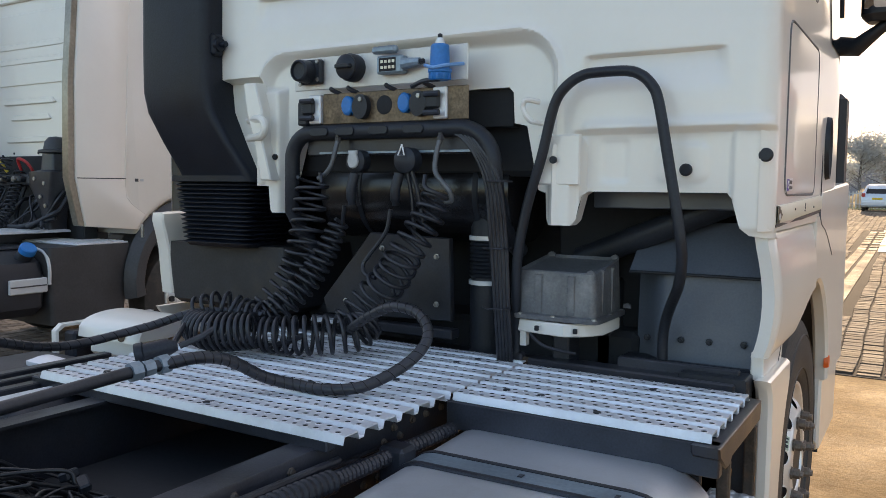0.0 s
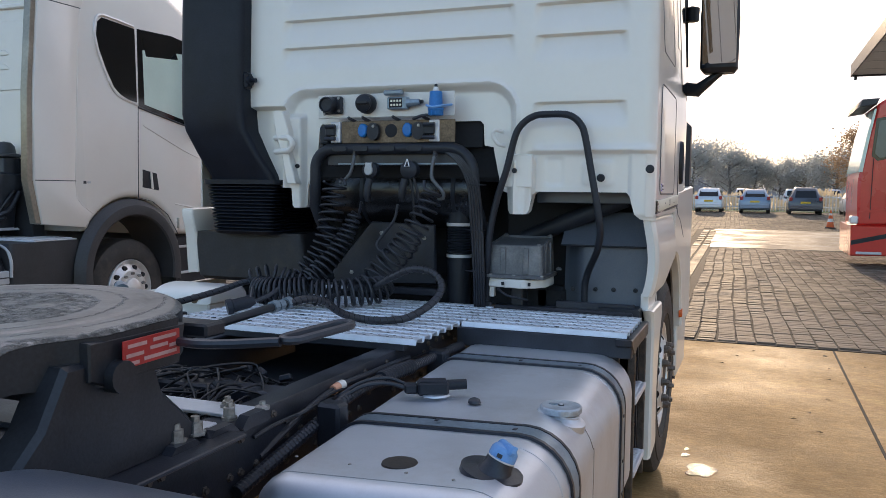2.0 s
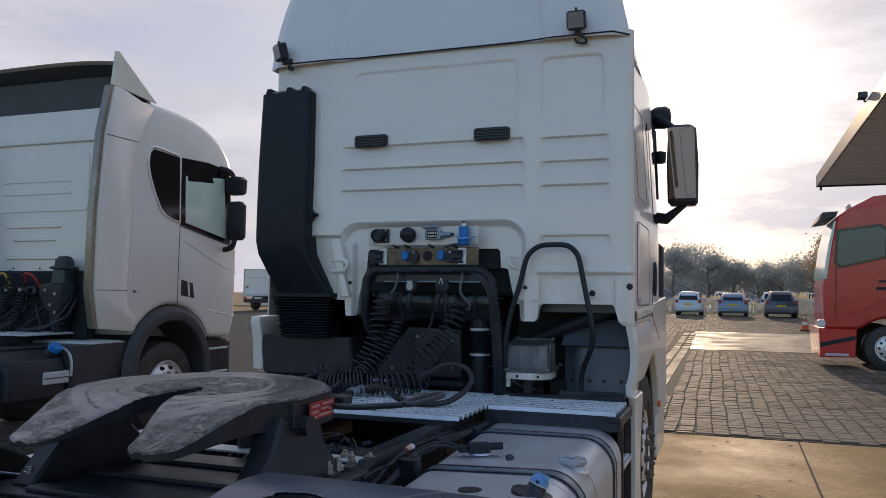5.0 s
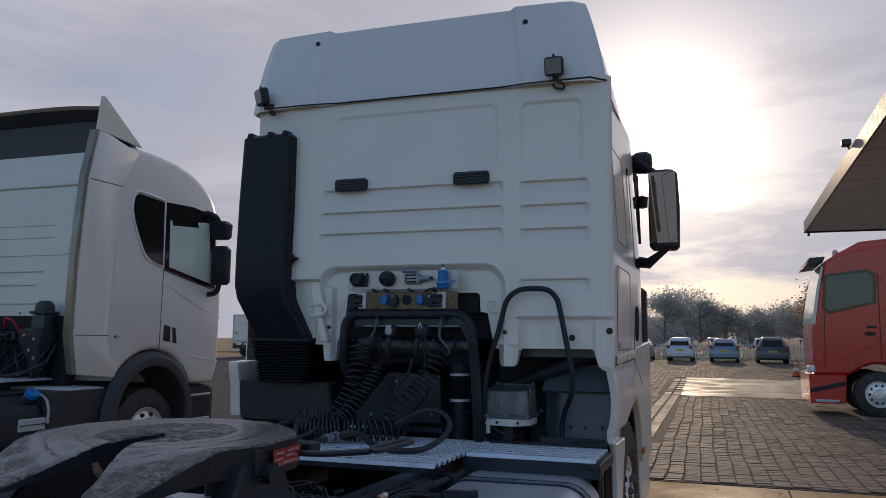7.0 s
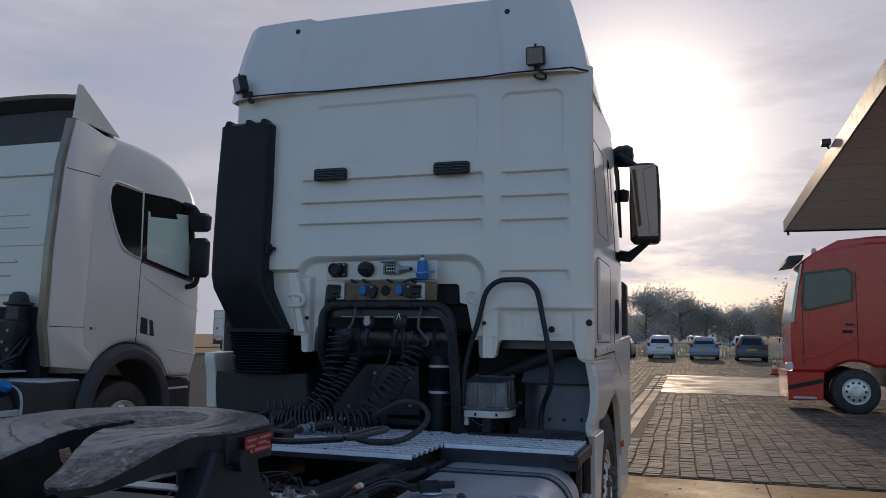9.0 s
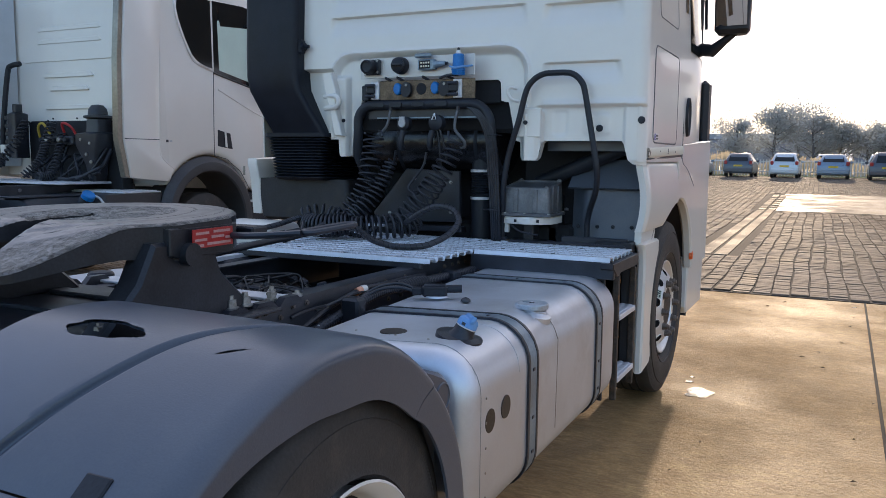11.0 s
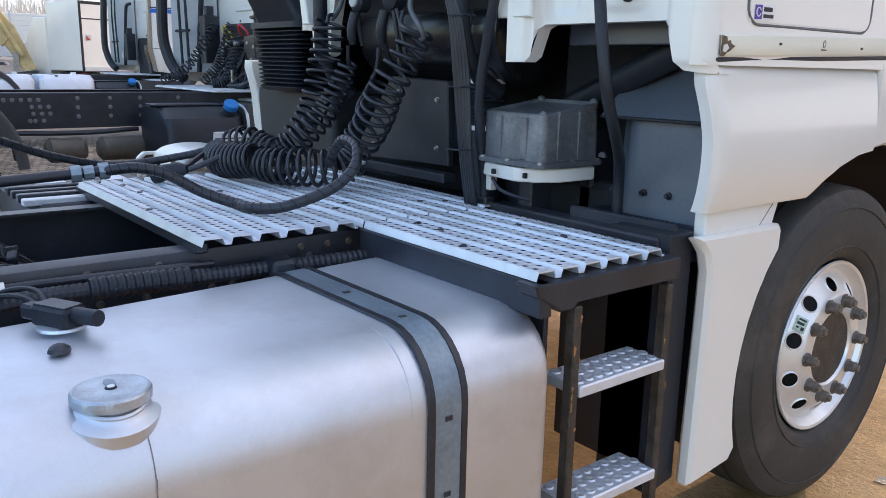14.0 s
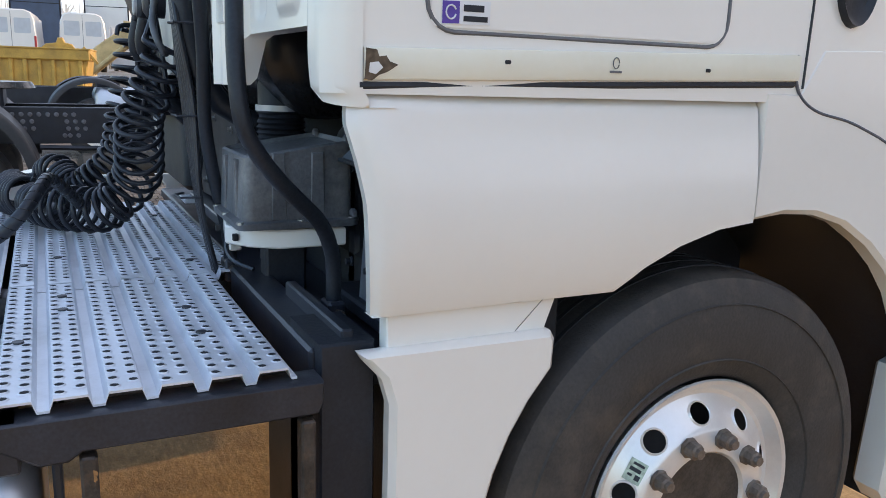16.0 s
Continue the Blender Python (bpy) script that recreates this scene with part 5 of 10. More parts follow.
    # front and rear thirds
    for front in (True, False):
        def along(s_, u):
            return 5 + (split_a(u) - 1.1 - 5) * s_ if front else 138.35 + 36.65 * s_
        g = Geo()
        for k in (0, 1):
            g.grid(lambda s_, u: sheet(along(s_, u), u, -0.004 - 0.008 * k), span(0, 1, 22), us)
        for s0 in (0, 1):
            g.grid(lambda u, k: sheet(along(s0, u), u, -0.004 - 0.008 * k), us, (0, 1))
        g.grid(lambda s_, k: sheet(along(s_, 1.0), 1.0, -0.004 - 0.008 * k), span(0, 1, 22), (0, 1))
        part("fender_end", g, GREYPL, f, smooth=50)
    # brown plate added below the torn hole, seen through it
    if side > 0:
        part("under_hole_plate", Geo().box(0.66, 0.80, -3.06, -2.98, 1.085, 1.095, 0.003), RUST, f, "small brown plate under the torn opening")
        fe = [o for o in f.children if o.name.startswith("fender_end")][-1]
        for x, u in ((0.672, 0.170), (1.108, 0.604)):
            c = Vector(sheet(135.6, u))
            m = Matrix.Translation((x, c.y, c.z)) @ Matrix.Rotation(radians(40), 4, "X")
            part("fender_clip", Geo().box(-0.030, 0.030, -0.038, 0.036, -0.010, 0.004, 0.003), BLACK, f, at=m)
            c = Vector(sheet(144.0, u))
            m = Matrix.Translation((x + 0.012, c.y, c.z)) @ Matrix.Rotation(radians(20), 4, "X") @ Matrix.Rotation(radians(-6), 4, "Z")
            part("strap_frame", Geo().box(-0.044, 0.044, -0.085, 0.070, -0.012, 0.012, 0.008), GREYPL, fe, at=m)
            part("strap", Geo().box(-0.026, 0.026, -0.078, 0.062, 0.008, 0.0165, 0.003), BLACK, fe, at=m)
            ring = [(0.022 * math.cos(q), -0.060 + 0.016 * math.sin(q), 0.020) for q in span(0, 2 * math.pi, 18)]
            part("strap_ring", Geo().tube(ring, 0.004, 6), CHASSIS, fe, at=m)
        for x, a_ in ((0.80, 151.5), (0.96, 153.0), (0.88, 163)):
            c = Vector(sheet(a_, (x - 0.5) / 0.725 * 0.72))
            m = Matrix.Translation(c) @ Matrix.Rotation(radians(26), 4, "X")
            part("bolt_head", Geo().lathe([(0, 0.018), (0.008, 0.017), (0.013, 0.010), (0.014, 0)], (0, 0, 0), "z", 12), GALV, fe, at=m)
        g = Geo()
        g.grid(lambda a, u: (lambda p: (p[0], p[1], p[2] + 0.014 * sstep(0.0, 0.04, u - 0.26) * sstep(0.0, 0.04, 0.50 - u) * sstep(0, 3, a - 149)))(sheet(a, u)), span(147, 172, 14), span(0.25, 0.51, 24))
        part("raised_panel", g, GREYPL, fe, smooth=50)
        # front bracket box
        g = Geo().prism([(-2.50, 0.985), (-2.33, 0.926), (-2.295, 0.905), (-2.278, 0.875), (-2.255, 0.66), (-2.235, 0.45), (-2.34, 0.45), (-2.40, 0.75)], "x", 0.60, 1.212, 0.014)
        bx = part("fender_bracket_box", g, GREYPL, f, smooth=30)
        part("bracket_disc", Geo().lathe([(-0.004, 0.046), (0.003, 0.044), (0.004, 0.041), (0.001, 0.039), (0.001, 0)], (1.212, -2.333, 0.856), "x", 28), GREYPL, bx)
        tilt = Matrix.Rotation(radians(-19), 4, "X")
        for xx, yy in ((0.77, -2.385), (0.975, -2.365)):
            m = Matrix.Translation((xx, yy, 0.948 - 0.345 * (yy + 2.393))) @ tilt
            part("bracket_clip", Geo().box(-0.018, 0.018, -0.016, 0.016, -0.004, 0.009, 0.003), DARK, bx, at=m)
        # dark plate in place of the recess's shade
        m = Matrix.Translation((1.085, -2.362, 0.9385)) @ tilt
        part("bracket_recess_shade", Geo().prism(rrect(-0.085, 0.075, -0.026, 0.026, 0.012, 4), "z", -0.01, 0.0015, 0.0), DARK, bx, at=m)
        g = Geo().prism(rrect(-0.092, 0.082, -0.033, 0.033, 0.016, 4), "z", -0.01, 0.0008, 0.0)
        part("recess_rim", g, GREYPL, bx, at=m)
        part("bracket_latch", Geo().box(0.0, 0.07, -0.012, 0.016, 0.0, 0.008, 0.004), GREYPL, bx, at=m)
    for dy in (0.41, -0.41):
        part("fender_stay", Geo().tube([(CX + side * 0.44, RWY + dy, 0.9), (xo - side * 0.3, RWY + dy, 0.92)], 0.025, 10), CHASSIS, f)


fender(1)
fender(-1)


# ---- behind the cab ----
def loft(levels, n=5, r=0.04):
    """Rounded rectangles (z, x0, x1, y0, y1) joined into one hollow-looking body."""
    g = Geo()
    rings = [[(x, y, z) for x, y in rrect(x0, x1, y0, y1, r, n)] for z, x0, x1, y0, y1 in levels]
    k = len(rings[0])
    fs = [(j * k + i, j * k + (i + 1) % k, (j + 1) * k + (i + 1) % k, (j + 1) * k + i) for j in range(len(rings) - 1) for i in range(k)]
    fs += [tuple(range(k)), tuple(range((len(rings) - 1) * k, len(rings) * k))]
    return g.add([p for q in rings for p in q], fs)


duct = part("air_intake_duct", loft([(3.08, -1.33, -0.985, -0.03, 0.2), (3.06, -1.355, -0.965, -0.055, 0.2), (2.6, -1.375, -0.965, -0.06, 0.2), (2.2, -1.385, -0.975, -0.06, 0.25), (2.02, -1.385, -0.975, -0.06, 0.3), (1.93, -1.37, -0.965, -0.05, 0.34), (1.80, -1.31, -0.90, -0.02, 0.40), (1.68, -1.255, -0.835, 0.02, 0.45), (1.63, -1.24, -0.825, 0.03, 0.46)]), DUCT, tractor, "tall black plastic air intake duct")
g = Geo()
for x0 in (-1.30, -1.14, -1.02):
    g.prism([(x0 - 0.03, 3.06), (x0 + 0.03, 3.06), (x0 + 0.015, 3.10), (x0 - 0.015, 3.10)], "y", -0.04, 0.05)
part("duct_crown", g, DUCT, duct)
for zz in (2.20,):
    g = Geo().lathe([(0, 0.03), (0.02, 0.028), (0.022, 0.012), (0.05, 0.012)], (-0.965, 0.0, zz), "x", 12)
    g.box(-0.985, -0.955, -0.03, 0.03, zz - 0.045, zz + 0.045, 0.01)
    part("duct_latch", g, DUCT, duct)
lv = []
lv.append((1.66, -1.285, -0.80, 0.0, 0.49))
lv.append((1.635, -1.285, -0.80, 0.0, 0.49))
for k in range(14):
    z = 1.63 - 0.019 * k
    w = 0.0035 * k
    lv += [(z, -1.255 + w, -0.83 - w * 0.3, 0.03, 0.46), (z - 0.008, -1.272 + w, -0.81 - w * 0.3, 0.012, 0.48), (z - 0.011, -1.272 + w, -0.81 - w * 0.3, 0.012, 0.48)]
lv.append((1.355, -1.21, -0.84, 0.03, 0.46))
part("duct_bellows", loft(lv), DUCT, duct, "black rubber bellows", smooth=20)
g = loft([(1.36, -1.42, -0.70, 0.10, 0.6), (1.30, -1.43, -0.69, 0.10, 0.6), (1.10, -1.40, -0.66, 0.10, 0.6), (1.08, -1.38, -0.68, 0.12, 0.6)])
part("air_filter_housing", g, mat("brown_stained_plastic", (0.019, 0.019, 0.022), 0.55, 0, 0.4, 9, 90, 0.2, 0.1, dirt=(0.08, 0.06, 0.045), dirt_amt=0.5), tractor, "dusty brown-black filter housing")
# left skirts, seen edge on
for pts, xa in ((up, -1.42), (low, -1.47)):
    g = Geo().prism([(y - 0.02, z) for y, z in pts], "x", xa - (0.06 if pts is up else 0.03), xa + (0.02 if pts is up else -0.015), 0.008)
    part("left_skirt_panel", g, WHITE, tractor)
part("catch", Geo().box(-1.44, -1.425, -0.03, -0.02, 1.38, 1.44, 0.003), STEEL, tractor)

# drum, engine cover, black plates
g = Geo().lathe([(-0.47, 0.0), (-0.47, 0.14), (-0.44, 0.19), (-0.40, 0.20), (0.38, 0.20), (0.42, 0.19), (0.45, 0.14), (0.45, 0.0)], (-0.11, 0.355, 1.605), "x", 44)
drum = part("intake_drum", g, GLOSS, tractor, "large black intake drum")
for xb in (-0.35, 0.18):
    part("drum_band", Geo().lathe([(-0.012, 0.200), (-0.010, 0.204), (0.010, 0.204), (0.012, 0.200)], (xb, 0.355, 1.605), "x", 44), BLACK, drum)
g = Geo().prism([(-0.28, 1.44), (0.085, 1.43), (0.095, 1.12), (-0.50, 1.10), (-0.52, 1.16)], "y", 0.14, 0.17, 0.005)
pl = part("heat_shield", g, CHASSIS, tractor, "flat dark heat shield")
for x, z in ((0.03, 1.36), (0.03, 1.18), (-0.22, 1.38), (-0.40, 1.16)):
    part("shield_bolt", Geo().lathe([(0, 0.012), (0.004, 0.012), (0.005, 0.008), (0.012, 0.008), (0.013, 0)], (x, 0.14, z), "y", 6, -1), STEEL, pl, smooth=20)
g = Geo().box(-0.55, 0.12, 0.10, 0.16, 1.06, 1.095, 0.004)
part("shield_lip", g, CHASSIS, tractor)
g = Geo().box(-0.52, -0.40, 0.06, 0.10, 1.075, 1.09, 0.003)
part("bare_strip", g, GALV, tractor)
# dark boxes that stand for the shade of the engine bay
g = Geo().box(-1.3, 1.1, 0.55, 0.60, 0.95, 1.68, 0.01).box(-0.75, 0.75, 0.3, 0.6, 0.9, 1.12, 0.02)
part("engine_bay_shade", g, DARK, tractor)
g = Geo().box(-1.36, 1.13, 0.10, 0.50, 0.955, 1.0, 0.008)
g.box(0.45, 1.13, 0.04, 0.12, 0.965, 1.045, 0.006)
g.box(0.75, 1.13, 0.10, 0.125, 1.03, 1.075, 0.004)
part("cab_cross_beam", g, CHASSIS, tractor)

# inverted U pipe
def bar(pts, r, n=12):
    return Geo().tube(pts, r, n)


def arc_xz(cx, cz, r, a0, a1, y, n=8):
    return [(cx + r * math.cos(radians(a0 + (a1 - a0) * k / n)), y, cz + r * math.sin(radians(a0 + (a1 - a0) * k / n))) for k in range(n + 1)]


U = [(-0.515, 0.10, 1.36), (-0.525, 0.02, 1.44), (-0.53, -0.03, 1.52), (-0.52, -0.04, 1.68)] + arc_xz(-0.42, 1.72, 0.10, 180, 90, -0.04) + [(-0.2, -0.04, 1.82), (0.05, -0.04, 1.82)] + arc_xz(0.230, 1.69, 0.13, 90, 0, -0.04) + [(0.365, -0.03, 1.60), (0.372, -0.01, 1.52), (0.380, 0.04, 1.45), (0.385, 0.12, 1.40)]
ub = part("cable_arch", bar(U, 0.029, 14), BLACK, tractor, "black plastic cable arch over the hose couplings", smooth=60)
for x in (-0.36, -0.24, -0.09, 0.06):
    part("arch_clip", Geo().prism(rrect(x - 0.042, x + 0.042, 1.805, 1.835, 0.014, 4), "y", -0.075, -0.062, 0.002), BLACK, ub)
g = Geo().box(-0.46, 0.30, -0.02, 0.0, 1.735, 1.81, 0.004)
part("coupling_rail", g, CHASSIS, tractor)
g = Geo().box(-0.39, 0.28, -0.034, -0.029, 1.739, 1.748, 0.001)
part("bare_edge", g, STRAP, tractor)
for k in range(5):
    dx = 0.012 * k
    g = Geo().tube(smooth_path([(0.10 + 0.05 * k, -0.02, 1.81), (0.24 + dx, -0.055, 1.79), (0.335 + dx, -0.06, 1.66), (0.355 + dx, -0.045 + 0.004 * k, 1.45), (0.365 + dx, -0.02, 1.2), (0.36 + dx, 0.02, 1.0)], 8), 0.007, 7)
    part("cable", g, HOSE, ub)
for zz in (1.64, 1.42, 1.22):
    part("cable_tie", Geo().tube(arc_xz(0.37, zz, 0.0, 0, 360, 0)[:0] + [(0.33, -0.05, zz), (0.36, -0.075, zz), (0.415, -0.07, zz), (0.42, -0.02, zz)], 0.003, 6), HOSE, ub)

# plug plate and sockets
PY = -0.045
g = Geo().box(-0.498, 0.262, PY - 0.004, PY + 0.004, 1.978, 2.098, 0.003)
plate = part("socket_plate", g, mat("grey_zinc_plate", (0.62, 0.60, 0.57), 0.42, 0.35, 0.08, 6, 100, 0.06), tractor, "pale zinc plate with sockets")
g = Geo().box(-0.40, -0.34, PY + 0.004, 0.09, 2.01, 2.05, 0.004).box(0.10, 0.16, PY + 0.004, 0.09, 2.01, 2.05, 0.004)
part("plate_stay", g, CHASSIS, plate)
g = Geo().box(-0.364, 0.265, PY, PY + 0.006, 1.848, 1.962, 0.003)
brown = part("bracket_plate", g, RUST, tractor, "rust-brown bare steel bracket plate")
part("plate_stay", Geo().box(-0.10, 0.0, PY + 0.006, 0.09, 1.90, 1.94, 0.004), CHASSIS, brown)


def socket(x, z, kind):
    if kind == "square":
        g = Geo().box(x - 0.055, x + 0.055, PY - 0.03, PY - 0.004, z - 0.045, z + 0.045, 0.006)
        s = part("socket", g, BLACK, plate, "black round socket on a square base")
        g = Geo().lathe([(0, 0.042), (0.05, 0.040), (0.055, 0.033), (0.045, 0.03), (0.042, 0)], (x - 0.008, PY - 0.028, z), "y", 24, -1)
        part("socket_barrel", g, BLACK, s)
        for a, b in ((0.04, 0.035), (0.042, -0.03), (-0.042, -0.045)):
            part("screw", Geo().lathe([(0, 0.008), (0.004, 0.007), (0.005, 0)], (x + a, PY - 0.03, z + b), "y", 8, -1), STEEL, s)
    elif kind == "round":
        g = Geo().lathe([(0, 0.050), (0.03, 0.050), (0.045, 0.042), (0.055, 0.044), (0.065, 0.030), (0.067, 0)], (x, PY - 0.004, z), "y", 26, -1)
        s = part("socket", g, BLACK, plate, "black round screw socket")
        part("socket_grip", Geo().box(x - 0.032, x + 0.036, PY - 0.085, PY - 0.06, z - 0.008, z + 0.008, 0.004), BLACK, s)
    elif kind == "multi":
        g = Geo().box(x - 0.055, x + 0.055, PY - 0.045, PY - 0.004, z - 0.03, z + 0.032, 0.006)
        s = part("socket", g, STRAP, plate, "open multi-pin connector in a grey housing")
        part("connector_face", Geo().box(x - 0.042, x + 0.03, PY - 0.0475, PY - 0.045, z - 0.022, z + 0.024, 0.002), DARK, s)
        g = Geo()
        for i in range(4):
            for j in range(2):
                g.box(x - 0.032 + 0.016 * i, x - 0.022 + 0.016 * i, PY - 0.051, PY - 0.047, z - 0.014 + 0.02 * j, z - 0.004 + 0.02 * j, 0.001)
        part("pin", g, CREAM, s)
        part("lid", Geo().box(x - 0.075, x + 0.03, PY - 0.05, PY - 0.02, z + 0.04, z + 0.066, 0.008, Matrix.Translation((0, 0, 0))), STRAP, s)
        part("latch", Geo().tube([(x + 0.05, PY - 0.03, z), (x + 0.12, PY - 0.03, z + 0.004)], [0.022, 0.014], 10), STRAP, s)
        part("latch_knob", Geo().tube([(x + 0.12, PY - 0.03, z + 0.004), (x + 0.135, PY - 0.03, z + 0.005)], 0.009, 8), BLACK, s)


socket(-0.405, 2.043, "square")
socket(-0.210, 2.046, "round")
socket(-0.030, 2.042, "multi")
PB = (0.182, PY - 0.05, 1.975)
g = Geo().lathe([(0.0, 0.030), (0.006, 0.034), (0.022, 0.036), (0.026, 0.040), (0.036, 0.040), (0.040, 0.034), (0.112, 0.031), (0.117, 0.027), (0.119, 0)], PB, "z", 24)
bp = part("plug", g, BLUEP, plate, "bright blue plug")
part("plug_collar", Geo().lathe([(0.117, 0.016), (0.128, 0.016), (0.130, 0.012), (0.138, 0.011)], PB, "z", 14), SILVER, bp)
part("plug_tip", Geo().lathe([(0.136, 0.008), (0.150, 0.008), (0.153, 0.004), (0.154, 0)], PB, "z", 10), BLACK, bp)
for k in range(10):
    a_ = 2 * math.pi * k / 10
    part("plug_rib", Geo().box(0.032, 0.0375, -0.003, 0.003, 0.002, 0.022, 0.001, Matrix.Translation(PB) @ Matrix.Rotation(a_, 4, "Z")), BLUEP, bp)
part("plug_cord", Geo().tube(smooth_path([(0.145, PY - 0.085, 2.022), (0.182, PY - 0.092, 2.012), (0.222, PY - 0.080, 2.018), (0.250, PY - 0.01, 2.03)], 6), 0.006, 6), PALEBLUE, bp)
for x in (-0.233, 0.016):
    g = Geo().lathe([(0, 0.026), (0.02, 0.026), (0.026, 0.021), (0.028, 0)], (0, 0, 0), "y", 20, -1)
    g.v = [(p[0] + x, p[1] + PY, p[2] * 1.35 + 1.912) for p in g.v]
    c = part("blue_socket_cap", g, BLUEP, brown, "blue hinged socket cap")
    g = Geo().lathe([(0, 0.034), (0.025, 0.034), (0.027, 0)], (0, 0, 0), "y", 18, -1)
    g.v = [(p[0] + x + 0.06, p[1] + PY, p[2] * 1.3 + 1.906) for p in g.v]
    part("socket_body", g, BLACK, c)
    part("screw", Geo().lathe([(0, 0.009), (0.004, 0.008), (0.005, 0)], (x + 0.065, PY - 0.027, 1.932), "y", 8, -1), STEEL, c)
# shade of the round hole, as a dark disc
g = Geo().lathe([(0.001, 0.034), (0.003, 0.030), (0.001, 0.0)], (-0.080, PY, 1.910), "y", 24, -1)
part("round_hole_shade", g, DARK, brown)
for x in (-0.392, 0.160):
    g = Geo().box(x - 0.03, x + 0.025, PY - 0.012, PY + 0.03, 1.852, 1.960, 0.004)
    c = part("side_clamp", g, GALV, brown, "bright steel clamp")
    part("clamp_pad", Geo().box(x - 0.055, x + 0.005, PY - 0.03, PY - 0.010, 1.885, 1.943, 0.008), BLACK, c)
    for z in (1.872, 1.935):
        part("clamp_bolt", Geo().tube([(x - 0.05, PY - 0.035, z), (x + 0.01, PY - 0.035, z)], 0.010, 8), CHASSIS, c)
for k, x in enumerate((-0.33, -0.25, -0.08, 0.08)):
    g = Geo().tube(smooth_path([(x, PY + 0.02, 1.985), (x + 0.02, PY - 0.015, 1.975), (x + 0.045, PY + 0.01, 1.96)], 6), 0.008, 7)
    part("jumper_cable", g, HOSE, plate)
g = Geo().tube(smooth_path([(0.05, PY - 0.02, 1.965), (0.11, PY - 0.04, 1.978), (0.18, PY - 0.05, 1.978)], 6), 0.008, 7)
part("jumper_cable", g, HOSE, plate)
g = Geo().box(-0.50, -0.45, PY + 0.01, PY + 0.05, 1.85, 1.94, 0.006)
part("arch_bracket", g, BLACK, plate)

# couplings under the arch
DULLZN = mat("dull_grey_hose", (0.11, 0.115, 0.12), 0.45, 0.2, 0.2, 20, 100, 0.1)
LIDW = mat("pale_lid_plastic", (0.50, 0.50, 0.49), 0.45)
for x, z in ((-0.278, 1.795), (0.166, 1.790)):
    tail = [(x, -0.06, z), (x - 0.003, -0.075, z - 0.05), (x - 0.014, -0.083, z - 0.10), (x - 0.045, -0.088, z - 0.135), (x - 0.072, -0.088, z - 0.148)] if x < 0 else [(x, -0.06, z), (x - 0.008, -0.075, z - 0.06), (x - 0.006, -0.085, z - 0.115), (x + 0.022, -0.090, z - 0.150), (x + 0.052, -0.085, z - 0.185), (x + 0.050, -0.070, z - 0.215), (x + 0.020, -0.060, z - 0.22)]
    base = smooth_path(tail, 10)
    c = part("hose_coupling", Geo().tube(base, [0.0085 + 0.0012 * (i % 2) for i in range(len(base))], 10), DULLZN, tractor, "grey ribbed hose tail", smooth=40)
    part("nut", Geo().lathe([(0, 0.013), (0.014, 0.013), (0.016, 0.010), (0.026, 0.010)], (x, -0.06, z - 0.012), "z", 6), CHASSIS, c, smooth=20)
g = Geo().prism([(-0.206, 1.708), (-0.203, 1.696), (-0.194, 1.687), (-0.183, 1.684), (-0.172, 1.687), (-0.163, 1.696), (-0.160, 1.708), (-0.162, 1.722), (-0.166, 1.732), (-0.164, 1.748), (-0.202, 1.748), (-0.200, 1.732), (-0.204, 1.722)], "y", -0.100, -0.086, 0.003)
part("socket_lid", g, LIDW, tractor, "white hinged socket lid")
g = Geo().lathe([(0, 0.042), (0.04, 0.042), (0.05, 0.03)], (-0.184, -0.04, 1.71), "y", 20, -1)
part("trailer_socket", g, BLACK, tractor)
g = Geo().lathe([(0, 0.045), (0.045, 0.045), (0.055, 0.03), (0.057, 0)], (0.034, -0.04, 1.712), "y", 20, -1)
ts = part("trailer_socket", g, BLACK, tractor, "black trailer socket with wire bail")
g = Geo().tube([(0.034, -0.10, 1.765), (0.021, -0.105, 1.728), (0.047, -0.105, 1.728), (0.034, -0.10, 1.765)], 0.003, 6)
part("wire_bail", g, SILVER, ts)
for x, z0 in ((-0.172, 1.665), (0.022, 1.665)):
    g = Geo().tube(smooth_path([(x - 0.005, -0.09, z0), (x - 0.015, -0.10, z0 - 0.06), (x - 0.02, -0.09, z0 - 0.11)], 5), [0.018] * 9 + [0.013] * 2, 12)
    part("plug_boot", g, BLACK, tractor)

# coiled lines
def coil(name, pts, turns, rad, wire, label="", start=0.0):
    return part(name, Geo().tube(coil_path(pts, turns, rad, 16, start), wire, 8), HOSE, tractor, label, smooth=80)


coil("coiled_air_line", [(-0.385, -0.075, 1.645), (-0.395, -0.09, 1.51), (-0.405, -0.12, 1.38), (-0.45, -0.14, 1.27), (-0.52, -0.19, 1.17)], 13, [0.058, 0.060, 0.056, 0.052, 0.048], 0.0065, "black coiled air line")
coil("coiled_cable", [(-0.27, -0.06, 1.49), (-0.31, -0.09, 1.38), (-0.36, -0.14, 1.27), (-0.43, -0.22, 1.17), (-0.48, -0.30, 1.12)], 17, [0.030, 0.040, 0.046, 0.05, 0.05], 0.0075, "black coiled electric cable", 1.0)
coil("coiled_cable", [(0.155, -0.045, 1.60), (0.12, -0.08, 1.50), (0.07, -0.12, 1.40), (0.01, -0.12, 1.31), (-0.08, -0.12, 1.22), (-0.14, -0.18, 1.13)], 14, [0.050, 0.055, 0.060, 0.064, 0.066, 0.062], 0.0072, "black coiled cable", 2.0)
coil("coiled_cable", [(-0.60, -0.46, 1.125), (-0.52, -0.47, 1.115), (-0.42, -0.45, 1.12), (-0.33, -0.42, 1.13)], 13, [0.055, 0.062, 0.062, 0.056], 0.0075, "coil lying on the walkway plate", 0.5)
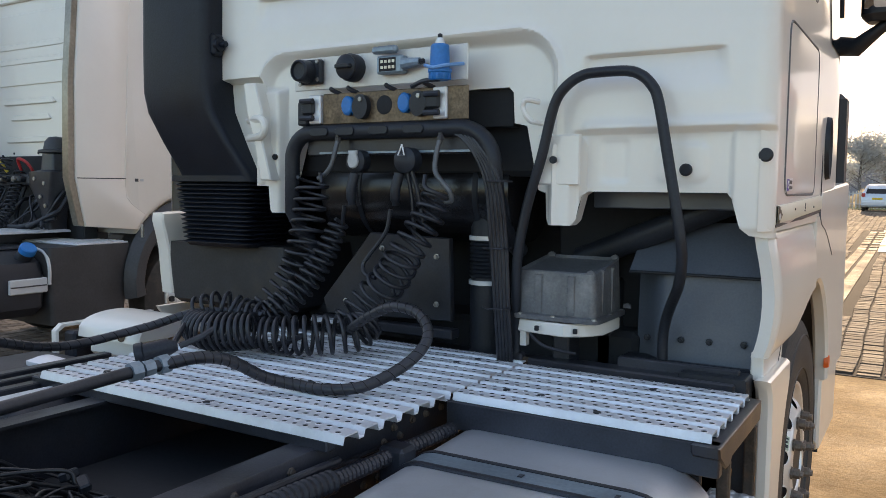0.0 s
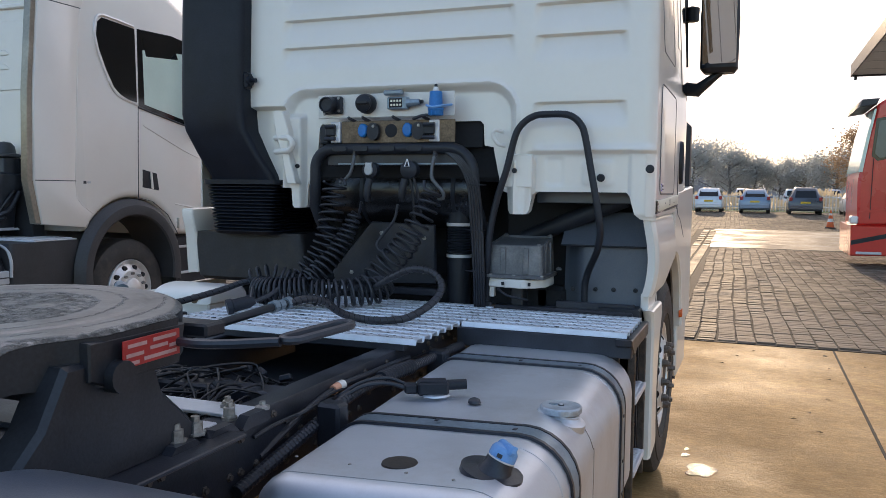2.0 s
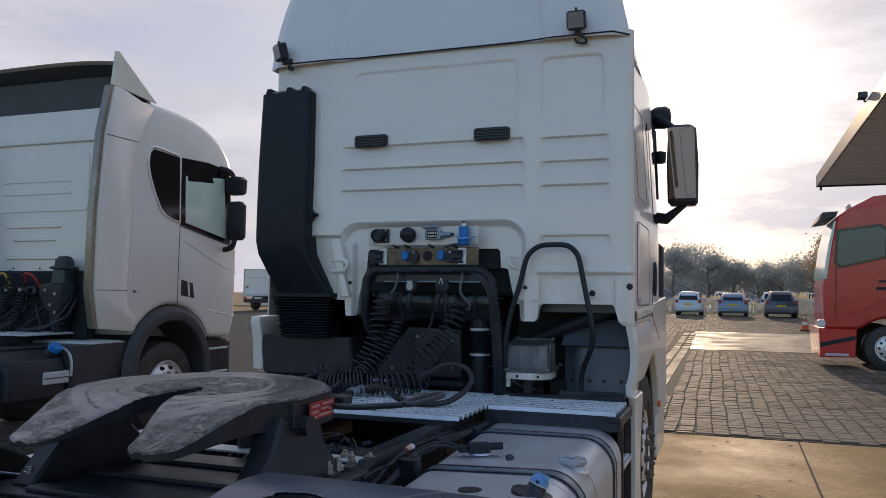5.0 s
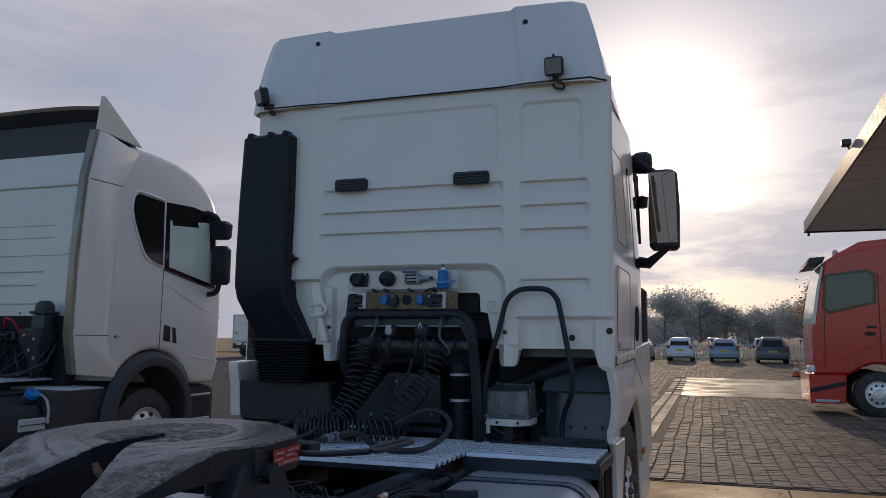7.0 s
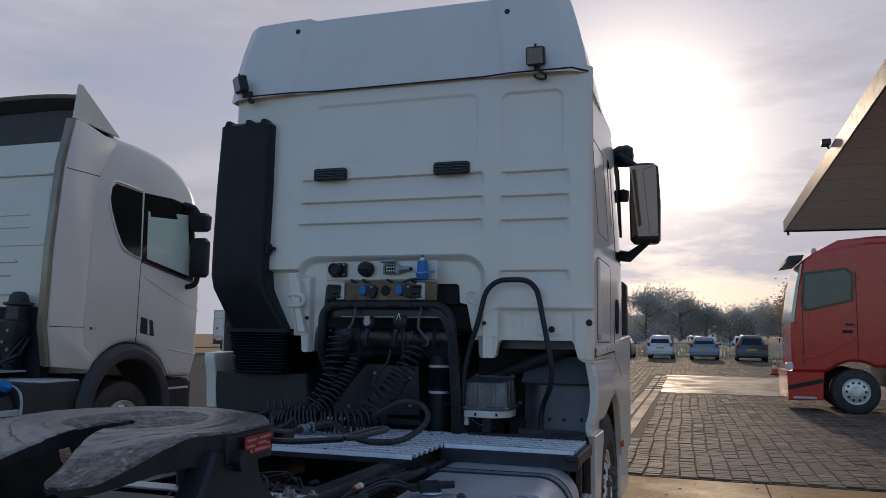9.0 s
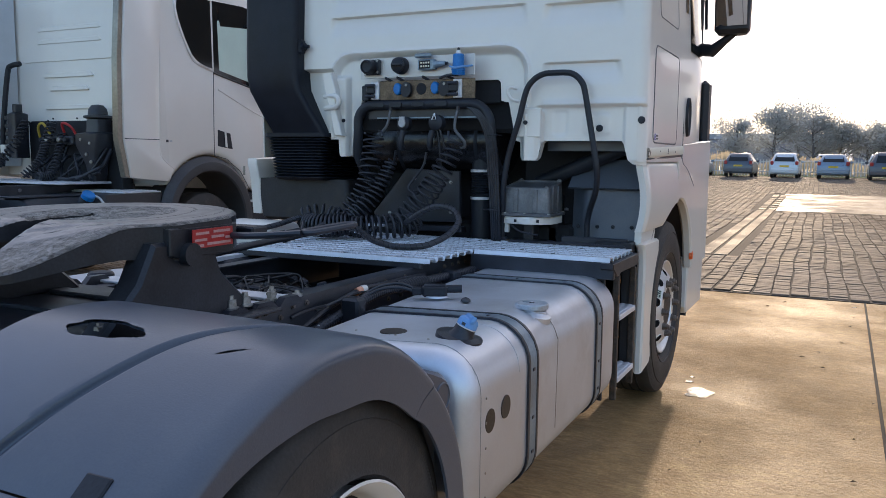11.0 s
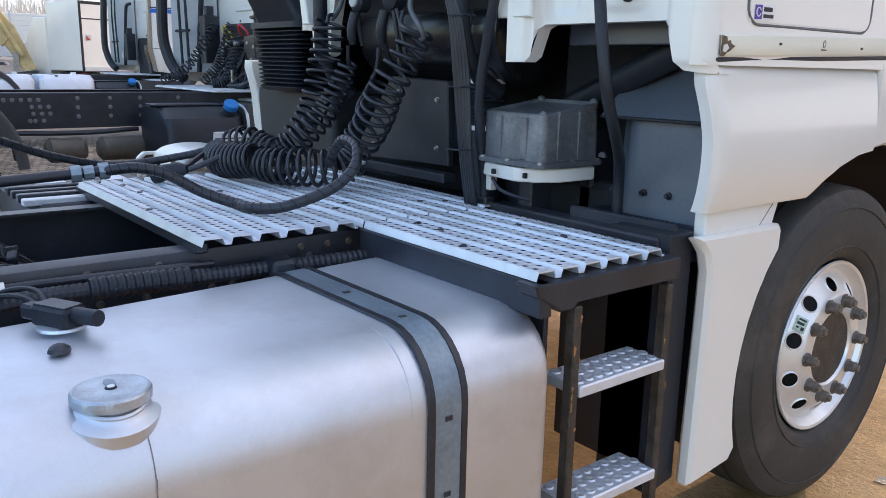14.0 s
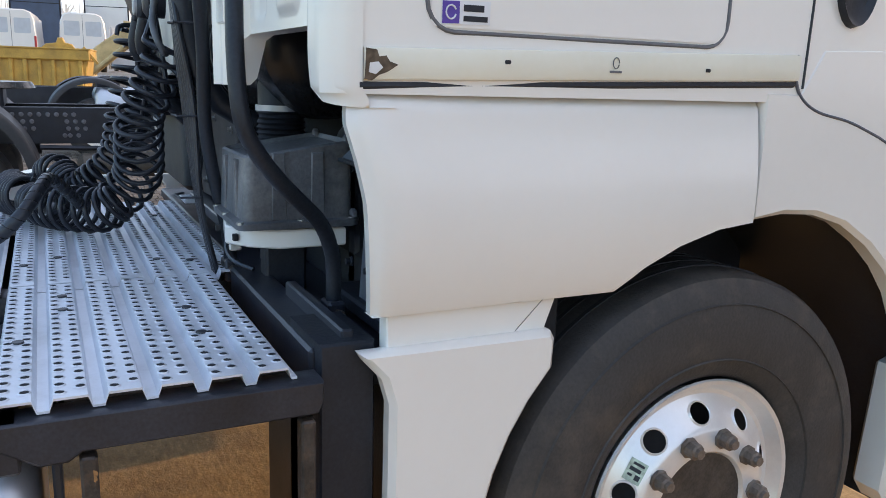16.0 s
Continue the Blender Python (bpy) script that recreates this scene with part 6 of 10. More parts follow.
coil("coiled_cable", [(-0.33, -0.40, 1.112), (-0.25, -0.37, 1.112), (-0.16, -0.31, 1.114), (-0.07, -0.22, 1.12), (-0.05, -0.17, 1.15)], 13, [0.056, 0.062, 0.064, 0.062, 0.05], 0.0075, "coil lying on the walkway plate", 0.2)
coil("coiled_cable", [(-0.70, -0.36, 1.16), (-0.60, -0.33, 1.18), (-0.52, -0.30, 1.15), (-0.42, -0.28, 1.14)], 8, [0.045, 0.05, 0.055, 0.05], 0.0072, "", 0.9)
# leads from sockets to coils
for pts in ([(-0.345, -0.085, 1.665), (-0.30, -0.13, 1.655), (-0.29, -0.14, 1.63)],
            [(-0.225, -0.09, 1.55), (-0.235, -0.085, 1.51), (-0.25, -0.07, 1.48)],
            [(-0.02, -0.09, 1.54), (-0.04, -0.09, 1.46), (-0.10, -0.10, 1.38), (-0.125, -0.11, 1.34), (-0.10, -0.13, 1.31), (-0.05, -0.14, 1.30)],
            [(0.12, -0.085, 1.66), (0.13, -0.10, 1.62), (0.18, -0.11, 1.60), (0.205, -0.08, 1.585)],
            [(0.03, -0.07, 1.70), (0.05, -0.06, 1.58), (0.055, -0.05, 1.45)],
            [(0.045, -0.07, 1.70), (0.075, -0.06, 1.60), (0.09, -0.05, 1.5)],
            [(-0.19, -0.07, 1.68), (-0.195, -0.06, 1.60), (-0.19, -0.05, 1.55)]):
    part("lead", Geo().tube(smooth_path(pts, 8), 0.0075, 8), HOSE, tractor)


def wrapped(name, pts, r, label, step=0.03):
    """A hose with spiral wrap: the tube swells and pinches along its length."""
    base = smooth_path(pts, 24)
    g = Geo().tube(base, r, 12)
    h = part(name, g, HOSE, tractor, label, smooth=80)
    wrap = Geo().tube(coil_path(pts, sum((base[i + 1] - base[i]).length for i in range(len(base) - 1)) / step, r * 0.985, 14), r * 0.09, 6)
    part("spiral_wrap", wrap, GLOSS, h, smooth=80)
    return h


wrapped("spiral_hose", [(-0.060, -1.040, 1.160), (-0.015, -0.96, 1.170), (0.012, -0.88, 1.150), (0.038, -0.78, 1.090), (0.10, -0.705, 1.058), (0.19, -0.69, 1.056), (0.275, -0.625, 1.065), (0.335, -0.50, 1.115), (0.352, -0.425, 1.180), (0.29, -0.38, 1.236), (0.18, -0.357, 1.246), (0.06, -0.32, 1.20), (-0.05, -0.28, 1.14)], 0.0165, "spiral-wrapped black hose looping over the walkway")
wrapped("spiral_hose", [(-0.60, -1.36, 1.225), (-0.72, -1.24, 1.215), (-0.82, -1.02, 1.13), (-0.87, -0.78, 1.075), (-0.80, -0.52, 1.105), (-0.70, -0.38, 1.15), (-0.55, -0.31, 1.16), (-0.42, -0.29, 1.16)], 0.0155, "spiral-wrapped black hose")
g = Geo().tube(smooth_path([(-0.09, -1.86, 1.115), (-0.087, -1.60, 1.13), (-0.082, -1.30, 1.145), (-0.076, -1.09, 1.156), (-0.060, -1.040, 1.160)], 6), 0.0155, 12)
pipe = part("hose_pipe", g, HOSE, tractor, "stiff black brake pipe")
g = Geo()
for s, r in ((0.0, 0.025), (0.45, 0.021), (1.0, 0.025)):
    a = Vector((-0.080, -1.125, 1.153)).lerp(Vector((-0.066, -1.050, 1.159)), s)
    g.tube([a, a + Vector((0.003, 0.028, 0.002))], r, 8)
part("coupling_nut", g, STRAP, pipe, smooth=20)
g = Geo().tube(smooth_path([(-0.19, -1.89, 1.12), (-0.32, -1.68, 1.15), (-0.50, -1.45, 1.21), (-0.60, -1.36, 1.225)], 6), 0.014, 12)
pipe = part("hose_pipe", g, HOSE, tractor, "stiff black brake pipe")
g = Geo().tube([(-0.57, -1.385, 1.222), (-0.61, -1.35, 1.227)], 0.026, 8).tube([(-0.62, -1.34, 1.227), (-0.65, -1.31, 1.226)], 0.023, 8)
part("coupling_nut", g, STRAP, pipe, smooth=20)
for x, y, z in ((-0.19, -1.89, 1.005), (-0.09, -1.86, 1.003)):
    g = Geo().lathe([(0, 0.035), (0.05, 0.035), (0.055, 0.042), (0.125, 0.042), (0.13, 0.035), (0.132, 0)], (x, y, z), "z", 18)
    part("valve_body", g, BLACK, tractor, "black valve body")
# second lines on the walkway
for pts, r in (([(-0.50, -0.615, 1.088), (-0.46, -0.56, 1.115), (-0.45, -0.49, 1.145), (-0.50, -0.42, 1.16)], 0.011), ([(-0.52, -0.63, 1.084), (-0.56, -0.56, 1.12), (-0.60, -0.48, 1.15), (-0.58, -0.40, 1.165)], 0.010), ([(-0.44, -0.33, 1.07), (-0.36, -0.36, 1.062), (-0.28, -0.35, 1.08), (-0.22, -0.31, 1.11)], 0.010)):
    part("lead", Geo().tube(smooth_path(pts, 8), r, 8), HOSE, tractor)
g = Geo().tube([(-0.592, -0.715, 1.066), (-0.575, -0.698, 1.071), (-0.573, -0.696, 1.071), (-0.525, -0.642, 1.086), (-0.505, -0.62, 1.090)], [0.036, 0.036, 0.031, 0.029, 0.016], 16)
part("trailer_plug", g, BLACK, tractor, "black trailer plug on its lead")
g = Geo().box(-0.54, -0.46, -0.38, -0.32, 1.040, 1.085, 0.012).tube([(-0.49, -0.35, 1.07), (-0.43, -0.33, 1.07)], 0.013, 8)
g.tube([(-0.53, -0.36, 1.085), (-0.51, -0.32, 1.112), (-0.48, -0.34, 1.10)], 0.010, 8).box(-0.565, -0.535, -0.365, -0.335, 1.045, 1.07, 0.006)
part("coupling_head", g, mat("dull_zinc", (0.30, 0.30, 0.31), 0.45, 0.6, 0.2, 20, 100, 0.1), tractor, "dull metal coupling head")

# vertical hose with clamps
g = Geo().lathe([(0.98, 0.065), (1.22, 0.065)] + [q for k in range(10) for q in ((1.285 + 0.0145 * k, 0.062), (1.292 + 0.0145 * k, 0.070))] + [(1.44, 0.064), (1.52, 0.064)], (0.19, 0.245, 0.0), "z", 28)
vh = part("charge_air_hose", g, BLACK, tractor, "black ribbed charge air hose", smooth=25)
for z in (1.267, 1.433):
    part("hose_clamp", Geo().lathe([(-0.008, 0.068), (-0.008, 0.071), (0.008, 0.071), (0.008, 0.068)], (0.19, 0.245, z), "z", 28), SILVER, vh, "bright steel clamp")
g = Geo().tube(smooth_path([(0.19, 0.245, 1.5), (0.18, 0.29, 1.56), (0.15, 0.36, 1.60)], 6), 0.066, 18)
part("charge_air_elbow", g, BLACK, vh)

# control box on its white bracket
def box_top(x, y):
    """A lid that rises to the back, with a shallow valley across it."""
    u, v = (x - 0.42) / 0.28, (y - 0.03) / 0.25
    return 1.343 + 0.036 * v - 0.014 * math.exp(-((u - 0.45) / 0.14) ** 2) * min(1, max(0, 3 * v))


sec = [(1.185, 0.412, 0.712, 0.008, 0.292), (1.200, 0.410, 0.714, 0.006, 0.294), (1.204, 0.424, 0.700, 0.022, 0.280), (1.27, 0.421, 0.697, 0.026, 0.280), (1.345, 0.417, 0.692, 0.030, 0.280)]
g = Geo()
rings = []
for z, x0, x1, y0, y1 in sec:
    rings.append([(x, y, z) for x, y in rrect(x0, x1, y0, y1, 0.022, 4)])
rings[-1] = [(x, y, box_top(x, y)) for x, y, z in rings[-1]]
for inset, dz in ((0.006, 0.004), (0.012, -0.006), (0.07, -0.012)):
    rings.append([(x, y, box_top(x, y) + dz) for x, y in rrect(0.417 + inset, 0.692 - inset, 0.030 + inset, 0.280 - inset, 0.02, 4)])
k = len(rings[0])
fs = [(j * k + i, j * k + (i + 1) % k, (j + 1) * k + (i + 1) % k, (j + 1) * k + i) for j in range(len(rings) - 1) for i in range(k)]
fs += [tuple(range(k)), tuple(range((len(rings) - 1) * k, len(rings) * k))]
g.add([p for q in rings for p in q], fs)
fb = part("control_box", g, FUSEBX, tractor, "scuffed translucent grey plastic control box", smooth=30)
for x0, w in ((0.485, 0.030), (0.60, 0.030)):
    part("box_rib", Geo().prism([(x0, 1.205), (x0 + w, 1.205), (x0 + w * 0.9, 1.335), (x0 + w * 0.1, 1.335)], "y", 0.0195, 0.034, 0.003), FUSEBX, fb)
for y0, w in ((0.085, 0.035), (0.175, 0.035)):
    part("box_rib", Geo().prism([(y0, 1.205), (y0 + w, 1.205), (y0 + w * 0.9, 1.355), (y0 + w * 0.1, 1.355)], "x", 0.688, 0.7015, 0.003), FUSEBX, fb)
for x, y in ((0.44, 0.012), (0.56, 0.010), (0.700, 0.014), (0.703, 0.15), (0.70, 0.272)):
    part("box_screw", Geo().lathe([(0, 0.009), (0.006, 0.008), (0.007, 0)], (x, y, 1.198), "z", 8), STEEL, fb)
for x, y, z in ((0.722, 0.27, 1.21), (0.675, 0.045, 1.340), (0.675, 0.268, 1.375), (0.44, 0.268, 1.375)):
    g = Geo().prism([(-0.014, 0), (0.014, 0), (0.012, 0.012), (0, 0.018), (-0.012, 0.012)], "y", -0.006, 0.006, 0.002)
    part("lug", g, FUSEBX, fb, at=Matrix.Translation((x, y, z)))
g = Geo().prism([(0.425, 0.03), (0.60, 0.0), (0.66, 0.04), (0.70, 0.10), (0.70, 0.26), (0.425, 0.26)], "z", 1.137, 1.180, 0.004)
br = part("bracket", g, WHITE, fb, "white steel bracket")
part("bracket_tab", Geo().box(0.425, 0.45, 0.04, 0.07, 1.085, 1.14, 0.003), WHITE, br)
# slots are dark blocks for the shade in them
for x, y in ((0.50, 0.008), (0.63, 0.022)):
    part("bracket_slot_shade", Geo().box(x, x + 0.012, y - 0.012, y, 1.15, 1.166, 0.001), DARK, br)
g = Geo().tube(smooth_path([(0.47, 0.03, 1.13), (0.52, 0.02, 1.10), (0.58, 0.03, 1.085), (0.62, 0.06, 1.075)], 6), 0.006, 6)
part("cable", g, HOSE, fb)
part("stay", Geo().box(0.52, 0.58, 0.1, 0.2, 1.0, 1.14, 0.006), CHASSIS, fb)

# grab hoop
hp = [(0.408, 0.05, 1.03), (0.410, 0.045, 1.12), (0.424, 0.01, 1.275), (0.441, -0.01, 1.41), (0.475, -0.015, 1.57), (0.527, -0.03, 1.717), (0.561, -0.035, 1.85), (0.584, -0.035, 1.908), (0.622, -0.035, 1.947), (0.665, -0.035, 1.968), (0.71, -0.035, 1.973), (0.80, -0.035, 1.972), (0.845, -0.035, 1.958), (0.880, -0.035, 1.925), (0.902, -0.035, 1.875)]
hp += [(0.935, -0.038, 1.712), (0.966, -0.045, 1.56), (0.983, -0.040, 1.45), (0.978, -0.015, 1.39), (0.955, 0.04, 1.322), (0.905, 0.13, 1.235), (0.882, 0.163, 1.17), (0.877, 0.170, 1.12), (0.878, 0.170, 1.05)]
hoop = part("grab_hoop", Geo().tube(smooth_path(hp, 5), 0.0165, 14), BLACK, tractor, "black tubular grab hoop", smooth=60)
for x, y in ((0.408, 0.05), (0.878, 0.17)):
    part("hoop_foot", Geo().box(x - 0.03, x + 0.03, y - 0.02, y + 0.02, 1.0, 1.06, 0.006), CHASSIS, hoop)
    part("foot_bolt", Geo().tube([(x + 0.03, y, 1.035), (x + 0.05, y, 1.035)], 0.012, 6), RUST, hoop, smooth=20)

# wheel arch liner behind the cab
g = Geo().grid(lambda x, s: (x, 0.235 + 0.02 * s + 0.10 * sstep(0.86, 0.74, x), 1.045 + 0.295 * s), span(0.74, 1.165, 18), span(0, 1, 6))
ln = part("wheel_arch_liner", g, GREYLN, tractor, "dusty grey wheel arch liner", smooth=60)
for x, z in ((0.805, 1.123), (0.918, 1.126), (1.008, 1.128), (1.115, 1.130)):
    part("liner_bolt", Geo().lathe([(0, 0.012), (0.004, 0.011), (0.005, 0.007), (0.014, 0.007), (0.015, 0)], (x, 0.237, z), "y", 8, -1), BLACK, ln)
g = Geo().grid(lambda x, s: (x, 0.232 + 0.12 * s, 1.345 + 0.005 * s + (0.10 + 0.06 * sstep(0.80, 1.0, x)) * s), span(0.74, 1.165, 8), span(0, 1, 5))
part("liner_upper_panel", g, GREYLN, ln, smooth=60)
part("liner_rail", Geo().box(0.74, 1.165, 0.225, 0.25, 1.338, 1.348, 0.003), BLACK, ln)
part("liner_foot", Geo().box(0.72, 1.16, 0.215, 0.30, 1.02, 1.055, 0.006), BLACK, ln)
g = Geo().tube([(0.52, 0.34, 1.36), (1.05, 0.30, 1.58)], 0.045, 12)
part("cab_tilt_strut", g, BLACK, tractor)
# dark sheet for the shade behind the liner
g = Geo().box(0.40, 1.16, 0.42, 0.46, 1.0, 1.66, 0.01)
part("bay_shade_sheet", g, DARK, tractor)

# things on the left of the frame
g = loft([(0.40, -1.32, -0.62, -2.15, -1.15), (0.44, -1.34, -0.60, -2.17, -1.13), (0.86, -1.34, -0.60, -2.17, -1.13), (0.90, -1.30, -0.64, -2.13, -1.17)], 6, 0.08)
lt = part("left_tank", g, TANK, tractor, "aluminium tank on the far side")
part("tank_cap", Geo().lathe([(0, 0.06), (0.05, 0.06), (0.06, 0.05), (0.06, 0)], (-0.95, -1.62, 0.90), "z", 24), BLACK, lt)
g = loft([(0.45, -1.36, -0.60, -1.12, -0.56), (0.95, -1.36, -0.60, -1.12, -0.56), (0.975, -1.33, -0.63, -1.09, -0.59)], 4, 0.04)
bb = part("battery_box", g, BLACK, tractor, "black battery box")
for xa, xb, z in ((-1.00, -0.955, 1.0), (-0.90, -0.865, 0.998), (-0.80, -0.755, 1.0), (-0.71, -0.665, 0.995)):
    part("box_rail", Geo().box(xa, xb, -1.15, -0.54, 0.97, z, 0.004), CHASSIS if xa < -0.75 else GALV, bb)
for x, y in ((-1.13, -0.96), (-1.08, -0.72)):
    part("rail_pad", loft([(0.97, x - 0.05, x + 0.05, y - 0.05, y + 0.05), (0.99, x - 0.05, x + 0.05, y - 0.05, y + 0.05), (1.005, x - 0.02, x + 0.02, y - 0.02, y + 0.02)], 2, 0.01), GALV, bb)
# white air tank with a rounded top and a dark stand beside the walkway
g = Geo().prism([(-0.52, 1.035)] + [(-0.36 - 0.16 * math.cos(radians(q)), 1.035 + 0.085 * math.sin(radians(q)) ** 0.6) for q in range(15, 166, 10)] + [(-0.20, 1.035)], "x", -1.20, -0.84, 0.012)
rc = part("reservoir_cover", g, WHITE, tractor, "white rounded reservoir cover", smooth=40)
part("cover_base", Geo().box(-1.15, -0.86, -0.50, -0.18, 0.97, 1.04, 0.01), WHITE, rc)
part("round_label", Geo().lathe([(0, 0.024), (0.002, 0.023), (0.002, 0)], (-0.93, -0.521, 1.062), "y", 18, -1), RUST, rc)
g = Geo().prism([(-0.56, 0.96), (-0.56, 1.05), (-0.53, 1.075), (-0.10, 1.075), (-0.10, 1.06), (-0.52, 1.06), (-0.545, 1.045), (-0.545, 0.96)], "x", -1.30, -1.27, 0.003)
part("white_stand_edge", g, WHITE, tractor)
part("stand_box", Geo().box(-1.27, -1.20, -0.53, -0.10, 0.93, 1.05, 0.01), BLACK, tractor)
g = Geo().box(-0.62, -0.48, -1.62, -1.45, 0.90, 1.00, 0.01)
part("junction_box", g, BLACK, tractor)

# loom between the rails
LOOM = mat("dark_loom_sheath", (0.010, 0.011, 0.014), 0.36, 0, 0.3, 12, 120, 0.1, 0.1)
random.seed(11)
for k in range(64):
    y0, y1 = random.uniform(-2.0, -1.65), random.uniform(-1.45, -1.15)
    x = random.uniform(-0.34, 0.26)
    zb = random.uniform(0.885, 0.955)
    pts, n = [], random.choice((5, 6, 7))
    for i in range(n):
        q = i / (n - 1)
        pts.append((x + random.gauss(0, 0.045) + 0.10 * math.sin(2.2 * q + k), y0 + (y1 - y0) * q + random.gauss(0, 0.02), zb + random.uniform(-0.03, 0.04) * (0.3 + math.sin(math.pi * q)) - 0.09 * (2 * q - 1) ** 4))
    part("loom_cable", Geo().tube(smooth_path(pts, 7), random.choice((0.003, 0.0035, 0.004, 0.005, 0.007)), 7), LOOM, tractor, smooth=80)
for k in range(9):
    x, y = random.uniform(-0.25, 0.2), random.uniform(-1.75, -1.2)
    part("loom_plug", Geo().box(-0.022, 0.022, -0.014, 0.014, -0.011, 0.011, 0.004), BLACK, tractor, at=Matrix.Translation((x, y, random.uniform(0.94, 0.97))) @ Euler((random.uniform(-.4, .4), random.uniform(-.4, .4), random.uniform(0, 3))).to_matrix().to_4x4())
# sheet added for the deep shade between the rails
g = Geo().box(CX - 0.35, CX + 0.35, -2.1, 0.2, 0.80, 0.82, 0.004)
part("rail_void_shade", g, DARK, tractor)
# ribbed conduit on the right rail
base = smooth_path([(0.385, -2.0, 0.80), (0.41, -1.7, 0.875), (0.425, -1.4, 0.935), (0.440, -1.1, 0.938), (0.450, -0.8, 0.935), (0.46, -0.45, 0.93)], 40)
con = part("ribbed_conduit", Geo().tube(base, [0.019 + 0.0025 * (i % 2) for i in range(len(base))], 12), HOSE, tractor, "ribbed black cable conduit", smooth=25)
base = smooth_path([(0.437, -1.225, 0.944), (0.440, -1.10, 0.942), (0.447, -0.98, 0.938)], 24)
part("conduit_sleeve", Geo().tube(base, [0.026 + 0.003 * (i // 2 % 2) for i in range(len(base))], 14), BLACK, con, smooth=25)
g = Geo().tube(smooth_path([(0.36, -1.86, 0.85), (0.372, -1.62, 0.925), (0.375, -1.42, 0.955), (0.40, -1.22, 0.962), (0.40, -0.9, 0.955)], 8), 0.011, 10)
c2 = part("connector_lead", g, HOSE, tractor)
part("orange_band", Geo().tube([(0.374, -1.46, 0.951), (0.374, -1.425, 0.9545)], 0.0165, 12), mat("salmon_tape", (0.75, 0.36, 0.22), 0.5), c2)
part("white_band", Geo().tube([(0.3745, -1.424, 0.955), (0.377, -1.395, 0.9565)], 0.0175, 12), WHITE, c2)
for k in range(7):
    y0 = -1.9 + 0.16 * k
    g = Geo().tube(smooth_path([(0.37, y0, 0.92), (0.385 + 0.02 * (k % 2), y0 + 0.1, 0.935 + 0.008 * (k % 3)), (0.39, y0 + 0.3, 0.93)], 6), 0.006, 6)
    part("rail_cable", g, HOSE, tractor)

# ---- upper cab ----
g = Geo()


def roof_pt(s, z):
    """s runs across the back, z up the fairing."""
    t = (z - 3.27) / 0.55
    half = 1.265 - 0.085 * t - 0.055 * t * t
    x = CX + s * (half + 0.05 * t * max(0.0, -s) ** 3)
    y = 0.02 + 0.04 * t + 0.04 * t * t + 0.10 * max(0.0, abs(s) - 0.93) / 0.07 * 0.6
    y -= 0.035 * sstep(0.56, 0.60, abs(s)) * (1 - 0.3 * t)
    zz = z - 0.02 * abs(s) ** 4 + 0.012 * sstep(0.56, 0.60, abs(s)) * t
    return (x, y, zz)


ss = sorted(set(span(-1, 1, 60) + [0.565, 0.58, 0.595, -0.565, -0.58, -0.595, 0.94, 0.97, -0.94, -0.97]))
g.grid(roof_pt, ss, span(3.27, 3.82, 14))
roof = part("roof_fairing", g, ROOFW, tractor, "white high roof fairing", smooth=50)
g = Geo()
g.grid(lambda s, t: (lambda p: (p[0] * (1 - 0.12 * t) + CX * 0.12 * t, p[1] + 1.9 * t, p[2] - 0.16 * t * t + 0.06 * math.sin(t * 3.1)))(roof_pt(s, 3.82)), ss, span(0, 1, 10))
part("roof_top", g, ROOFW, roof, smooth=50)
for sg_ in (1, -1):
    g = Geo()
    g.grid(lambda t, z: (lambda p: (p[0] - sg_ * (0.015 + 0.10 * t * t), p[1] + 2.1 * t, p[2] - 0.16 * t * t * (z - 3.27) / 0.55))(roof_pt(sg_, z)), span(0, 1, 10), span(3.27, 3.82, 10))
    part("roof_side", g, ROOFW, roof, smooth=50)
g = Geo().tube([(CAB_L + 0.02, 0.035, 3.285)] + [(x, 0.012 if abs(x - CX) < 0.7 else -0.015, 3.275) for x in span(-1.2, 1.1, 12)] + [(CAB_R - 0.02, 0.035, 3.26)], 0.0055, 8)
part("roof_seal", g, BLACK, roof)
for x, z in ((-0.83, 3.735), (0.678, 3.705)):
    part("roof_plug", Geo().lathe([(0, 0.0), (0.0, 0.018), (-0.02, 0.02)], (x, 0.045 if x > 0 else 0.05, z), "y", 16, -1), BLACK, roof)
for x in (-0.53, 0.325):
    g = Geo().prism(rrect(x - 0.12, x + 0.12, 2.655, 2.738, 0.02, 4), "y", 0.012, 0.04, 0.004)
    v = part("cab_vent", g, BLACK, cab, "black louvred vent")
    for k in range(4):
        part("louvre", Geo().box(x - 0.112, x + 0.112, 0.006, 0.014, 2.665 + 0.018 * k, 2.675 + 0.018 * k, 0.002), GLOSS, v)
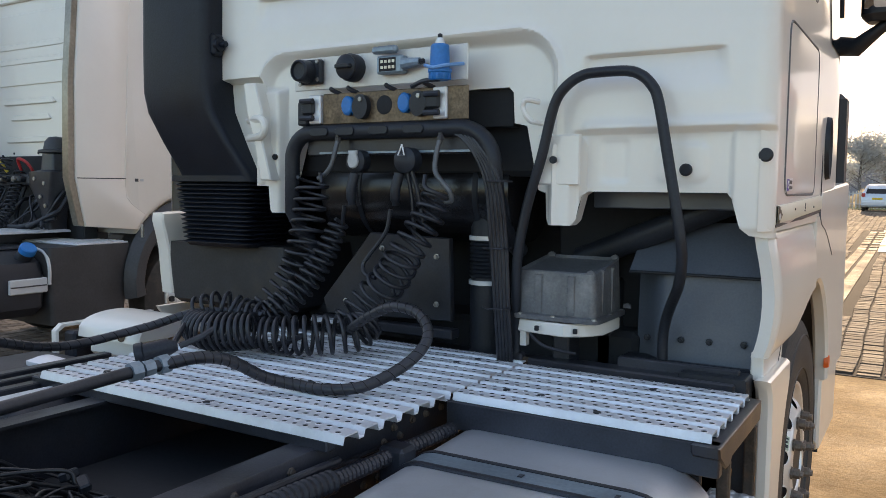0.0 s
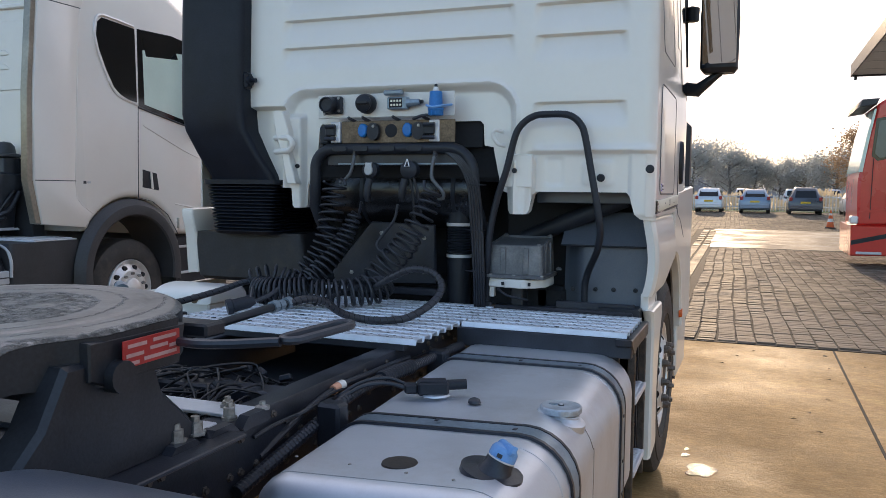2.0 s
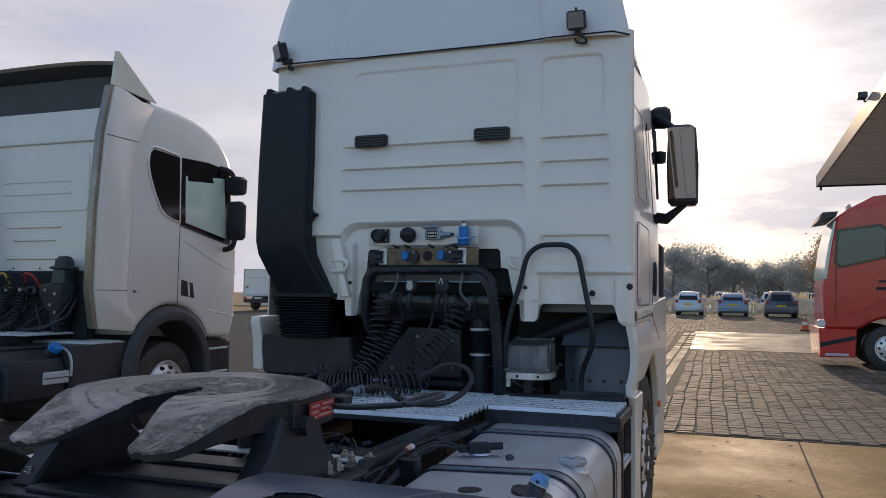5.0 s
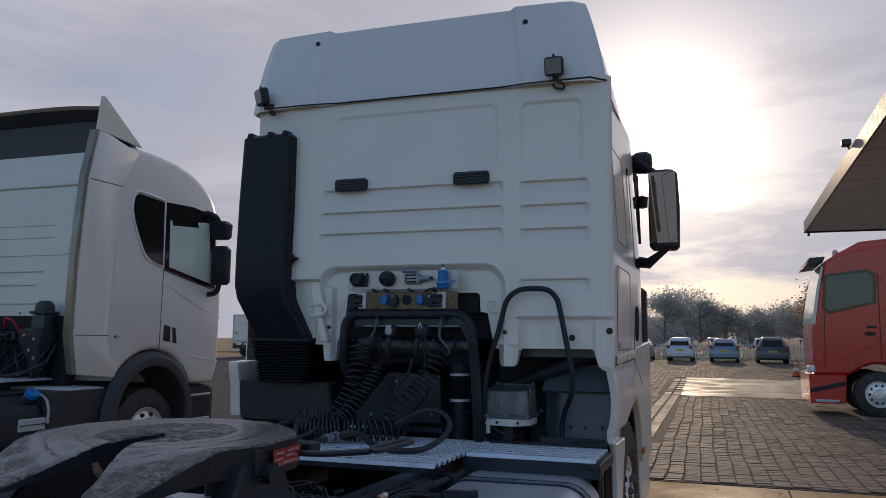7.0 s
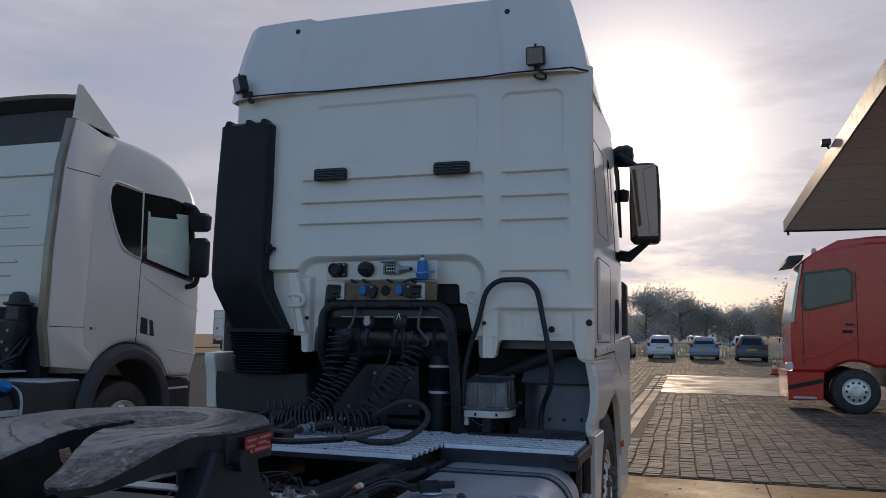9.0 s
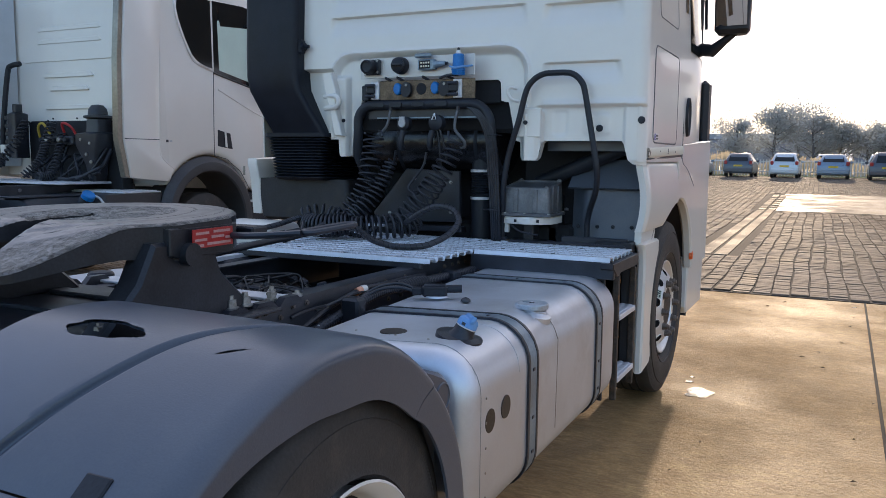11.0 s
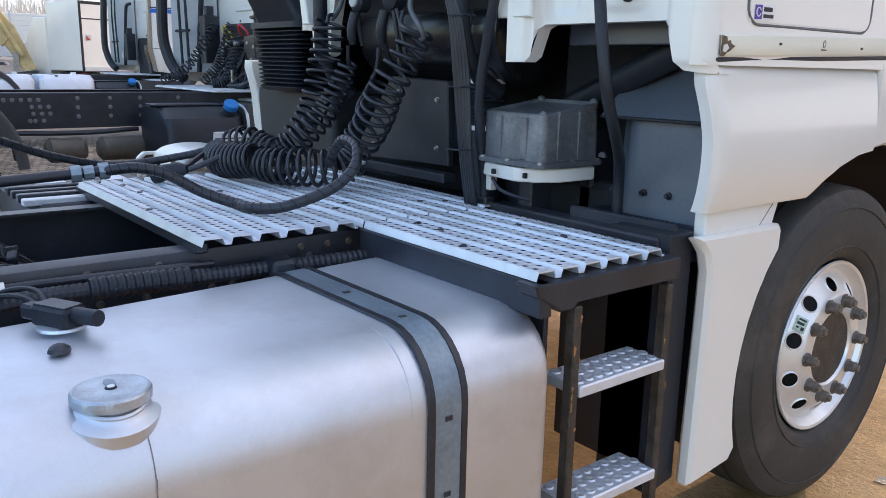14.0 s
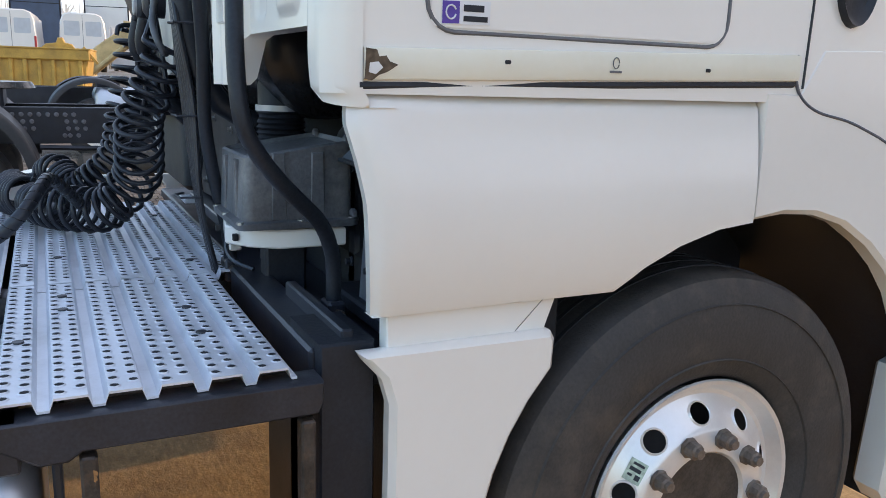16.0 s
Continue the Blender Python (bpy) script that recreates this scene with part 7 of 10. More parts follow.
for x, tilt in ((-1.19, 35), (0.89, 0)):
    m = Matrix.Translation((x, -0.075, 3.345)) @ Matrix.Rotation(radians(-tilt), 4, "Z") @ Matrix.Rotation(radians(14), 4, "X") @ Matrix.Scale(0.8, 4)
    lamp = part("work_lamp", Geo().box(-0.072, 0.072, -0.04, 0.04, -0.072, 0.072, 0.014), BLACK, tractor, "square black work lamp", at=m)
    part("lens", Geo().box(-0.060, 0.060, -0.044, -0.040, -0.058, 0.058, 0.003), mat("lamp_lens", (0.25, 0.25, 0.26), 0.15, 0.2, 0.1, 40, 80, 0.3), lamp)
    g = Geo().tube(smooth_path([(0, 0.03, -0.07), (0.02, 0.03, -0.11), (0.06, 0.04, -0.14), (0.05, 0.06, -0.17), (-0.01, 0.06, -0.16), (-0.03, 0.06, -0.13)], 6), 0.010, 8)
    part("lamp_cable", g, HOSE, lamp)
    part("lamp_bracket", Geo().box(-0.02, 0.02, 0.0, 0.09, -0.11, -0.065, 0.006), BLACK, lamp)
    part("switch_knob", Geo().tube([(0, 0, 0.07), (0, 0, 0.095)], 0.010, 8), BLACK, lamp)
# mirrors
MIRROR = mat("mirror_silver", (0.62, 0.62, 0.64), 0.03, 1.0, 0.02, 3, 30, 0.0, 0.01)
for sg_ in (1, -1):
    def mx_(x):
        return x if sg_ > 0 else 2 * CX - x
    m = part("mirror", loft([(2.40, 1.30, 1.49, 1.84, 1.96), (2.43, 1.275, 1.51, 1.81, 1.99), (2.75, 1.27, 1.515, 1.80, 1.99), (3.03, 1.28, 1.50, 1.81, 1.99), (3.06, 1.31, 1.47, 1.84, 1.96)], 5, 0.05) if sg_ > 0 else loft([(z, 2 * CX - x1, 2 * CX - x0, y0, y1) for z, x0, x1, y0, y1 in [(2.40, 1.30, 1.49, 1.84, 1.96), (2.43, 1.275, 1.51, 1.81, 1.99), (2.75, 1.27, 1.515, 1.80, 1.99), (3.03, 1.28, 1.50, 1.81, 1.99), (3.06, 1.31, 1.47, 1.84, 1.96)]], 5, 0.05), BLACK, tractor, "tall black wing mirror")
    g = Geo().tube([(mx_(1.10), 2.0, 2.33), (mx_(1.26), 1.93, 2.30), (mx_(1.34), 1.9, 2.36), (mx_(1.42), 1.9, 2.42)], [0.05, 0.045, 0.03, 0.02], 12)
    part("mirror_arm", g, BLACK, m)
    g = Geo().tube([(mx_(1.08), 2.0, 3.10), (mx_(1.20), 1.92, 3.14), (mx_(1.32), 1.9, 3.05)], [0.05, 0.04, 0.025], 12)
    part("mirror_arm", g, BLACK, m)
    mg = part("mirror_glass", Geo().box(-0.105, 0.105, -0.003, 0.003, -0.285, 0.285, 0.001), MIRROR, m, at=Matrix.Translation((mx_(1.392), 1.768, 2.735)) @ Matrix.Rotation(radians(-5 * sg_), 4, "Z") @ Matrix.Rotation(radians(8), 4, "X"))
g = Geo().lathe([(-0.09, 0.0), (-0.08, 0.06), (-0.03, 0.09), (0.05, 0.095), (0.09, 0.07), (0.1, 0)], (1.20, 2.0, 3.16), "x", 18)
part("kerb_mirror", g, BLACK, tractor)
g = Geo().lathe([(-0.06, 0.0), (-0.05, 0.045), (0.04, 0.05), (0.06, 0)], (1.19, 2.2, 2.86), "z", 14)
part("front_mirror", g, BLACK, tractor)
g = Geo().tube([(1.14, 2.25, 3.1), (1.16, 2.24, 2.5)], 0.012, 8)
part("grab_rail", g, BLACK, tractor)


# ---- yard ----
def concrete(name, color, wet):
    """Damp concrete: broad stains, fine grain and glossy wet patches."""
    m = bpy.data.materials.new(name)
    m.use_nodes = True
    nt = m.node_tree
    b = nt.nodes["Principled BSDF"]
    tex = nt.nodes.new("ShaderNodeTexCoord")

    def noi(scale, detail, rough=0.6, stretch=None):
        n = nt.nodes.new("ShaderNodeTexNoise")
        n.inputs["Scale"].default_value, n.inputs["Detail"].default_value, n.inputs["Roughness"].default_value = scale, detail, rough
        if stretch:
            mp_ = nt.nodes.new("ShaderNodeMapping")
            mp_.inputs["Scale"].default_value = stretch
            nt.links.new(tex.outputs["Object"], mp_.inputs["Vector"])
            nt.links.new(mp_.outputs["Vector"], n.inputs["Vector"])
        else:
            nt.links.new(tex.outputs["Object"], n.inputs["Vector"])
        return n

    big, mid, fine = noi(0.45, 8, 0.65, (1, 0.5, 1)), noi(3.5, 8, 0.7), noi(55, 5, 0.6)
    r1 = nt.nodes.new("ShaderNodeValToRGB")
    r1.color_ramp.elements[0].position, r1.color_ramp.elements[1].position = 0.32, 0.68
    r1.color_ramp.elements[0].color = (*[c * 0.62 for c in color], 1)
    r1.color_ramp.elements[1].color = (*[c * 1.18 for c in color], 1)
    nt.links.new(big.outputs["Fac"], r1.inputs["Fac"])
    m1 = nt.nodes.new("ShaderNodeMixRGB")
    m1.blend_type, m1.inputs["Fac"].default_value = "OVERLAY", 0.75
    nt.links.new(r1.outputs["Color"], m1.inputs["Color1"])
    nt.links.new(mid.outputs["Fac"], m1.inputs["Color2"])
    m2 = nt.nodes.new("ShaderNodeMixRGB")
    m2.blend_type, m2.inputs["Fac"].default_value = "OVERLAY", 0.45
    nt.links.new(m1.outputs["Color"], m2.inputs["Color1"])
    nt.links.new(fine.outputs["Fac"], m2.inputs["Color2"])
    # small dark oil spots
    sp = noi(2.6, 3, 0.5)
    rs = nt.nodes.new("ShaderNodeMapRange")
    rs.inputs["From Min"].default_value, rs.inputs["From Max"].default_value = 0.70, 0.78
    rs.inputs["To Max"].default_value = 0.6
    nt.links.new(sp.outputs["Fac"], rs.inputs["Value"])
    m3 = nt.nodes.new("ShaderNodeMixRGB")
    m3.inputs["Color2"].default_value = (0.05, 0.04, 0.03, 1)
    nt.links.new(rs.outputs["Result"], m3.inputs["Fac"])
    nt.links.new(m2.outputs["Color"], m3.inputs["Color1"])
    # broom streaks across the slab and rusty mottling
    br = noi(10.0, 8, 0.75, (1.0, 2.2, 1.0))
    rb = nt.nodes.new("ShaderNodeMapRange")
    rb.inputs["From Min"].default_value, rb.inputs["From Max"].default_value = 0.45, 0.62
    rb.inputs["To Max"].default_value = 0.50
    nt.links.new(br.outputs["Fac"], rb.inputs["Value"])
    m4 = nt.nodes.new("ShaderNodeMixRGB")
    m4.inputs["Color2"].default_value = (color[0] * 0.52, color[1] * 0.42, color[2] * 0.30, 1)
    nt.links.new(rb.outputs["Result"], m4.inputs["Fac"])
    nt.links.new(m3.outputs["Color"], m4.inputs["Color1"])
    # finer streaks and pale flecks of worn laitance
    out_ = m4.outputs["Color"]
    for n_, lo, hi, amt, tone in ((noi(38, 6, 0.72, (0.30, 1.5, 1.0)), 0.44, 0.62, 0.45, 0.42), (noi(21, 5, 0.65, (0.5, 1.2, 1.0)), 0.63, 0.74, 0.55, 1.55)):
        r_ = nt.nodes.new("ShaderNodeMapRange")
        r_.inputs["From Min"].default_value, r_.inputs["From Max"].default_value, r_.inputs["To Max"].default_value = lo, hi, amt
        nt.links.new(n_.outputs["Fac"], r_.inputs["Value"])
        m_ = nt.nodes.new("ShaderNodeMixRGB")
        m_.inputs["Color2"].default_value = (*[min(0.8, c * tone) for c in color], 1)
        nt.links.new(r_.outputs["Result"], m_.inputs["Fac"])
        nt.links.new(out_, m_.inputs["Color1"])
        out_ = m_.outputs["Color"]
    nt.links.new(out_, b.inputs["Base Color"])
    wetn = noi(0.7, 6, 0.6)
    rr = nt.nodes.new("ShaderNodeMapRange")
    rr.inputs["From Min"].default_value, rr.inputs["From Max"].default_value = 0.36, 0.62
    rr.inputs["To Min"].default_value, rr.inputs["To Max"].default_value = 0.80, wet
    nt.links.new(wetn.outputs["Fac"], rr.inputs["Value"])
    nt.links.new(rr.outputs["Result"], b.inputs["Roughness"])
    b.inputs["Specular IOR Level"].default_value = 0.24
    bp_ = nt.nodes.new("ShaderNodeBump")
    bp_.inputs["Strength"].default_value, bp_.inputs["Distance"].default_value = 0.5, 0.01
    add = nt.nodes.new("ShaderNodeMath")
    nt.links.new(br.outputs["Fac"], add.inputs[0])
    nt.links.new(fine.outputs["Fac"], add.inputs[1])
    nt.links.new(add.outputs["Value"], bp_.inputs["Height"])
    nt.links.new(bp_.outputs["Normal"], b.inputs["Normal"])
    return m


CONC = concrete("damp_concrete", (0.54, 0.330, 0.135), 0.55)
CONC2 = concrete("pale_concrete", (0.40, 0.34, 0.26), 0.45)
KERB = concrete("kerb_concrete", (0.27, 0.22, 0.16), 0.6)
PAVER = mat("paver_brick", (0.215, 0.170, 0.130), 0.75, 0, 0.35, 3, 60, 0.5, 0.18, dirt=(0.09, 0.075, 0.06), dirt_amt=0.5, random_obj=0.22, spec=0.2)
JOINT = mat("paver_joint", (0.022, 0.019, 0.016), 0.85, 0, 0.4, 5, 70, 0.3)
GRASS = mat("verge_grass", (0.10, 0.13, 0.03), 0.8, 0, 0.4, 3, 30, 0.5)


def rise(y):
    """The yard rises gently beyond the drain."""
    return 0.42 * min(1.0, max(0.0, (y - 22.0) / 26.0))


g = Geo().grid(lambda x, y: (x, y, rise(y) - (0.03 if y > 21 else 0.0)), [-900, -60, -20, -8, 0, 8, 20, 60, 900], [-900, -60, -20, -6, 5.33, 22, 48, 80, 300, 900])
structure("ground", g, CONC, "damp light brown concrete yard", "ground")
pave = structure("pavement", Geo().box(-30, 30, 5.36, 22.0, -0.02, 0.004, 0.001), JOINT, "brown brick paving with dark joints", "pavement")
side_pave = structure("pavement_2", Geo().box(-34, -1.75, -14, 5.355, -0.02, 0.004, 0.001), PAVER, "brown brick paving between the trucks", "pavement")
far_pave = structure("pavement_3", Geo().grid(lambda x, y: (x, y, rise(y) + 0.002), [-30, 30], [22.0, 48.0, 53.0]), JOINT, "brown brick paving that rises to the car park", "pavement")
g = Geo().box(-40, 60, 53, 66, 0.40, 0.45, 0.005)
structure("verge", g, GRASS, "strip of rough grass by the fence", "verge")
g = Geo().grid(lambda u, y: ((0.43 - 0.03 * (y - 21.1)) * (1 - u) + 12 * u, y, rise(y) + 0.014), (0, 1), (21.4, 22.0, 31.0))
structure("pale_slab", g, CONC2, "pale concrete slab across the paving", "pavement")
# drain: two kerb strips and a grate channel
for a, b_ in ((-0.245, -0.030), (0.030, 0.235)):
    for k in range(20):
        y0, y1 = 9.05 + 1.05 * k, 9.05 + 1.05 * k + 1.035
        s0, s1 = 0.36 - 0.0167 * (y0 - 9.05), 0.36 - 0.0167 * (y1 - 9.05)
        zt = max(rise(y0), rise(y1)) + 0.018
        g = Geo().prism([(a + s0, y0), (b_ + s0, y0), (b_ + s1, y1), (a + s1, y1)], "z", -0.01, zt, 0.003)
        structure("drain_kerb", g, KERB, "weathered concrete drain kerb", "kerb")
g = Geo().prism([(0.332, 9.05), (0.388, 9.05), (0.037, 30.0), (-0.019, 30.0)], "z", -0.01, 0.008)
structure("drain_channel", g, JOINT, "dark drain channel", "drain")
# slab joints
g = Geo().prism([(2.441, -12), (2.460, -12), (2.464, 5.34), (2.445, 5.34)], "z", -0.01, 0.004)
structure("slab_joint", g, JOINT, "dark joint between concrete slabs", "joint")
for yj in (-3.9,):
    g = Geo().prism([(-1.7, yj), (2.44, yj + 0.02), (2.44, yj + 0.026), (-1.7, yj + 0.006)], "z", -0.01, 0.004)
    structure("slab_joint", g, JOINT, "dark joint between concrete slabs", "joint")
g = Geo().prism([(-1.75, 5.33), (9, 5.33), (9, 5.365), (-1.75, 5.365)], "z", -0.01, 0.006)
structure("slab_edge_joint", g, JOINT, "dark joint at the slab's edge", "joint")
# puddles
WATER = mat("rain_water", (0.16, 0.115, 0.07), 0.13, 0, 0.3, 12, 220, 0.7, 0.10, spec=0.6)
random.seed(21)
for px, py, pr in ((1.40, 1.05, 0.10), (1.30, 1.30, 0.03), (1.30, 1.42, 0.018), (3.6, 2.9, 0.03), (2.35, 5.0, 0.025)):
    pts = [(px + pr * math.cos(a) * (1 + 0.20 * math.sin(3 * a + px) + 0.12 * math.sin(7 * a)) * 0.8, py + pr * math.sin(a) * (1 + 0.15 * math.cos(2 * a) + 0.1 * math.sin(5 * a)) * 1.3) for a in span(0, 2 * math.pi * 39 / 40, 39)]
    tagged(part("puddle", Geo().prism(pts, "z", -0.005, 0.003), WATER), "shallow puddle on the concrete", "puddle", "", "structure")
# leaves and grit
LEAF = mat("dry_leaf", (0.16, 0.09, 0.035), 0.7, 0, 0.4, 30, 90, 0.1)
random.seed(33)
g = Geo()
for k in range(90):
    x, y, s, a = random.uniform(1.3, 4.6), random.uniform(-2.5, 5.2), random.uniform(0.008, 0.03), random.uniform(0, 6.3)
    c, d = math.cos(a) * s, math.sin(a) * s
    g.add([(x - c, y - d, 0.004), (x - d * 0.5, y + c * 0.5, 0.010), (x + c, y + d, 0.005), (x + d * 0.5, y - c * 0.5, 0.009)], [(0, 1, 2, 3)])
tagged(part("leaf_litter", g, LEAF, smooth=0), "dry leaves and grit scattered on the concrete", "litter", "", "stuff")

# ---- other tractor units in the row ----
DULLBLACK = CHASSIS
# opaque pale green: bright sky beyond the glass put into the colour
SC_GLASS = mat("sky_toned_window", (0.66, 0.80, 0.70), 0.05, 0, 0.05, 3, 30, 0.0, 0.02)
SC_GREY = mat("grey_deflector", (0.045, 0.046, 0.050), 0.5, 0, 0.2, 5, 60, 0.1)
STRIPE1 = mat("blue_stripe", (0.01, 0.12, 0.55), 0.35)
STRIPE2 = mat("navy_stripe", (0.02, 0.03, 0.10), 0.35)
CHROMEB = mat("bronze_edge_strip", (0.30, 0.27, 0.22), 0.3, 0.6, 0.2, 3, 40, 0.05)
PALEGREY = mat("pale_grey_panel", (0.55, 0.57, 0.58), 0.45, 0, 0.06, 4, 60, 0.05)


def inset_poly(poly, d):
    """The polygon drawn in by d."""
    n = len(poly)
    area = sum(poly[k - 1][0] * poly[k][1] - poly[k][0] * poly[k - 1][1] for k in range(n))
    out = []
    for i in range(n):
        p, q, r = Vector(poly[i - 1]), Vector(poly[i]), Vector(poly[(i + 1) % n])
        e1, e2 = (q - p).normalized(), (r - q).normalized()
        nn = Vector((-(e1.y + e2.y), e1.x + e2.x))
        nn = nn.normalized() if nn.length > 1e-6 else Vector((0, 0))
        out.append(tuple(q + nn * d * (1 if area > 0 else -1)))
    return out


def puffed(poly, x0, x1, steps):
    """A (y, z) outline drawn out from x0 to x1 with rounded flanks: steps of (inset, depth) from each flank."""
    rings = [[(x0 + dx, y, z) for y, z in inset_poly(poly, d)] for d, dx in steps]
    rings += [[(x1 - dx, y, z) for y, z in inset_poly(poly, d)] for d, dx in reversed(steps)]
    n = len(poly)
    fs = [(k * n + i, k * n + (i + 1) % n, (k + 1) * n + (i + 1) % n, (k + 1) * n + i) for k in range(len(rings) - 1) for i in range(n)]
    fs += [tuple(range(n)), tuple(range((len(rings) - 1) * n, len(rings) * n))]
    return Geo().add([p for r in rings for p in r], fs)


def neighbour(label, stripes=False, detail=True):
    """A parked tractor with its right flank at x = 0 and its nose towards +y."""
    t = thing("tractor_unit", label, "truck", "tractors parked in a row")
    arch = arch_points(1.33, 0.75, 0.75, 26, 146, 14)
    body = [(0.52, 1.25), (0.52, 3.70), (0.62, 3.77), (0.80, 3.81), (0.96, 3.82), (1.30, 3.81), (1.64, 3.775), (1.92, 3.71), (2.15, 3.615), (2.32, 3.49), (2.42, 3.36), (2.48, 3.15), (2.56, 2.6), (2.62, 2.2), (2.61, 1.78), (2.60, 1.32), (2.50, 1.07), (2.04, 1.08)] + arch + [(0.66, 1.22)]
    cb = part("cab", puffed(body, -2.50, 0.0, ((0.085, 0.0), (0.045, 0.008), (0.018, 0.028), (0.004, 0.06), (0.0, 0.10))), WHITE, t, "glossy white cab", smooth=35)
    # side fairings with a dark rear edge
    fair = [(0.165, 1.26), (0.085, 1.67), (0.10, 2.47), (0.17, 3.33), (0.28, 3.86), (0.40, 3.86), (0.91, 3.74), (0.66, 3.31), (0.605, 2.6), (0.56, 1.64), (0.60, 1.47), (0.77, 1.35), (0.67, 1.21)]
    rear = [(0.165, 1.26), (0.085, 1.67), (0.10, 2.47), (0.17, 3.33), (0.28, 3.86), (0.225, 3.86), (0.11, 3.33), (0.04, 2.47), (0.022, 1.67), (0.105, 1.27)]
    f = part("side_fairing", puffed(fair, -0.05, 0.014, ((0.02, 0.0), (0.006, 0.005), (0.0, 0.016))), WHITE, t, smooth=35)
    part("fairing_edge", Geo().prism(rear, "x", -0.085, -0.006, 0.006), CHROMEB, f)
    part("fairing_seam", Geo().box(0.0140, 0.0150, 0.09, 0.56, 1.662, 1.670, 0.0004), SC_GREY, f)
    part("fairing_seam", Geo().box(0.0140, 0.0150, 0.18, 0.66, 3.310, 3.320, 0.0004), SC_GREY, f)
    part("fairing_crease", Geo().tube(smooth_path([(0.010, 0.90, 3.73), (0.010, 0.66, 3.31), (0.010, 0.607, 2.6), (0.010, 0.562, 1.64), (0.010, 0.60, 1.47), (0.010, 0.76, 1.35)], 6), 0.006, 6), WHITE, f)
    f = part("side_fairing", Geo().prism(fair, "x", -2.52, -2.46, 0.012), WHITE, t)
    g = Geo().tube(smooth_path([(-2.44, 0.22, 3.80), (-2.47, 0.06, 3.2), (-2.50, 0.0, 2.4), (-2.51, -0.02, 1.80), (-2.47, 0.0, 1.56), (-2.37, 0.04, 1.38), (-2.22, 0.09, 1.28)], 8), 0.062, 10)
    part("fairing_edge", g, BLACK, f, "broad black rubber edge")
    part("inner_panel", Geo().prism([(-2.45, 0.08), (-2.43, 0.06), (-2.16, 0.49), (-2.20, 0.51)], "z", 1.35, 3.55, 0.01), PALEGREY, t, "pale grey inner fairing panel")
    # roof deflector; the shade underneath and behind is put in as dark sheets
    rf = part("roof_deflector", Geo().grid(lambda x, q: (x, 0.33 + 0.70 * q, 4.20 - 0.40 * q + 0.03 * math.sin(math.pi * q) - 0.06 * abs(x / 1.25 + 1) ** 3), span(-2.44, -0.06, 12), span(0, 1, 6)), WHITE, t, smooth=60)
    part("deflector_shade_sheet", Geo().grid(lambda x, q: (x, 0.345 + 0.66 * q, 4.16 - 0.40 * q + 0.02 * math.sin(math.pi * q) - 0.06 * abs(x / 1.25 + 1) ** 3), span(-2.44, -0.06, 12), span(0, 1, 6)), SC_GREY, rf, smooth=60)
    part("deflector_shade_back", Geo().box(-2.40, -0.10, 0.52, 0.54, 3.70, 4.06, 0.005), SC_GREY, rf)
    for xa in (-0.06, -2.46):
        # near wing in cream: its sunlit tone put into the colour
        part("deflector_wing", Geo().prism([(0.28, 3.88), (0.33, 4.26), (0.37, 4.27), (0.99, 3.83), (0.42, 3.87)], "x", xa, xa + 0.03, 0.006), CREAM if xa > -1 else WHITE, rf)
    # windows and seams
    qw = [(0.94, 3.29), (1.39, 3.26), (1.41, 2.50), (1.30, 2.515), (1.18, 2.555), (1.09, 2.62), (0.99, 2.78), (0.90, 2.97), (0.86, 3.11), (0.88, 3.24)]
    part("rear_quarter_window", Geo().prism(qw, "x", -0.03, 0.003, 0.004), TINT, cb)
    part("window_chrome", Geo().tube(smooth_path([(0.004, 1.37, 3.28), (0.004, 1.10, 3.305), (0.004, 0.92, 3.31), (0.004, 0.855, 3.25), (0.004, 0.838, 3.12), (0.004, 0.875, 2.96), (0.004, 0.97, 2.76), (0.004, 1.07, 2.60), (0.004, 1.17, 2.535), (0.004, 1.41, 2.475)], 5), 0.015, 6), ALU, cb)
    part("window_frame", Geo().prism([(1.42, 3.27), (1.95, 3.29), (2.40, 3.24), (2.45, 2.28), (1.43, 2.46)], "x", -0.03, 0.0015, 0.004), TINT, cb)
    part("door_window", Geo().prism([(1.50, 3.06), (2.28, 3.13), (2.35, 2.345), (1.52, 2.49)], "x", -0.03, 0.0040, 0.004), SC_GLASS, cb)
    part("sun_blind", Geo().prism([(1.50, 3.19), (1.70, 3.21), (2.02, 3.12), (2.06, 3.04), (1.55, 3.00)], "x", -0.03, 0.0060, 0.002), TINT, cb)
    part("window_seal", Geo().tube([(0.004, 1.42, 2.455), (0.004, 2.02, 2.345), (0.004, 2.46, 2.27)], 0.011, 6), SC_GREY, cb)
    part("door_seam", Geo().tube([(0.000, 1.425, 2.45), (0.000, 1.415, 2.0), (0.000, 1.41, 1.49)], 0.005, 6), SC_GREY, cb)
    part("door_seam", Geo().tube([(0.000, 1.41, 1.50), (0.000, 1.62, 1.46), (0.000, 1.86, 1.31), (0.000, 2.03, 1.08)], 0.004, 6), SC_GREY, cb)
    part("door_crease", Geo().tube(smooth_path([(-0.004, 1.50, 2.27), (-0.003, 1.80, 2.16), (-0.004, 2.20, 2.02), (-0.010, 2.58, 1.92)], 6), 0.011, 8), WHITE, cb)
    part("door_crease", Geo().tube(smooth_path([(-0.006, 1.98, 1.43), (-0.003, 2.25, 1.39), (-0.010, 2.57, 1.35)], 6), 0.011, 8), WHITE, cb)
    h = part("door_handle_recess", Geo().prism([(1.475, 1.805), (1.695, 1.765), (1.73, 1.575), (1.47, 1.61)], "x", -0.03, 0.003, 0.006), BLACK, cb)
    part("handle_bar", Geo().prism([(1.585, 1.785), (1.61, 1.78), (1.63, 1.595), (1.60, 1.60)], "x", 0.0, 0.016, 0.005), WHITE, h)
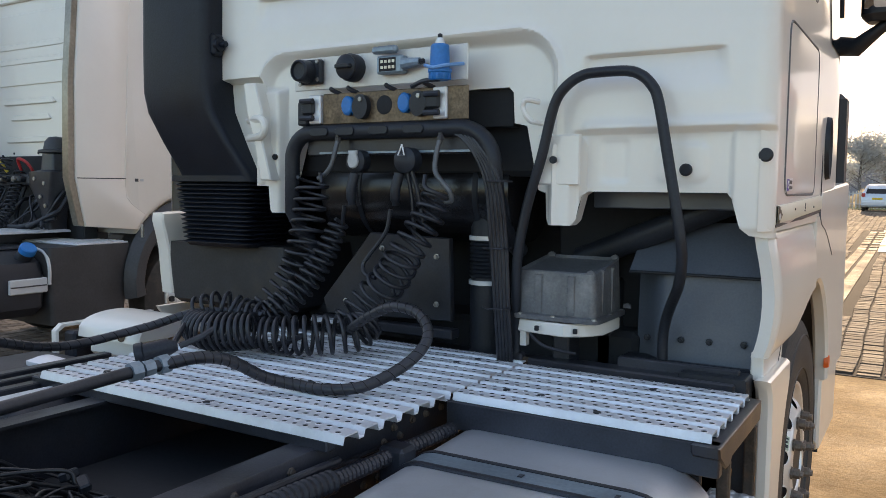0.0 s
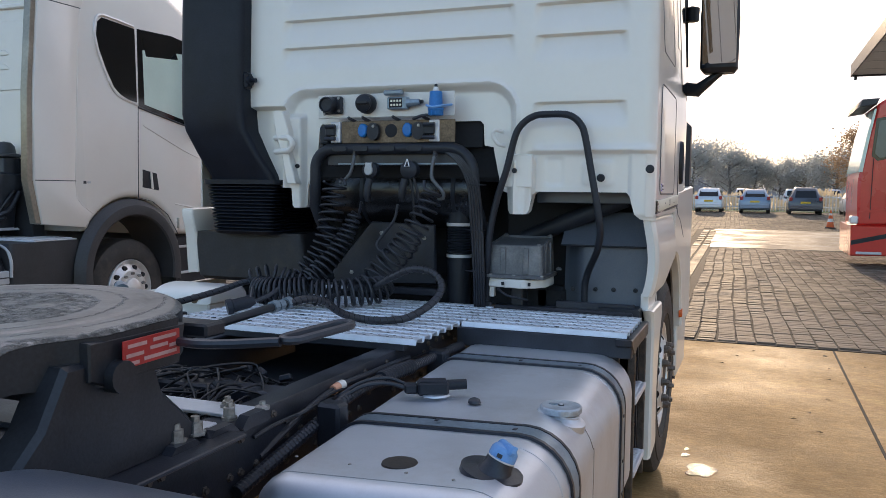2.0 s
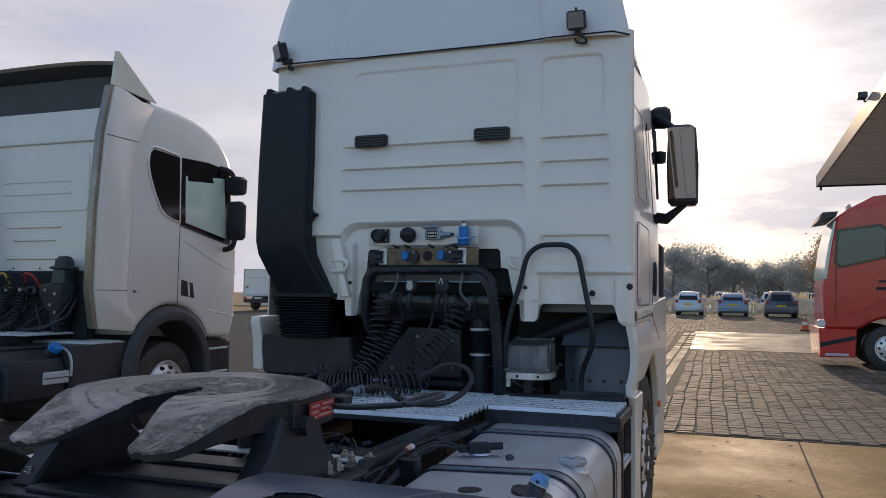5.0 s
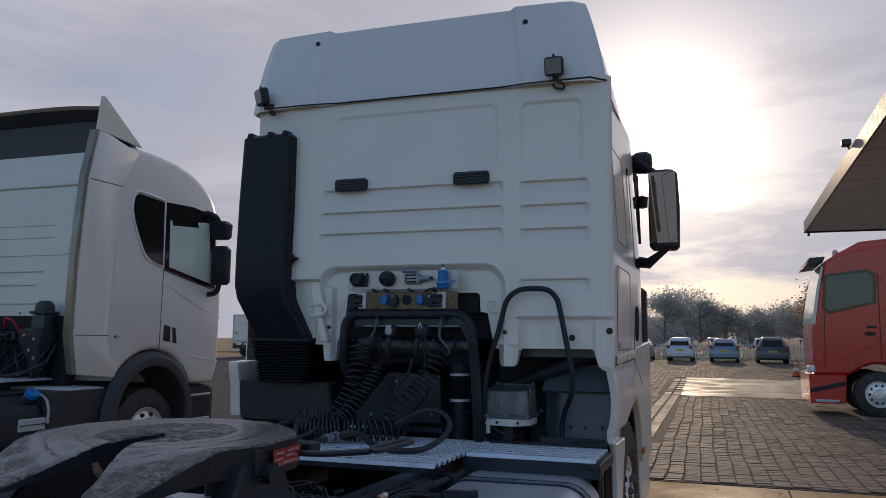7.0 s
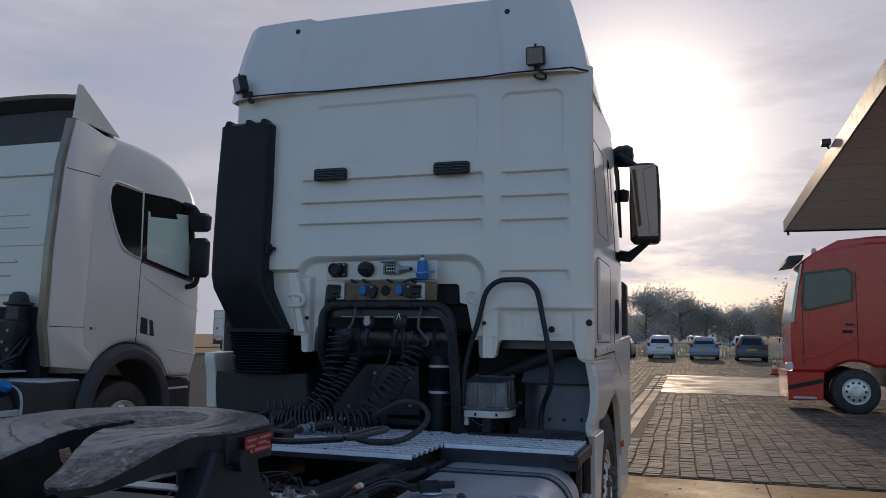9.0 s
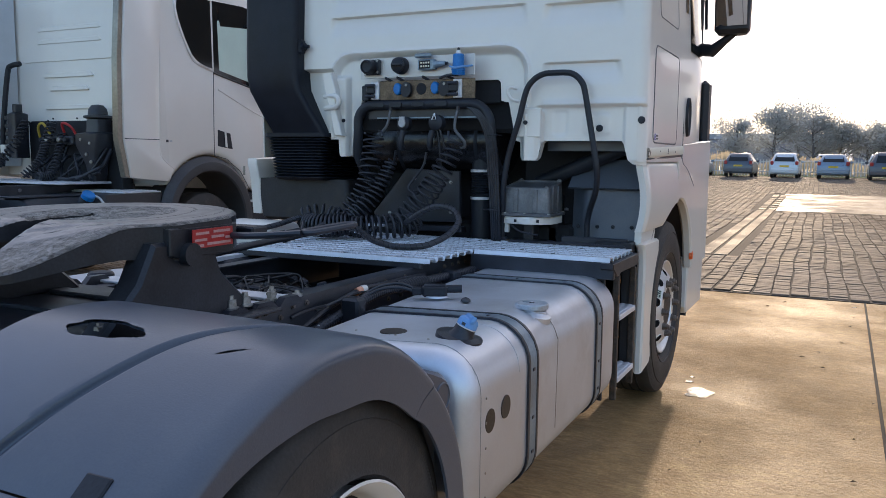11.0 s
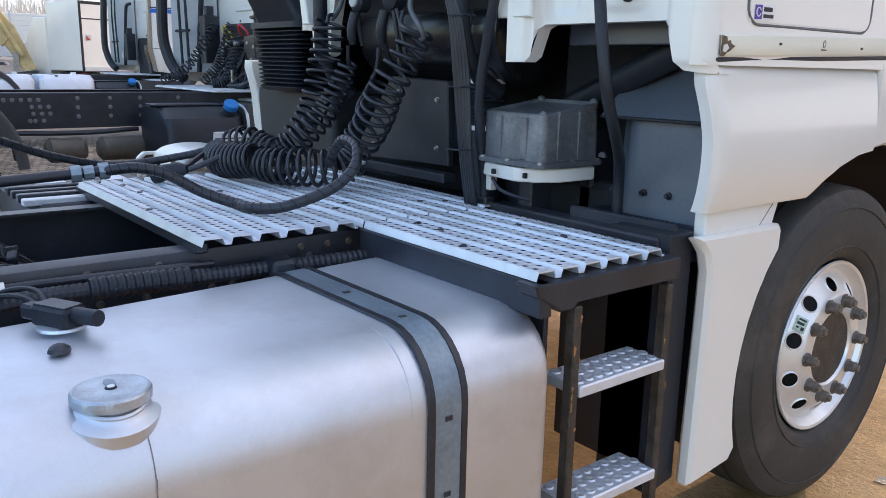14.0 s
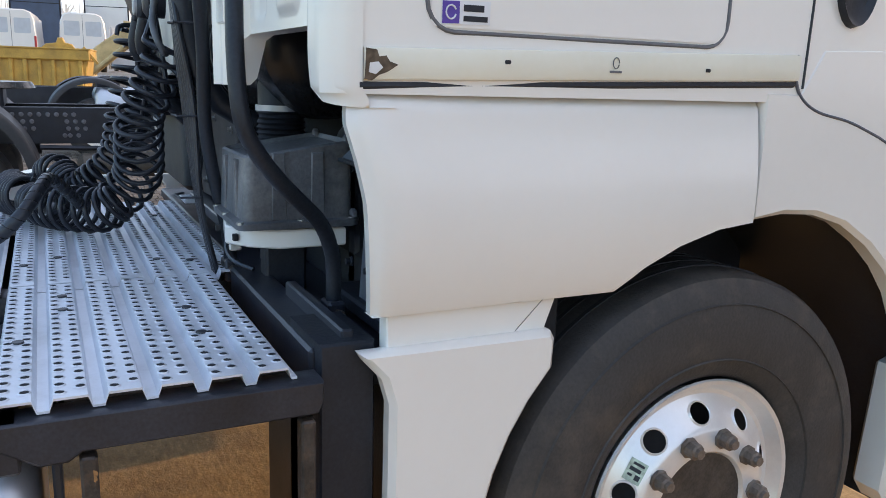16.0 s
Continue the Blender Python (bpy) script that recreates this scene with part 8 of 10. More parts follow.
    part("emblem", Geo().box(-0.002, 0.003, 0.665, 0.70, 1.640, 1.668, 0.001), SC_GREY, cb)
    part("emblem_bar", Geo().box(-0.002, 0.002, 0.715, 0.755, 1.644, 1.664, 0.001), PALEGREY, cb)
    # mirrors
    m = part("mirror", loft([(2.33, 0.06, 0.24, 2.30, 2.40), (2.37, 0.03, 0.27, 2.28, 2.42), (2.78, 0.04, 0.28, 2.27, 2.41), (2.83, 0.07, 0.24, 2.29, 2.39)], 4, 0.04), BLACK, t, "black wing mirror")
    part("wide_mirror", loft([(2.92, 0.05, 0.24, 2.28, 2.40), (2.95, 0.03, 0.27, 2.26, 2.42), (3.11, 0.02, 0.28, 2.24, 2.42), (3.15, 0.0, 0.24, 2.26, 2.40)], 4, 0.04), BLACK, m)
    part("mirror_arm", Geo().tube(smooth_path([(-0.03, 2.30, 2.20), (0.10, 2.34, 2.24), (0.14, 2.35, 2.38)], 5), 0.035, 8), BLACK, m)
    part("mirror_arm", Geo().tube(smooth_path([(-0.03, 2.18, 3.26), (0.08, 2.28, 3.22), (0.14, 2.33, 3.10)], 5), 0.035, 8), BLACK, m)
    # wheel arch: a flared trim with a lit upper band
    tr = Geo()
    band = ((0.585, 0.045), (0.60, 0.062), (0.66, 0.070), (0.695, 0.066), (0.705, 0.050), (0.745, 0.020), (0.762, -0.02))
    tr.grid(lambda a, k: (band[k][1], 1.30 + band[k][0] * math.cos(a), 0.73 + band[k][0] * math.sin(a)), span(radians(-12), radians(190), 30), range(len(band)))
    tr.grid(lambda a, x: (x, 1.30 + 0.585 * math.cos(a), 0.73 + 0.585 * math.sin(a)), span(radians(-12), radians(190), 30), (0.045, -0.45))
    part("arch_trim", tr, SC_GREY, t, "dark grey flared wheel arch trim", smooth=40)
    part("side_marker", Geo().box(0.02, 0.064, 1.93, 1.99, 0.72, 0.80, 0.01), ORANGE, t, "amber side marker")
    for xc, sg in ((-0.06, 1), (-2.44, -1)):
        w = part("front_wheel", Geo().lathe([(-0.02, 0.31), (0.0, 0.33), (0.008, 0.40), (-0.004, 0.47), (-0.03, 0.52), (-0.07, 0.535), (-0.24, 0.535), (-0.29, 0.50), (-0.30, 0.31)], (xc, 1.33, 0.535), "x", 44, sg, True), TYRE, t)
        rm = part("rim", Geo().lathe([(-0.25, 0.29), (0.0, 0.312), (0.008, 0.306), (-0.02, 0.282), (-0.03, 0.262), (0.0, 0.22), (0.022, 0.195), (0.024, 0.13), (0.015, 0.12), (-0.02, 0.115)], (xc, 1.33, 0.535), "x", 40, sg), ALU, w)
        part("hub", Geo().lathe([(0.015, 0.122), (0.045, 0.112), (0.055, 0.09), (0.06, 0.0)], (xc, 1.33, 0.535), "x", 20, sg), ALU, w)
        for k in range(10):
            a = radians(36 * k)
            # dark cap for the shade in the hand hole
            part("hand_hole_shade", Geo().lathe([(0.005, 0.0), (0.010, 0.026), (-0.02, 0.03)], (xc, 1.33 + 0.228 * math.cos(a), 0.535 + 0.228 * math.sin(a)), "x", 12, sg), DARK, w)
            a += radians(18)
            part("wheel_nut", Geo().lathe([(0.02, 0.017), (0.055, 0.015), (0.058, 0.0)], (xc, 1.33 + 0.165 * math.cos(a), 0.535 + 0.165 * math.sin(a)), "x", 6, sg), STEEL, w, smooth=20)
    part("bumper", Geo().box(-2.44, -0.06, 2.10, 2.62, 0.35, 1.06, 0.05), SC_GREY, t)
    part("entry_step", Geo().prism([(2.06, 1.05), (2.50, 1.05), (2.56, 0.40), (2.02, 0.40)], "x", -0.30, -0.05, 0.02), BLACK, t)
    for zz in (0.92, 0.62):
        part("step_edge", Geo().box(-0.06, -0.035, 2.08, 2.50, zz, zz + 0.03, 0.006), PALEGREY, t)
    # rear wall: pressed ribs, seams and a round-cornered opening, its shade a dark slab
    for x0, x1, zz in ((-1.74, -0.90, 2.40), (-1.63, -0.98, 2.25), (-1.72, -0.95, 2.04), (-1.80, -0.75, 2.92), (-1.80, -0.75, 2.78)):
        part("wall_rib", Geo().prism([(x0, zz - 0.022), (x0 + 0.05, zz + 0.022), (x1 - 0.05, zz + 0.022), (x1, zz - 0.022), (x1 - 0.03, zz - 0.034), (x0 + 0.03, zz - 0.034)], "y", 0.500, 0.53, 0.008), WHITE, cb)
    part("wall_panel", Geo().prism(rrect(-2.12, -0.52, 2.55, 3.22, 0.08, 5), "y", 0.508, 0.53, 0.006), WHITE, cb)
    part("wall_rail", Geo().box(-2.40, -0.10, 0.49, 0.53, 3.33, 3.38, 0.012), WHITE, cb)
    part("engine_opening_shade", Geo().prism(rrect(-1.94, -0.44, 1.02, 1.875, (0.02, 0.02, 0.09, 0.05), 5), "y", 0.45, 0.60, 0.01), DARK, t)
    for x in (-1.60, -1.20, -0.80):
        part("opening_screw", Geo().lathe([(0, 0.012), (0.006, 0.010), (0.007, 0)], (x, 0.515, 1.905), "y", 8, -1), BLACK, cb)
    x = -0.68
    p = part("damper_mount", loft([(1.20, x - 0.05, x + 0.05, 0.25, 0.42), (1.40, x - 0.10, x + 0.06, 0.24, 0.44), (1.60, x - 0.22, x + 0.12, 0.22, 0.46), (1.72, x - 0.22, x + 0.14, 0.22, 0.48), (1.74, x - 0.10, x + 0.10, 0.26, 0.48), (1.88, x - 0.09, x + 0.09, 0.27, 0.48)], 3, 0.03), DULLBLACK, t, "dark cast damper mount")
    part("mount_brim", Geo().lathe([(1.885, 0.12), (1.895, 0.15), (1.915, 0.15), (1.925, 0.11)], (x, 0.36, 0), "z", 20), SC_GREY, p)
    part("mount_dome", Geo().lathe([(1.92, 0.105), (1.99, 0.095), (2.03, 0.06), (2.04, 0)], (x, 0.36, 0), "z", 18), SC_GREY, p)
    for bx, bz in ((x - 0.12, 1.66), (x + 0.02, 1.62), (x - 0.04, 1.50), (x + 0.03, 1.42)):
        part("mount_bolt", Geo().lathe([(0, 0.02), (0.012, 0.018), (0.014, 0)], (bx, 0.225, bz), "y", 8, -1), STEEL, p)
    part("exhaust_mast", Geo().tube(smooth_path([(-2.18, 0.26, 1.35), (-2.14, 0.28, 1.9), (-2.06, 0.30, 2.42), (-2.0, 0.31, 2.50), (-1.88, 0.33, 2.52)], 6), 0.030, 10), BLACK, t)
    p = part("valve_column", loft([(1.45, -1.98, -1.84, 0.20, 0.38), (1.95, -1.98, -1.84, 0.20, 0.38), (1.97, -1.94, -1.88, 0.24, 0.34), (2.06, -1.94, -1.88, 0.24, 0.34)], 3, 0.02), DULLBLACK, t, "black valve column with lugs")
    for k in range(5):
        part("column_lug", Geo().box(-2.06, -1.97, 0.22, 0.32, 1.52 + 0.09 * k, 1.57 + 0.09 * k, 0.01), DULLBLACK, p)
    part("white_tag", Geo().box(-2.06, -1.98, 0.16, 0.18, 1.50, 1.60, 0.004), WHITE, t)
    for xx in (-2.26, -2.06):
        part("ladder_rail", Geo().tube([(xx, 0.10, 1.40), (xx, 0.08, 2.3), (xx, 0.12, 3.25)], 0.016, 8), BLACK, t)
    for zz in (1.80, 3.10, 3.22):
        part("ladder_rung", Geo().tube([(-2.42, 0.10, zz), (-2.02, 0.10, zz)], 0.016, 8), BLACK, t)
    if detail:
        coils = (((-1.80, 0.32, 1.88), (-1.74, 0.12, 1.62), (-1.82, -0.05, 1.38), (-2.05, -0.20, 1.25)), ((-1.34, 0.30, 1.86), (-1.34, 0.20, 1.60), (-1.34, 0.12, 1.42), (-1.44, 0.0, 1.26)), ((-1.25, 0.36, 1.74), (-1.20, 0.25, 1.50), (-1.16, 0.12, 1.28), (-1.20, 0.0, 1.25)))
        for q in coils:
            part("coiled_line", Geo().tube(coil_path(q, 19, 0.046, 12), 0.009, 6), HOSE, t, smooth=80)
        for pts, mm in (([(-1.46, 0.36, 1.72), (-1.50, 0.30, 1.84), (-1.62, 0.33, 1.80), (-1.68, 0.40, 1.66)], CABLEY), ([(-1.22, 0.36, 1.72), (-1.18, 0.30, 1.84), (-1.08, 0.33, 1.80), (-1.04, 0.40, 1.66)], CABLER)):
            part("curled_pipe", Geo().tube(smooth_path(pts, 8), 0.014, 8), mm, t, smooth=80)
        p = part("valve_block", Geo().box(-1.58, -1.06, 0.32, 0.42, 1.60, 1.70, 0.02), SC_GREY, t, "grey coupling block")
        for k in range(5):
            part("coupling", Geo().lathe([(0, 0.030), (0.05, 0.028), (0.06, 0.018), (0.062, 0)], (-1.52 + 0.10 * k, 0.32, 1.655), "y", 12, -1), STEEL if k % 2 else BLACK, p)
        random.seed(19)
        for k in range(14):
            xx = random.uniform(-1.7, -0.5)
            pts = [(xx, 0.40, random.uniform(1.45, 1.7)), (xx + random.uniform(-.1, .1), 0.30, random.uniform(1.3, 1.5)), (xx + random.uniform(-.2, .2), 0.22, random.uniform(1.22, 1.35)), (xx + random.uniform(-.3, .3), 0.10, 1.235)]
            part("loose_pipe", Geo().tube(smooth_path(pts, 5), random.choice((0.010, 0.014, 0.020)), 7), HOSE, t, smooth=80)
    # frame, walkway, tank
    for x in (-0.86, -1.62):
        g = Geo().box(x - 0.01, x + 0.01, -4.2, 1.0, 0.868, 1.178, 0.004)
        g.box(min(x, x + (0.07 if x < -1 else -0.07)), max(x, x + (0.07 if x < -1 else -0.07)), -4.2, 1.0, 1.170, 1.181, 0.004)
        rl = part("chassis_rail", g, CHASSIS, t)
        if x > -1 and detail:
            rivet = None
            spots = [(-2.196 + 0.068 * c + 0.010 * r, 1.118 - 0.060 * r) for r, cols in enumerate((range(8), (1, 2, 6, 7, 8), (1, 2, 6, 7, 8), (5.4, 6, 7))) for c in cols]
            spots += [(yy, zz) for yy in (-1.40, -1.12, -0.85, -0.49) for zz in (1.13, 1.05, 0.97)]
            for yy, zz in spots:
                m_ = Matrix.Translation((x + 0.010, yy, zz))
                if rivet is None:
                    rivet = part("rivet", Geo().lathe([(0, 0.020), (0.007, 0.018), (0.011, 0)], (0, 0, 0), "x", 10), RIVETG, rl, at=m_)
                else:
                    twin(rivet, rl, m_)
    for x0, x1, y0, y1, z, nm in ((-2.2, -0.55, -0.25, 0.40, 1.200, "walkway"), (-1.25, -0.05, 0.12, 0.62, 1.112, "side_walkway")):
        wk = part(nm, Geo().box(x0, x1, y0, y1, z - 0.015, z, 0.004), GALV, t, "galvanised perforated walkway")
        holes, ridge = Geo(), Geo()
        for i in range(int((x1 - x0) / 0.055)):
            ridge.box(x0 + 0.055 * i + 0.038, x0 + 0.055 * i + 0.050, y0 + 0.01, y1 - 0.01, z, z + 0.008, 0.002)
            for j in range(int((y1 - y0) / 0.05)):
                c = (x0 + 0.055 * i + 0.018, y0 + 0.03 + 0.05 * j + (0.025 if i % 2 else 0))
                # dark hexagons laid on the plate for shaded holes
                holes.add([(c[0] + 0.011 * math.cos(q * math.pi / 3), c[1] + 0.011 * math.sin(q * math.pi / 3), z + 0.001) for q in range(6)], [tuple(range(6))])
        part("walkway_ridge", ridge, GALV, wk)["kind"] = "stuff"
        part("walkway_hole_shade", holes, DARK, wk, smooth=0)["kind"] = "stuff"
    part("side_box", loft([(0.45, -0.82, -0.06, -0.12, 0.58), (0.94, -0.82, -0.03, -0.15, 0.62), (1.095, -0.82, -0.03, -0.15, 0.64)], 4, 0.04), SC_GREY, t, "dark grey side box beside the walkway")
    tk = part("side_tank", loft([(0.55, -0.80, -0.12, -0.84, -0.20), (0.62, -0.82, -0.06, -0.88, -0.17), (0.86, -0.82, -0.05, -0.88, -0.16), (0.98, -0.82, -0.10, -0.88, -0.16), (1.06, -0.80, -0.26, -0.86, -0.17), (1.085, -0.76, -0.34, -0.82, -0.20)], 6, 0.07), BLACK, t, "black plastic tank with a blue cap")
    part("filler_neck", Geo().tube([(-0.20, -0.30, 0.98), (-0.13, -0.27, 1.07)], 0.062, 16), BLACK, tk)
    part("blue_cap", Geo().lathe([(-0.01, 0.066), (0.035, 0.066), (0.045, 0.058), (0.045, 0)], (0, 0, 0), "z", 20), BLUEP, tk, at=Matrix.Translation((-0.13, -0.27, 1.075)) @ Matrix.Rotation(radians(38), 4, "Y"))
    part("tank_rib", Geo().box(-0.60, -0.30, -0.89, -0.16, 1.075, 1.095, 0.008), BLACK, tk)
    part("tank_tread", Geo().box(-0.10, -0.035, -0.48, -0.16, 0.74, 0.86, 0.008), PALEGREY, tk, "pale step edge below the tank")
    part("tread_line", Geo().box(-0.036, -0.030, -0.47, -0.17, 0.795, 0.805, 0.002), SC_GREY, tk)
    part("strap", Geo().tube(smooth_path([(-0.30, -0.155, 1.10), (-0.10, -0.15, 1.06), (-0.03, -0.15, 0.95), (-0.03, -0.15, 0.80)], 6), 0.014, 6), PALEGREY, tk)
    if stripes:
        for y0, y1 in ((-1.80, -0.92), (-2.72, -1.86)):
            st_ = part("side_tank", loft([(0.50, -0.78, -0.06, y0 + 0.03, y1 - 0.03), (0.56, -0.82, -0.02, y0, y1), (1.10, -0.82, -0.02, y0, y1), (1.19, -0.76, -0.08, y0 + 0.04, y1 - 0.04)], 6, 0.07), TANK, t, "aluminium side tank")
            part("tank_strap", loft([(0.54, -0.825, -0.012, y0 + 0.25, y0 + 0.31), (1.195, -0.78, -0.06, y0 + 0.25, y0 + 0.31)], 2, 0.02), STRAP, st_)
            part("tank_cap", Geo().lathe([(0, 0.05), (0.05, 0.05), (0.055, 0.0)], (-0.3, y0 + 0.6, 1.18), "z", 16), ALU, st_)
    for yy in (-0.4, -1.6, -2.4):
        part("cross_member", Geo().box(-1.6, -0.88, yy - 0.06, yy + 0.06, 0.92, 1.12, 0.01), CHASSIS, t)
    tan = mat("dusty_air_tank", (0.10, 0.085, 0.065), 0.5, 0, 0.3, 5, 60, 0.1, dirt=(0.2, 0.15, 0.1), dirt_amt=0.5)
    for y0, y1 in ((-1.72, -1.36), (-1.28, -0.72)):
        g = Geo().lathe([(y0, 0.0), (y0 + 0.01, 0.07), (y0 + 0.05, 0.11), (y1 - 0.05, 0.11), (y1 - 0.01, 0.07), (y1, 0.0)], (-0.80, 0, 0.68), "y", 20)
        part("air_tank", g, tan, t, "dusty air tank under the frame")
    part("frame_pipe", Geo().tube(smooth_path([(-0.80, -2.0, 0.84), (-0.78, -1.4, 0.83), (-0.80, -0.9, 0.85)], 6), 0.022, 8), CHASSIS, t)
    # rear wheels and ribbed fenders
    RY = -2.74
    for xc, sg in ((-0.06, 1), (-2.44, -1)):
        w = part("rear_wheel", Geo().lathe([(-0.02, 0.30), (0.0, 0.32), (0.006, 0.40), (-0.02, 0.475), (-0.06, 0.505), (-0.55, 0.505), (-0.62, 0.48), (-0.63, 0.30)], (xc, RY + 0.06, 0.505), "x", 44, sg, True), TYRE, t)
        rm = part("rim", Geo().lathe([(-0.25, 0.28), (0.0, 0.305), (0.010, 0.298), (-0.06, 0.270), (-0.10, 0.255), (-0.125, 0.20), (-0.12, 0.12), (0.02, 0.11), (0.035, 0.09), (0.04, 0)], (xc, RY + 0.06, 0.505), "x", 40, sg), WHITE if stripes else ALU, w)
        for k in range(10):
            a = radians(36 * k)
            # hand hole shade, again a dark cap
            part("hand_hole_shade", Geo().lathe([(-0.108, 0.0), (-0.106, 0.026), (-0.13, 0.03)], (xc, RY + 0.06 + 0.222 * math.cos(a), 0.505 + 0.222 * math.sin(a)), "x", 12, sg), DARK, w)
            a += radians(18)
            part("wheel_nut", Geo().lathe([(-0.125, 0.017), (-0.085, 0.015), (-0.082, 0.0)], (xc, RY + 0.06 + 0.1675 * math.cos(a), 0.505 + 0.1675 * math.sin(a)), "x", 6, sg), STEEL, w, smooth=20)

        def fs_(a, q):
            """q: 0 at the inner edge, 1 at the lip's foot; ridges run round the middle of the sheet."""
            r = 0.755
            if q <= 0.8:
                u = q / 0.8
                r += 0.012 * (0.5 + 0.5 * math.cos(2 * math.pi * u * 6)) * sstep(0.05, 0.2, u) * sstep(0.95, 0.8, u) * sstep(40, 55, math.degrees(a)) * sstep(160, 145, math.degrees(a))
                return (xc - sg * 0.62 + sg * 0.64 * u, RY + r * math.cos(a), 0.60 + r * math.sin(a))
            u = (q - 0.8) / 0.2
            return (xc + sg * (0.02 + 0.03 * math.sin(min(1, u * 2) * math.pi / 2)), RY + (r - 0.02 * min(1, u * 2) - 0.10 * max(0, u - 0.3)) * math.cos(a), 0.60 + (r - 0.02 * min(1, u * 2) - 0.10 * max(0, u - 0.3)) * math.sin(a))

        part("rear_fender", Geo().grid(fs_, span(radians(2), radians(172), 44), span(0, 0.8, 48) + span(0.82, 1, 8)), SC_GREY, t, "dark ribbed rear fender", smooth=40)
    fw = Geo().lathe([(0, 0.0), (0.0, 0.42), (-0.05, 0.45), (-0.06, 0.40)], (-1.24, -2.45, 1.385), "z", 32)
    fw.v = [(x, y, z + (0 if y > -2.5 else 0.18 * (y + 2.5))) for x, y, z in fw.v]
    fw2 = part("fifth_wheel", fw, GREASE, t)
    part("pedestal", Geo().box(-1.62, -0.86, -2.65, -2.25, 1.165, 1.345, 0.02), CHASSIS, fw2)
    part("tail_lamp", Geo().box(-0.50, -0.10, -3.62, -3.55, 0.72, 0.85, 0.01), REDP, t)
    if stripes:
        top = [(0.09, 2.86), (0.36, 2.84), (0.70, 2.555), (1.40, 2.53)]
        low_ = [(0.09, 2.345), (0.46, 2.345), (0.66, 2.21), (1.40, 2.18)]
        for line, z0, wd, mm in ((top, 0.0, 0.055, STRIPE2), (top, -0.075, 0.10, STRIPE1), (top, -0.20, 0.02, STRIPE2), (low_, 0.03, 0.022, STRIPE2), (low_, 0.0, 0.07, STRIPE1)):
            part("stripe", Geo().prism([(y, z + z0) for y, z in line] + [(y - 0.03, z + z0 - wd) for y, z in reversed(line)], "x", 0.010, 0.0165), mm, cb)
    return t


CABLEY = mat("yellow_air_pipe", (0.55, 0.40, 0.05), 0.45)
CABLER = mat("red_air_pipe", (0.45, 0.03, 0.03), 0.45)
RIVETG = mat("dull_rivet_steel", (0.20, 0.20, 0.21), 0.5, 0.5, 0.2, 20, 90, 0.1)
n1_ = neighbour("white tractor unit parked alongside on brick paving")
n1_.matrix_basis = pose(-4.46, 1.60, 0.0)
n2_ = neighbour("white tractor unit with blue swoosh stripes", stripes=True, detail=False)
n2_.matrix_basis = pose(-12.25, 3.15, 0.0)

# ---- white box lorries and vans farther down the row ----
def box_lorry(m, label, w=2.5, l=6.5, h=3.5, trim=None, paint=None):
    t = thing("box_lorry", label, "truck", "lorries along the far row", m)
    bd = part("box_body", Geo().box(-w / 2, w / 2, 0, l, 1.0, h, 0.03), paint or WHITE, t)
    part("rear_frame", Geo().box(-w / 2, w / 2, -0.02, 0.02, h - 0.10, h, 0.01), trim or PALEGREY, bd)
    for s in (-1, 1):
        part("corner_post", Geo().box(s * (w / 2 - 0.04) - 0.04, s * (w / 2 - 0.04) + 0.04, -0.03, 0.02, 0.95, h - 0.1, 0.01), trim or PALEGREY, bd)
    part("door_joint", Geo().box(-w / 2 + 0.08, w / 2 - 0.08, -0.012, 0.0, h - 0.62, h - 0.58, 0.004), trim or PALEGREY, bd)
    part("tail_lift", Geo().box(-w / 2 + 0.08, w / 2 - 0.08, -0.05, 0.0, 1.0, 1.15, 0.01), PALEGREY, bd)
    part("notice", Geo().box(-w / 2 + 0.2, -w / 2 + 0.42, -0.012, 0.0, h - 1.35, h - 1.15, 0.004), PALEGREY, bd)
    part("notice_mark", Geo().prism([(-w / 2 + 0.22, h - 1.33), (-w / 2 + 0.40, h - 1.33), (-w / 2 + 0.22, h - 1.17)], "y", -0.016, -0.010), REDP, bd)
    part("bumper", Geo().box(-w / 2, w / 2, 0.0, 0.15, 0.55, 0.80, 0.02), CHASSIS, t)
    part("plate_bar", Geo().box(-0.3, 0.3, -0.02, 0.0, 0.82, 0.93, 0.004), CREAM, t)
    for s in (-1, 1):
        part("tail_lamp", Geo().box(s * 1.05 - 0.12, s * 1.05 + 0.12, -0.03, 0.02, 0.75, 0.92, 0.01), REDP, t)
        for yy in (1.3, l + 1.2):
            part("wheel", Geo().lathe([(-0.28, 0.3), (-0.28, 0.46), (-0.2, 0.48), (-0.05, 0.48), (0, 0.45), (0, 0.2), (-0.05, 0.0)], (s * (w / 2 - 0.02), yy, 0.48), "x", 24, s), TYRE, t)
    part("cab", Geo().prism([(l + 0.05, 0.6), (l + 0.05, 2.9), (l + 0.9, 2.9), (l + 1.5, 2.0), (l + 1.8, 1.8), (l + 1.8, 0.6)], "x", -1.1, 1.1, 0.05), paint or WHITE, t)
    part("chassis", Geo().box(-0.5, 0.5, 0.1, l, 0.7, 1.0, 0.02), CHASSIS, t)
    return t


# the yard beyond the row stands higher
TERR = 1.3
structure("raised_yard", Geo().prism([(-120, -0.5), (-34.5, -0.5), (-36.0, TERR), (-120, TERR)], "y", -60, 26), mat("far_yard_gravel", (0.30, 0.27, 0.23), 0.9, 0, 0.2, 1, 20, 0.2), "pale gravel yard on a low bank")
box_lorry(pose(-28.75, 7.2, 0, 0, 0, 108.7), "white box trailer with a dark-framed rear door", 2.2, 2.0, 3.42, DARK)
box_lorry(pose(-29.4, 43.0, rise(43.0)), "white box lorry parked by the pale fence", 2.4, 5.5, 2.9)
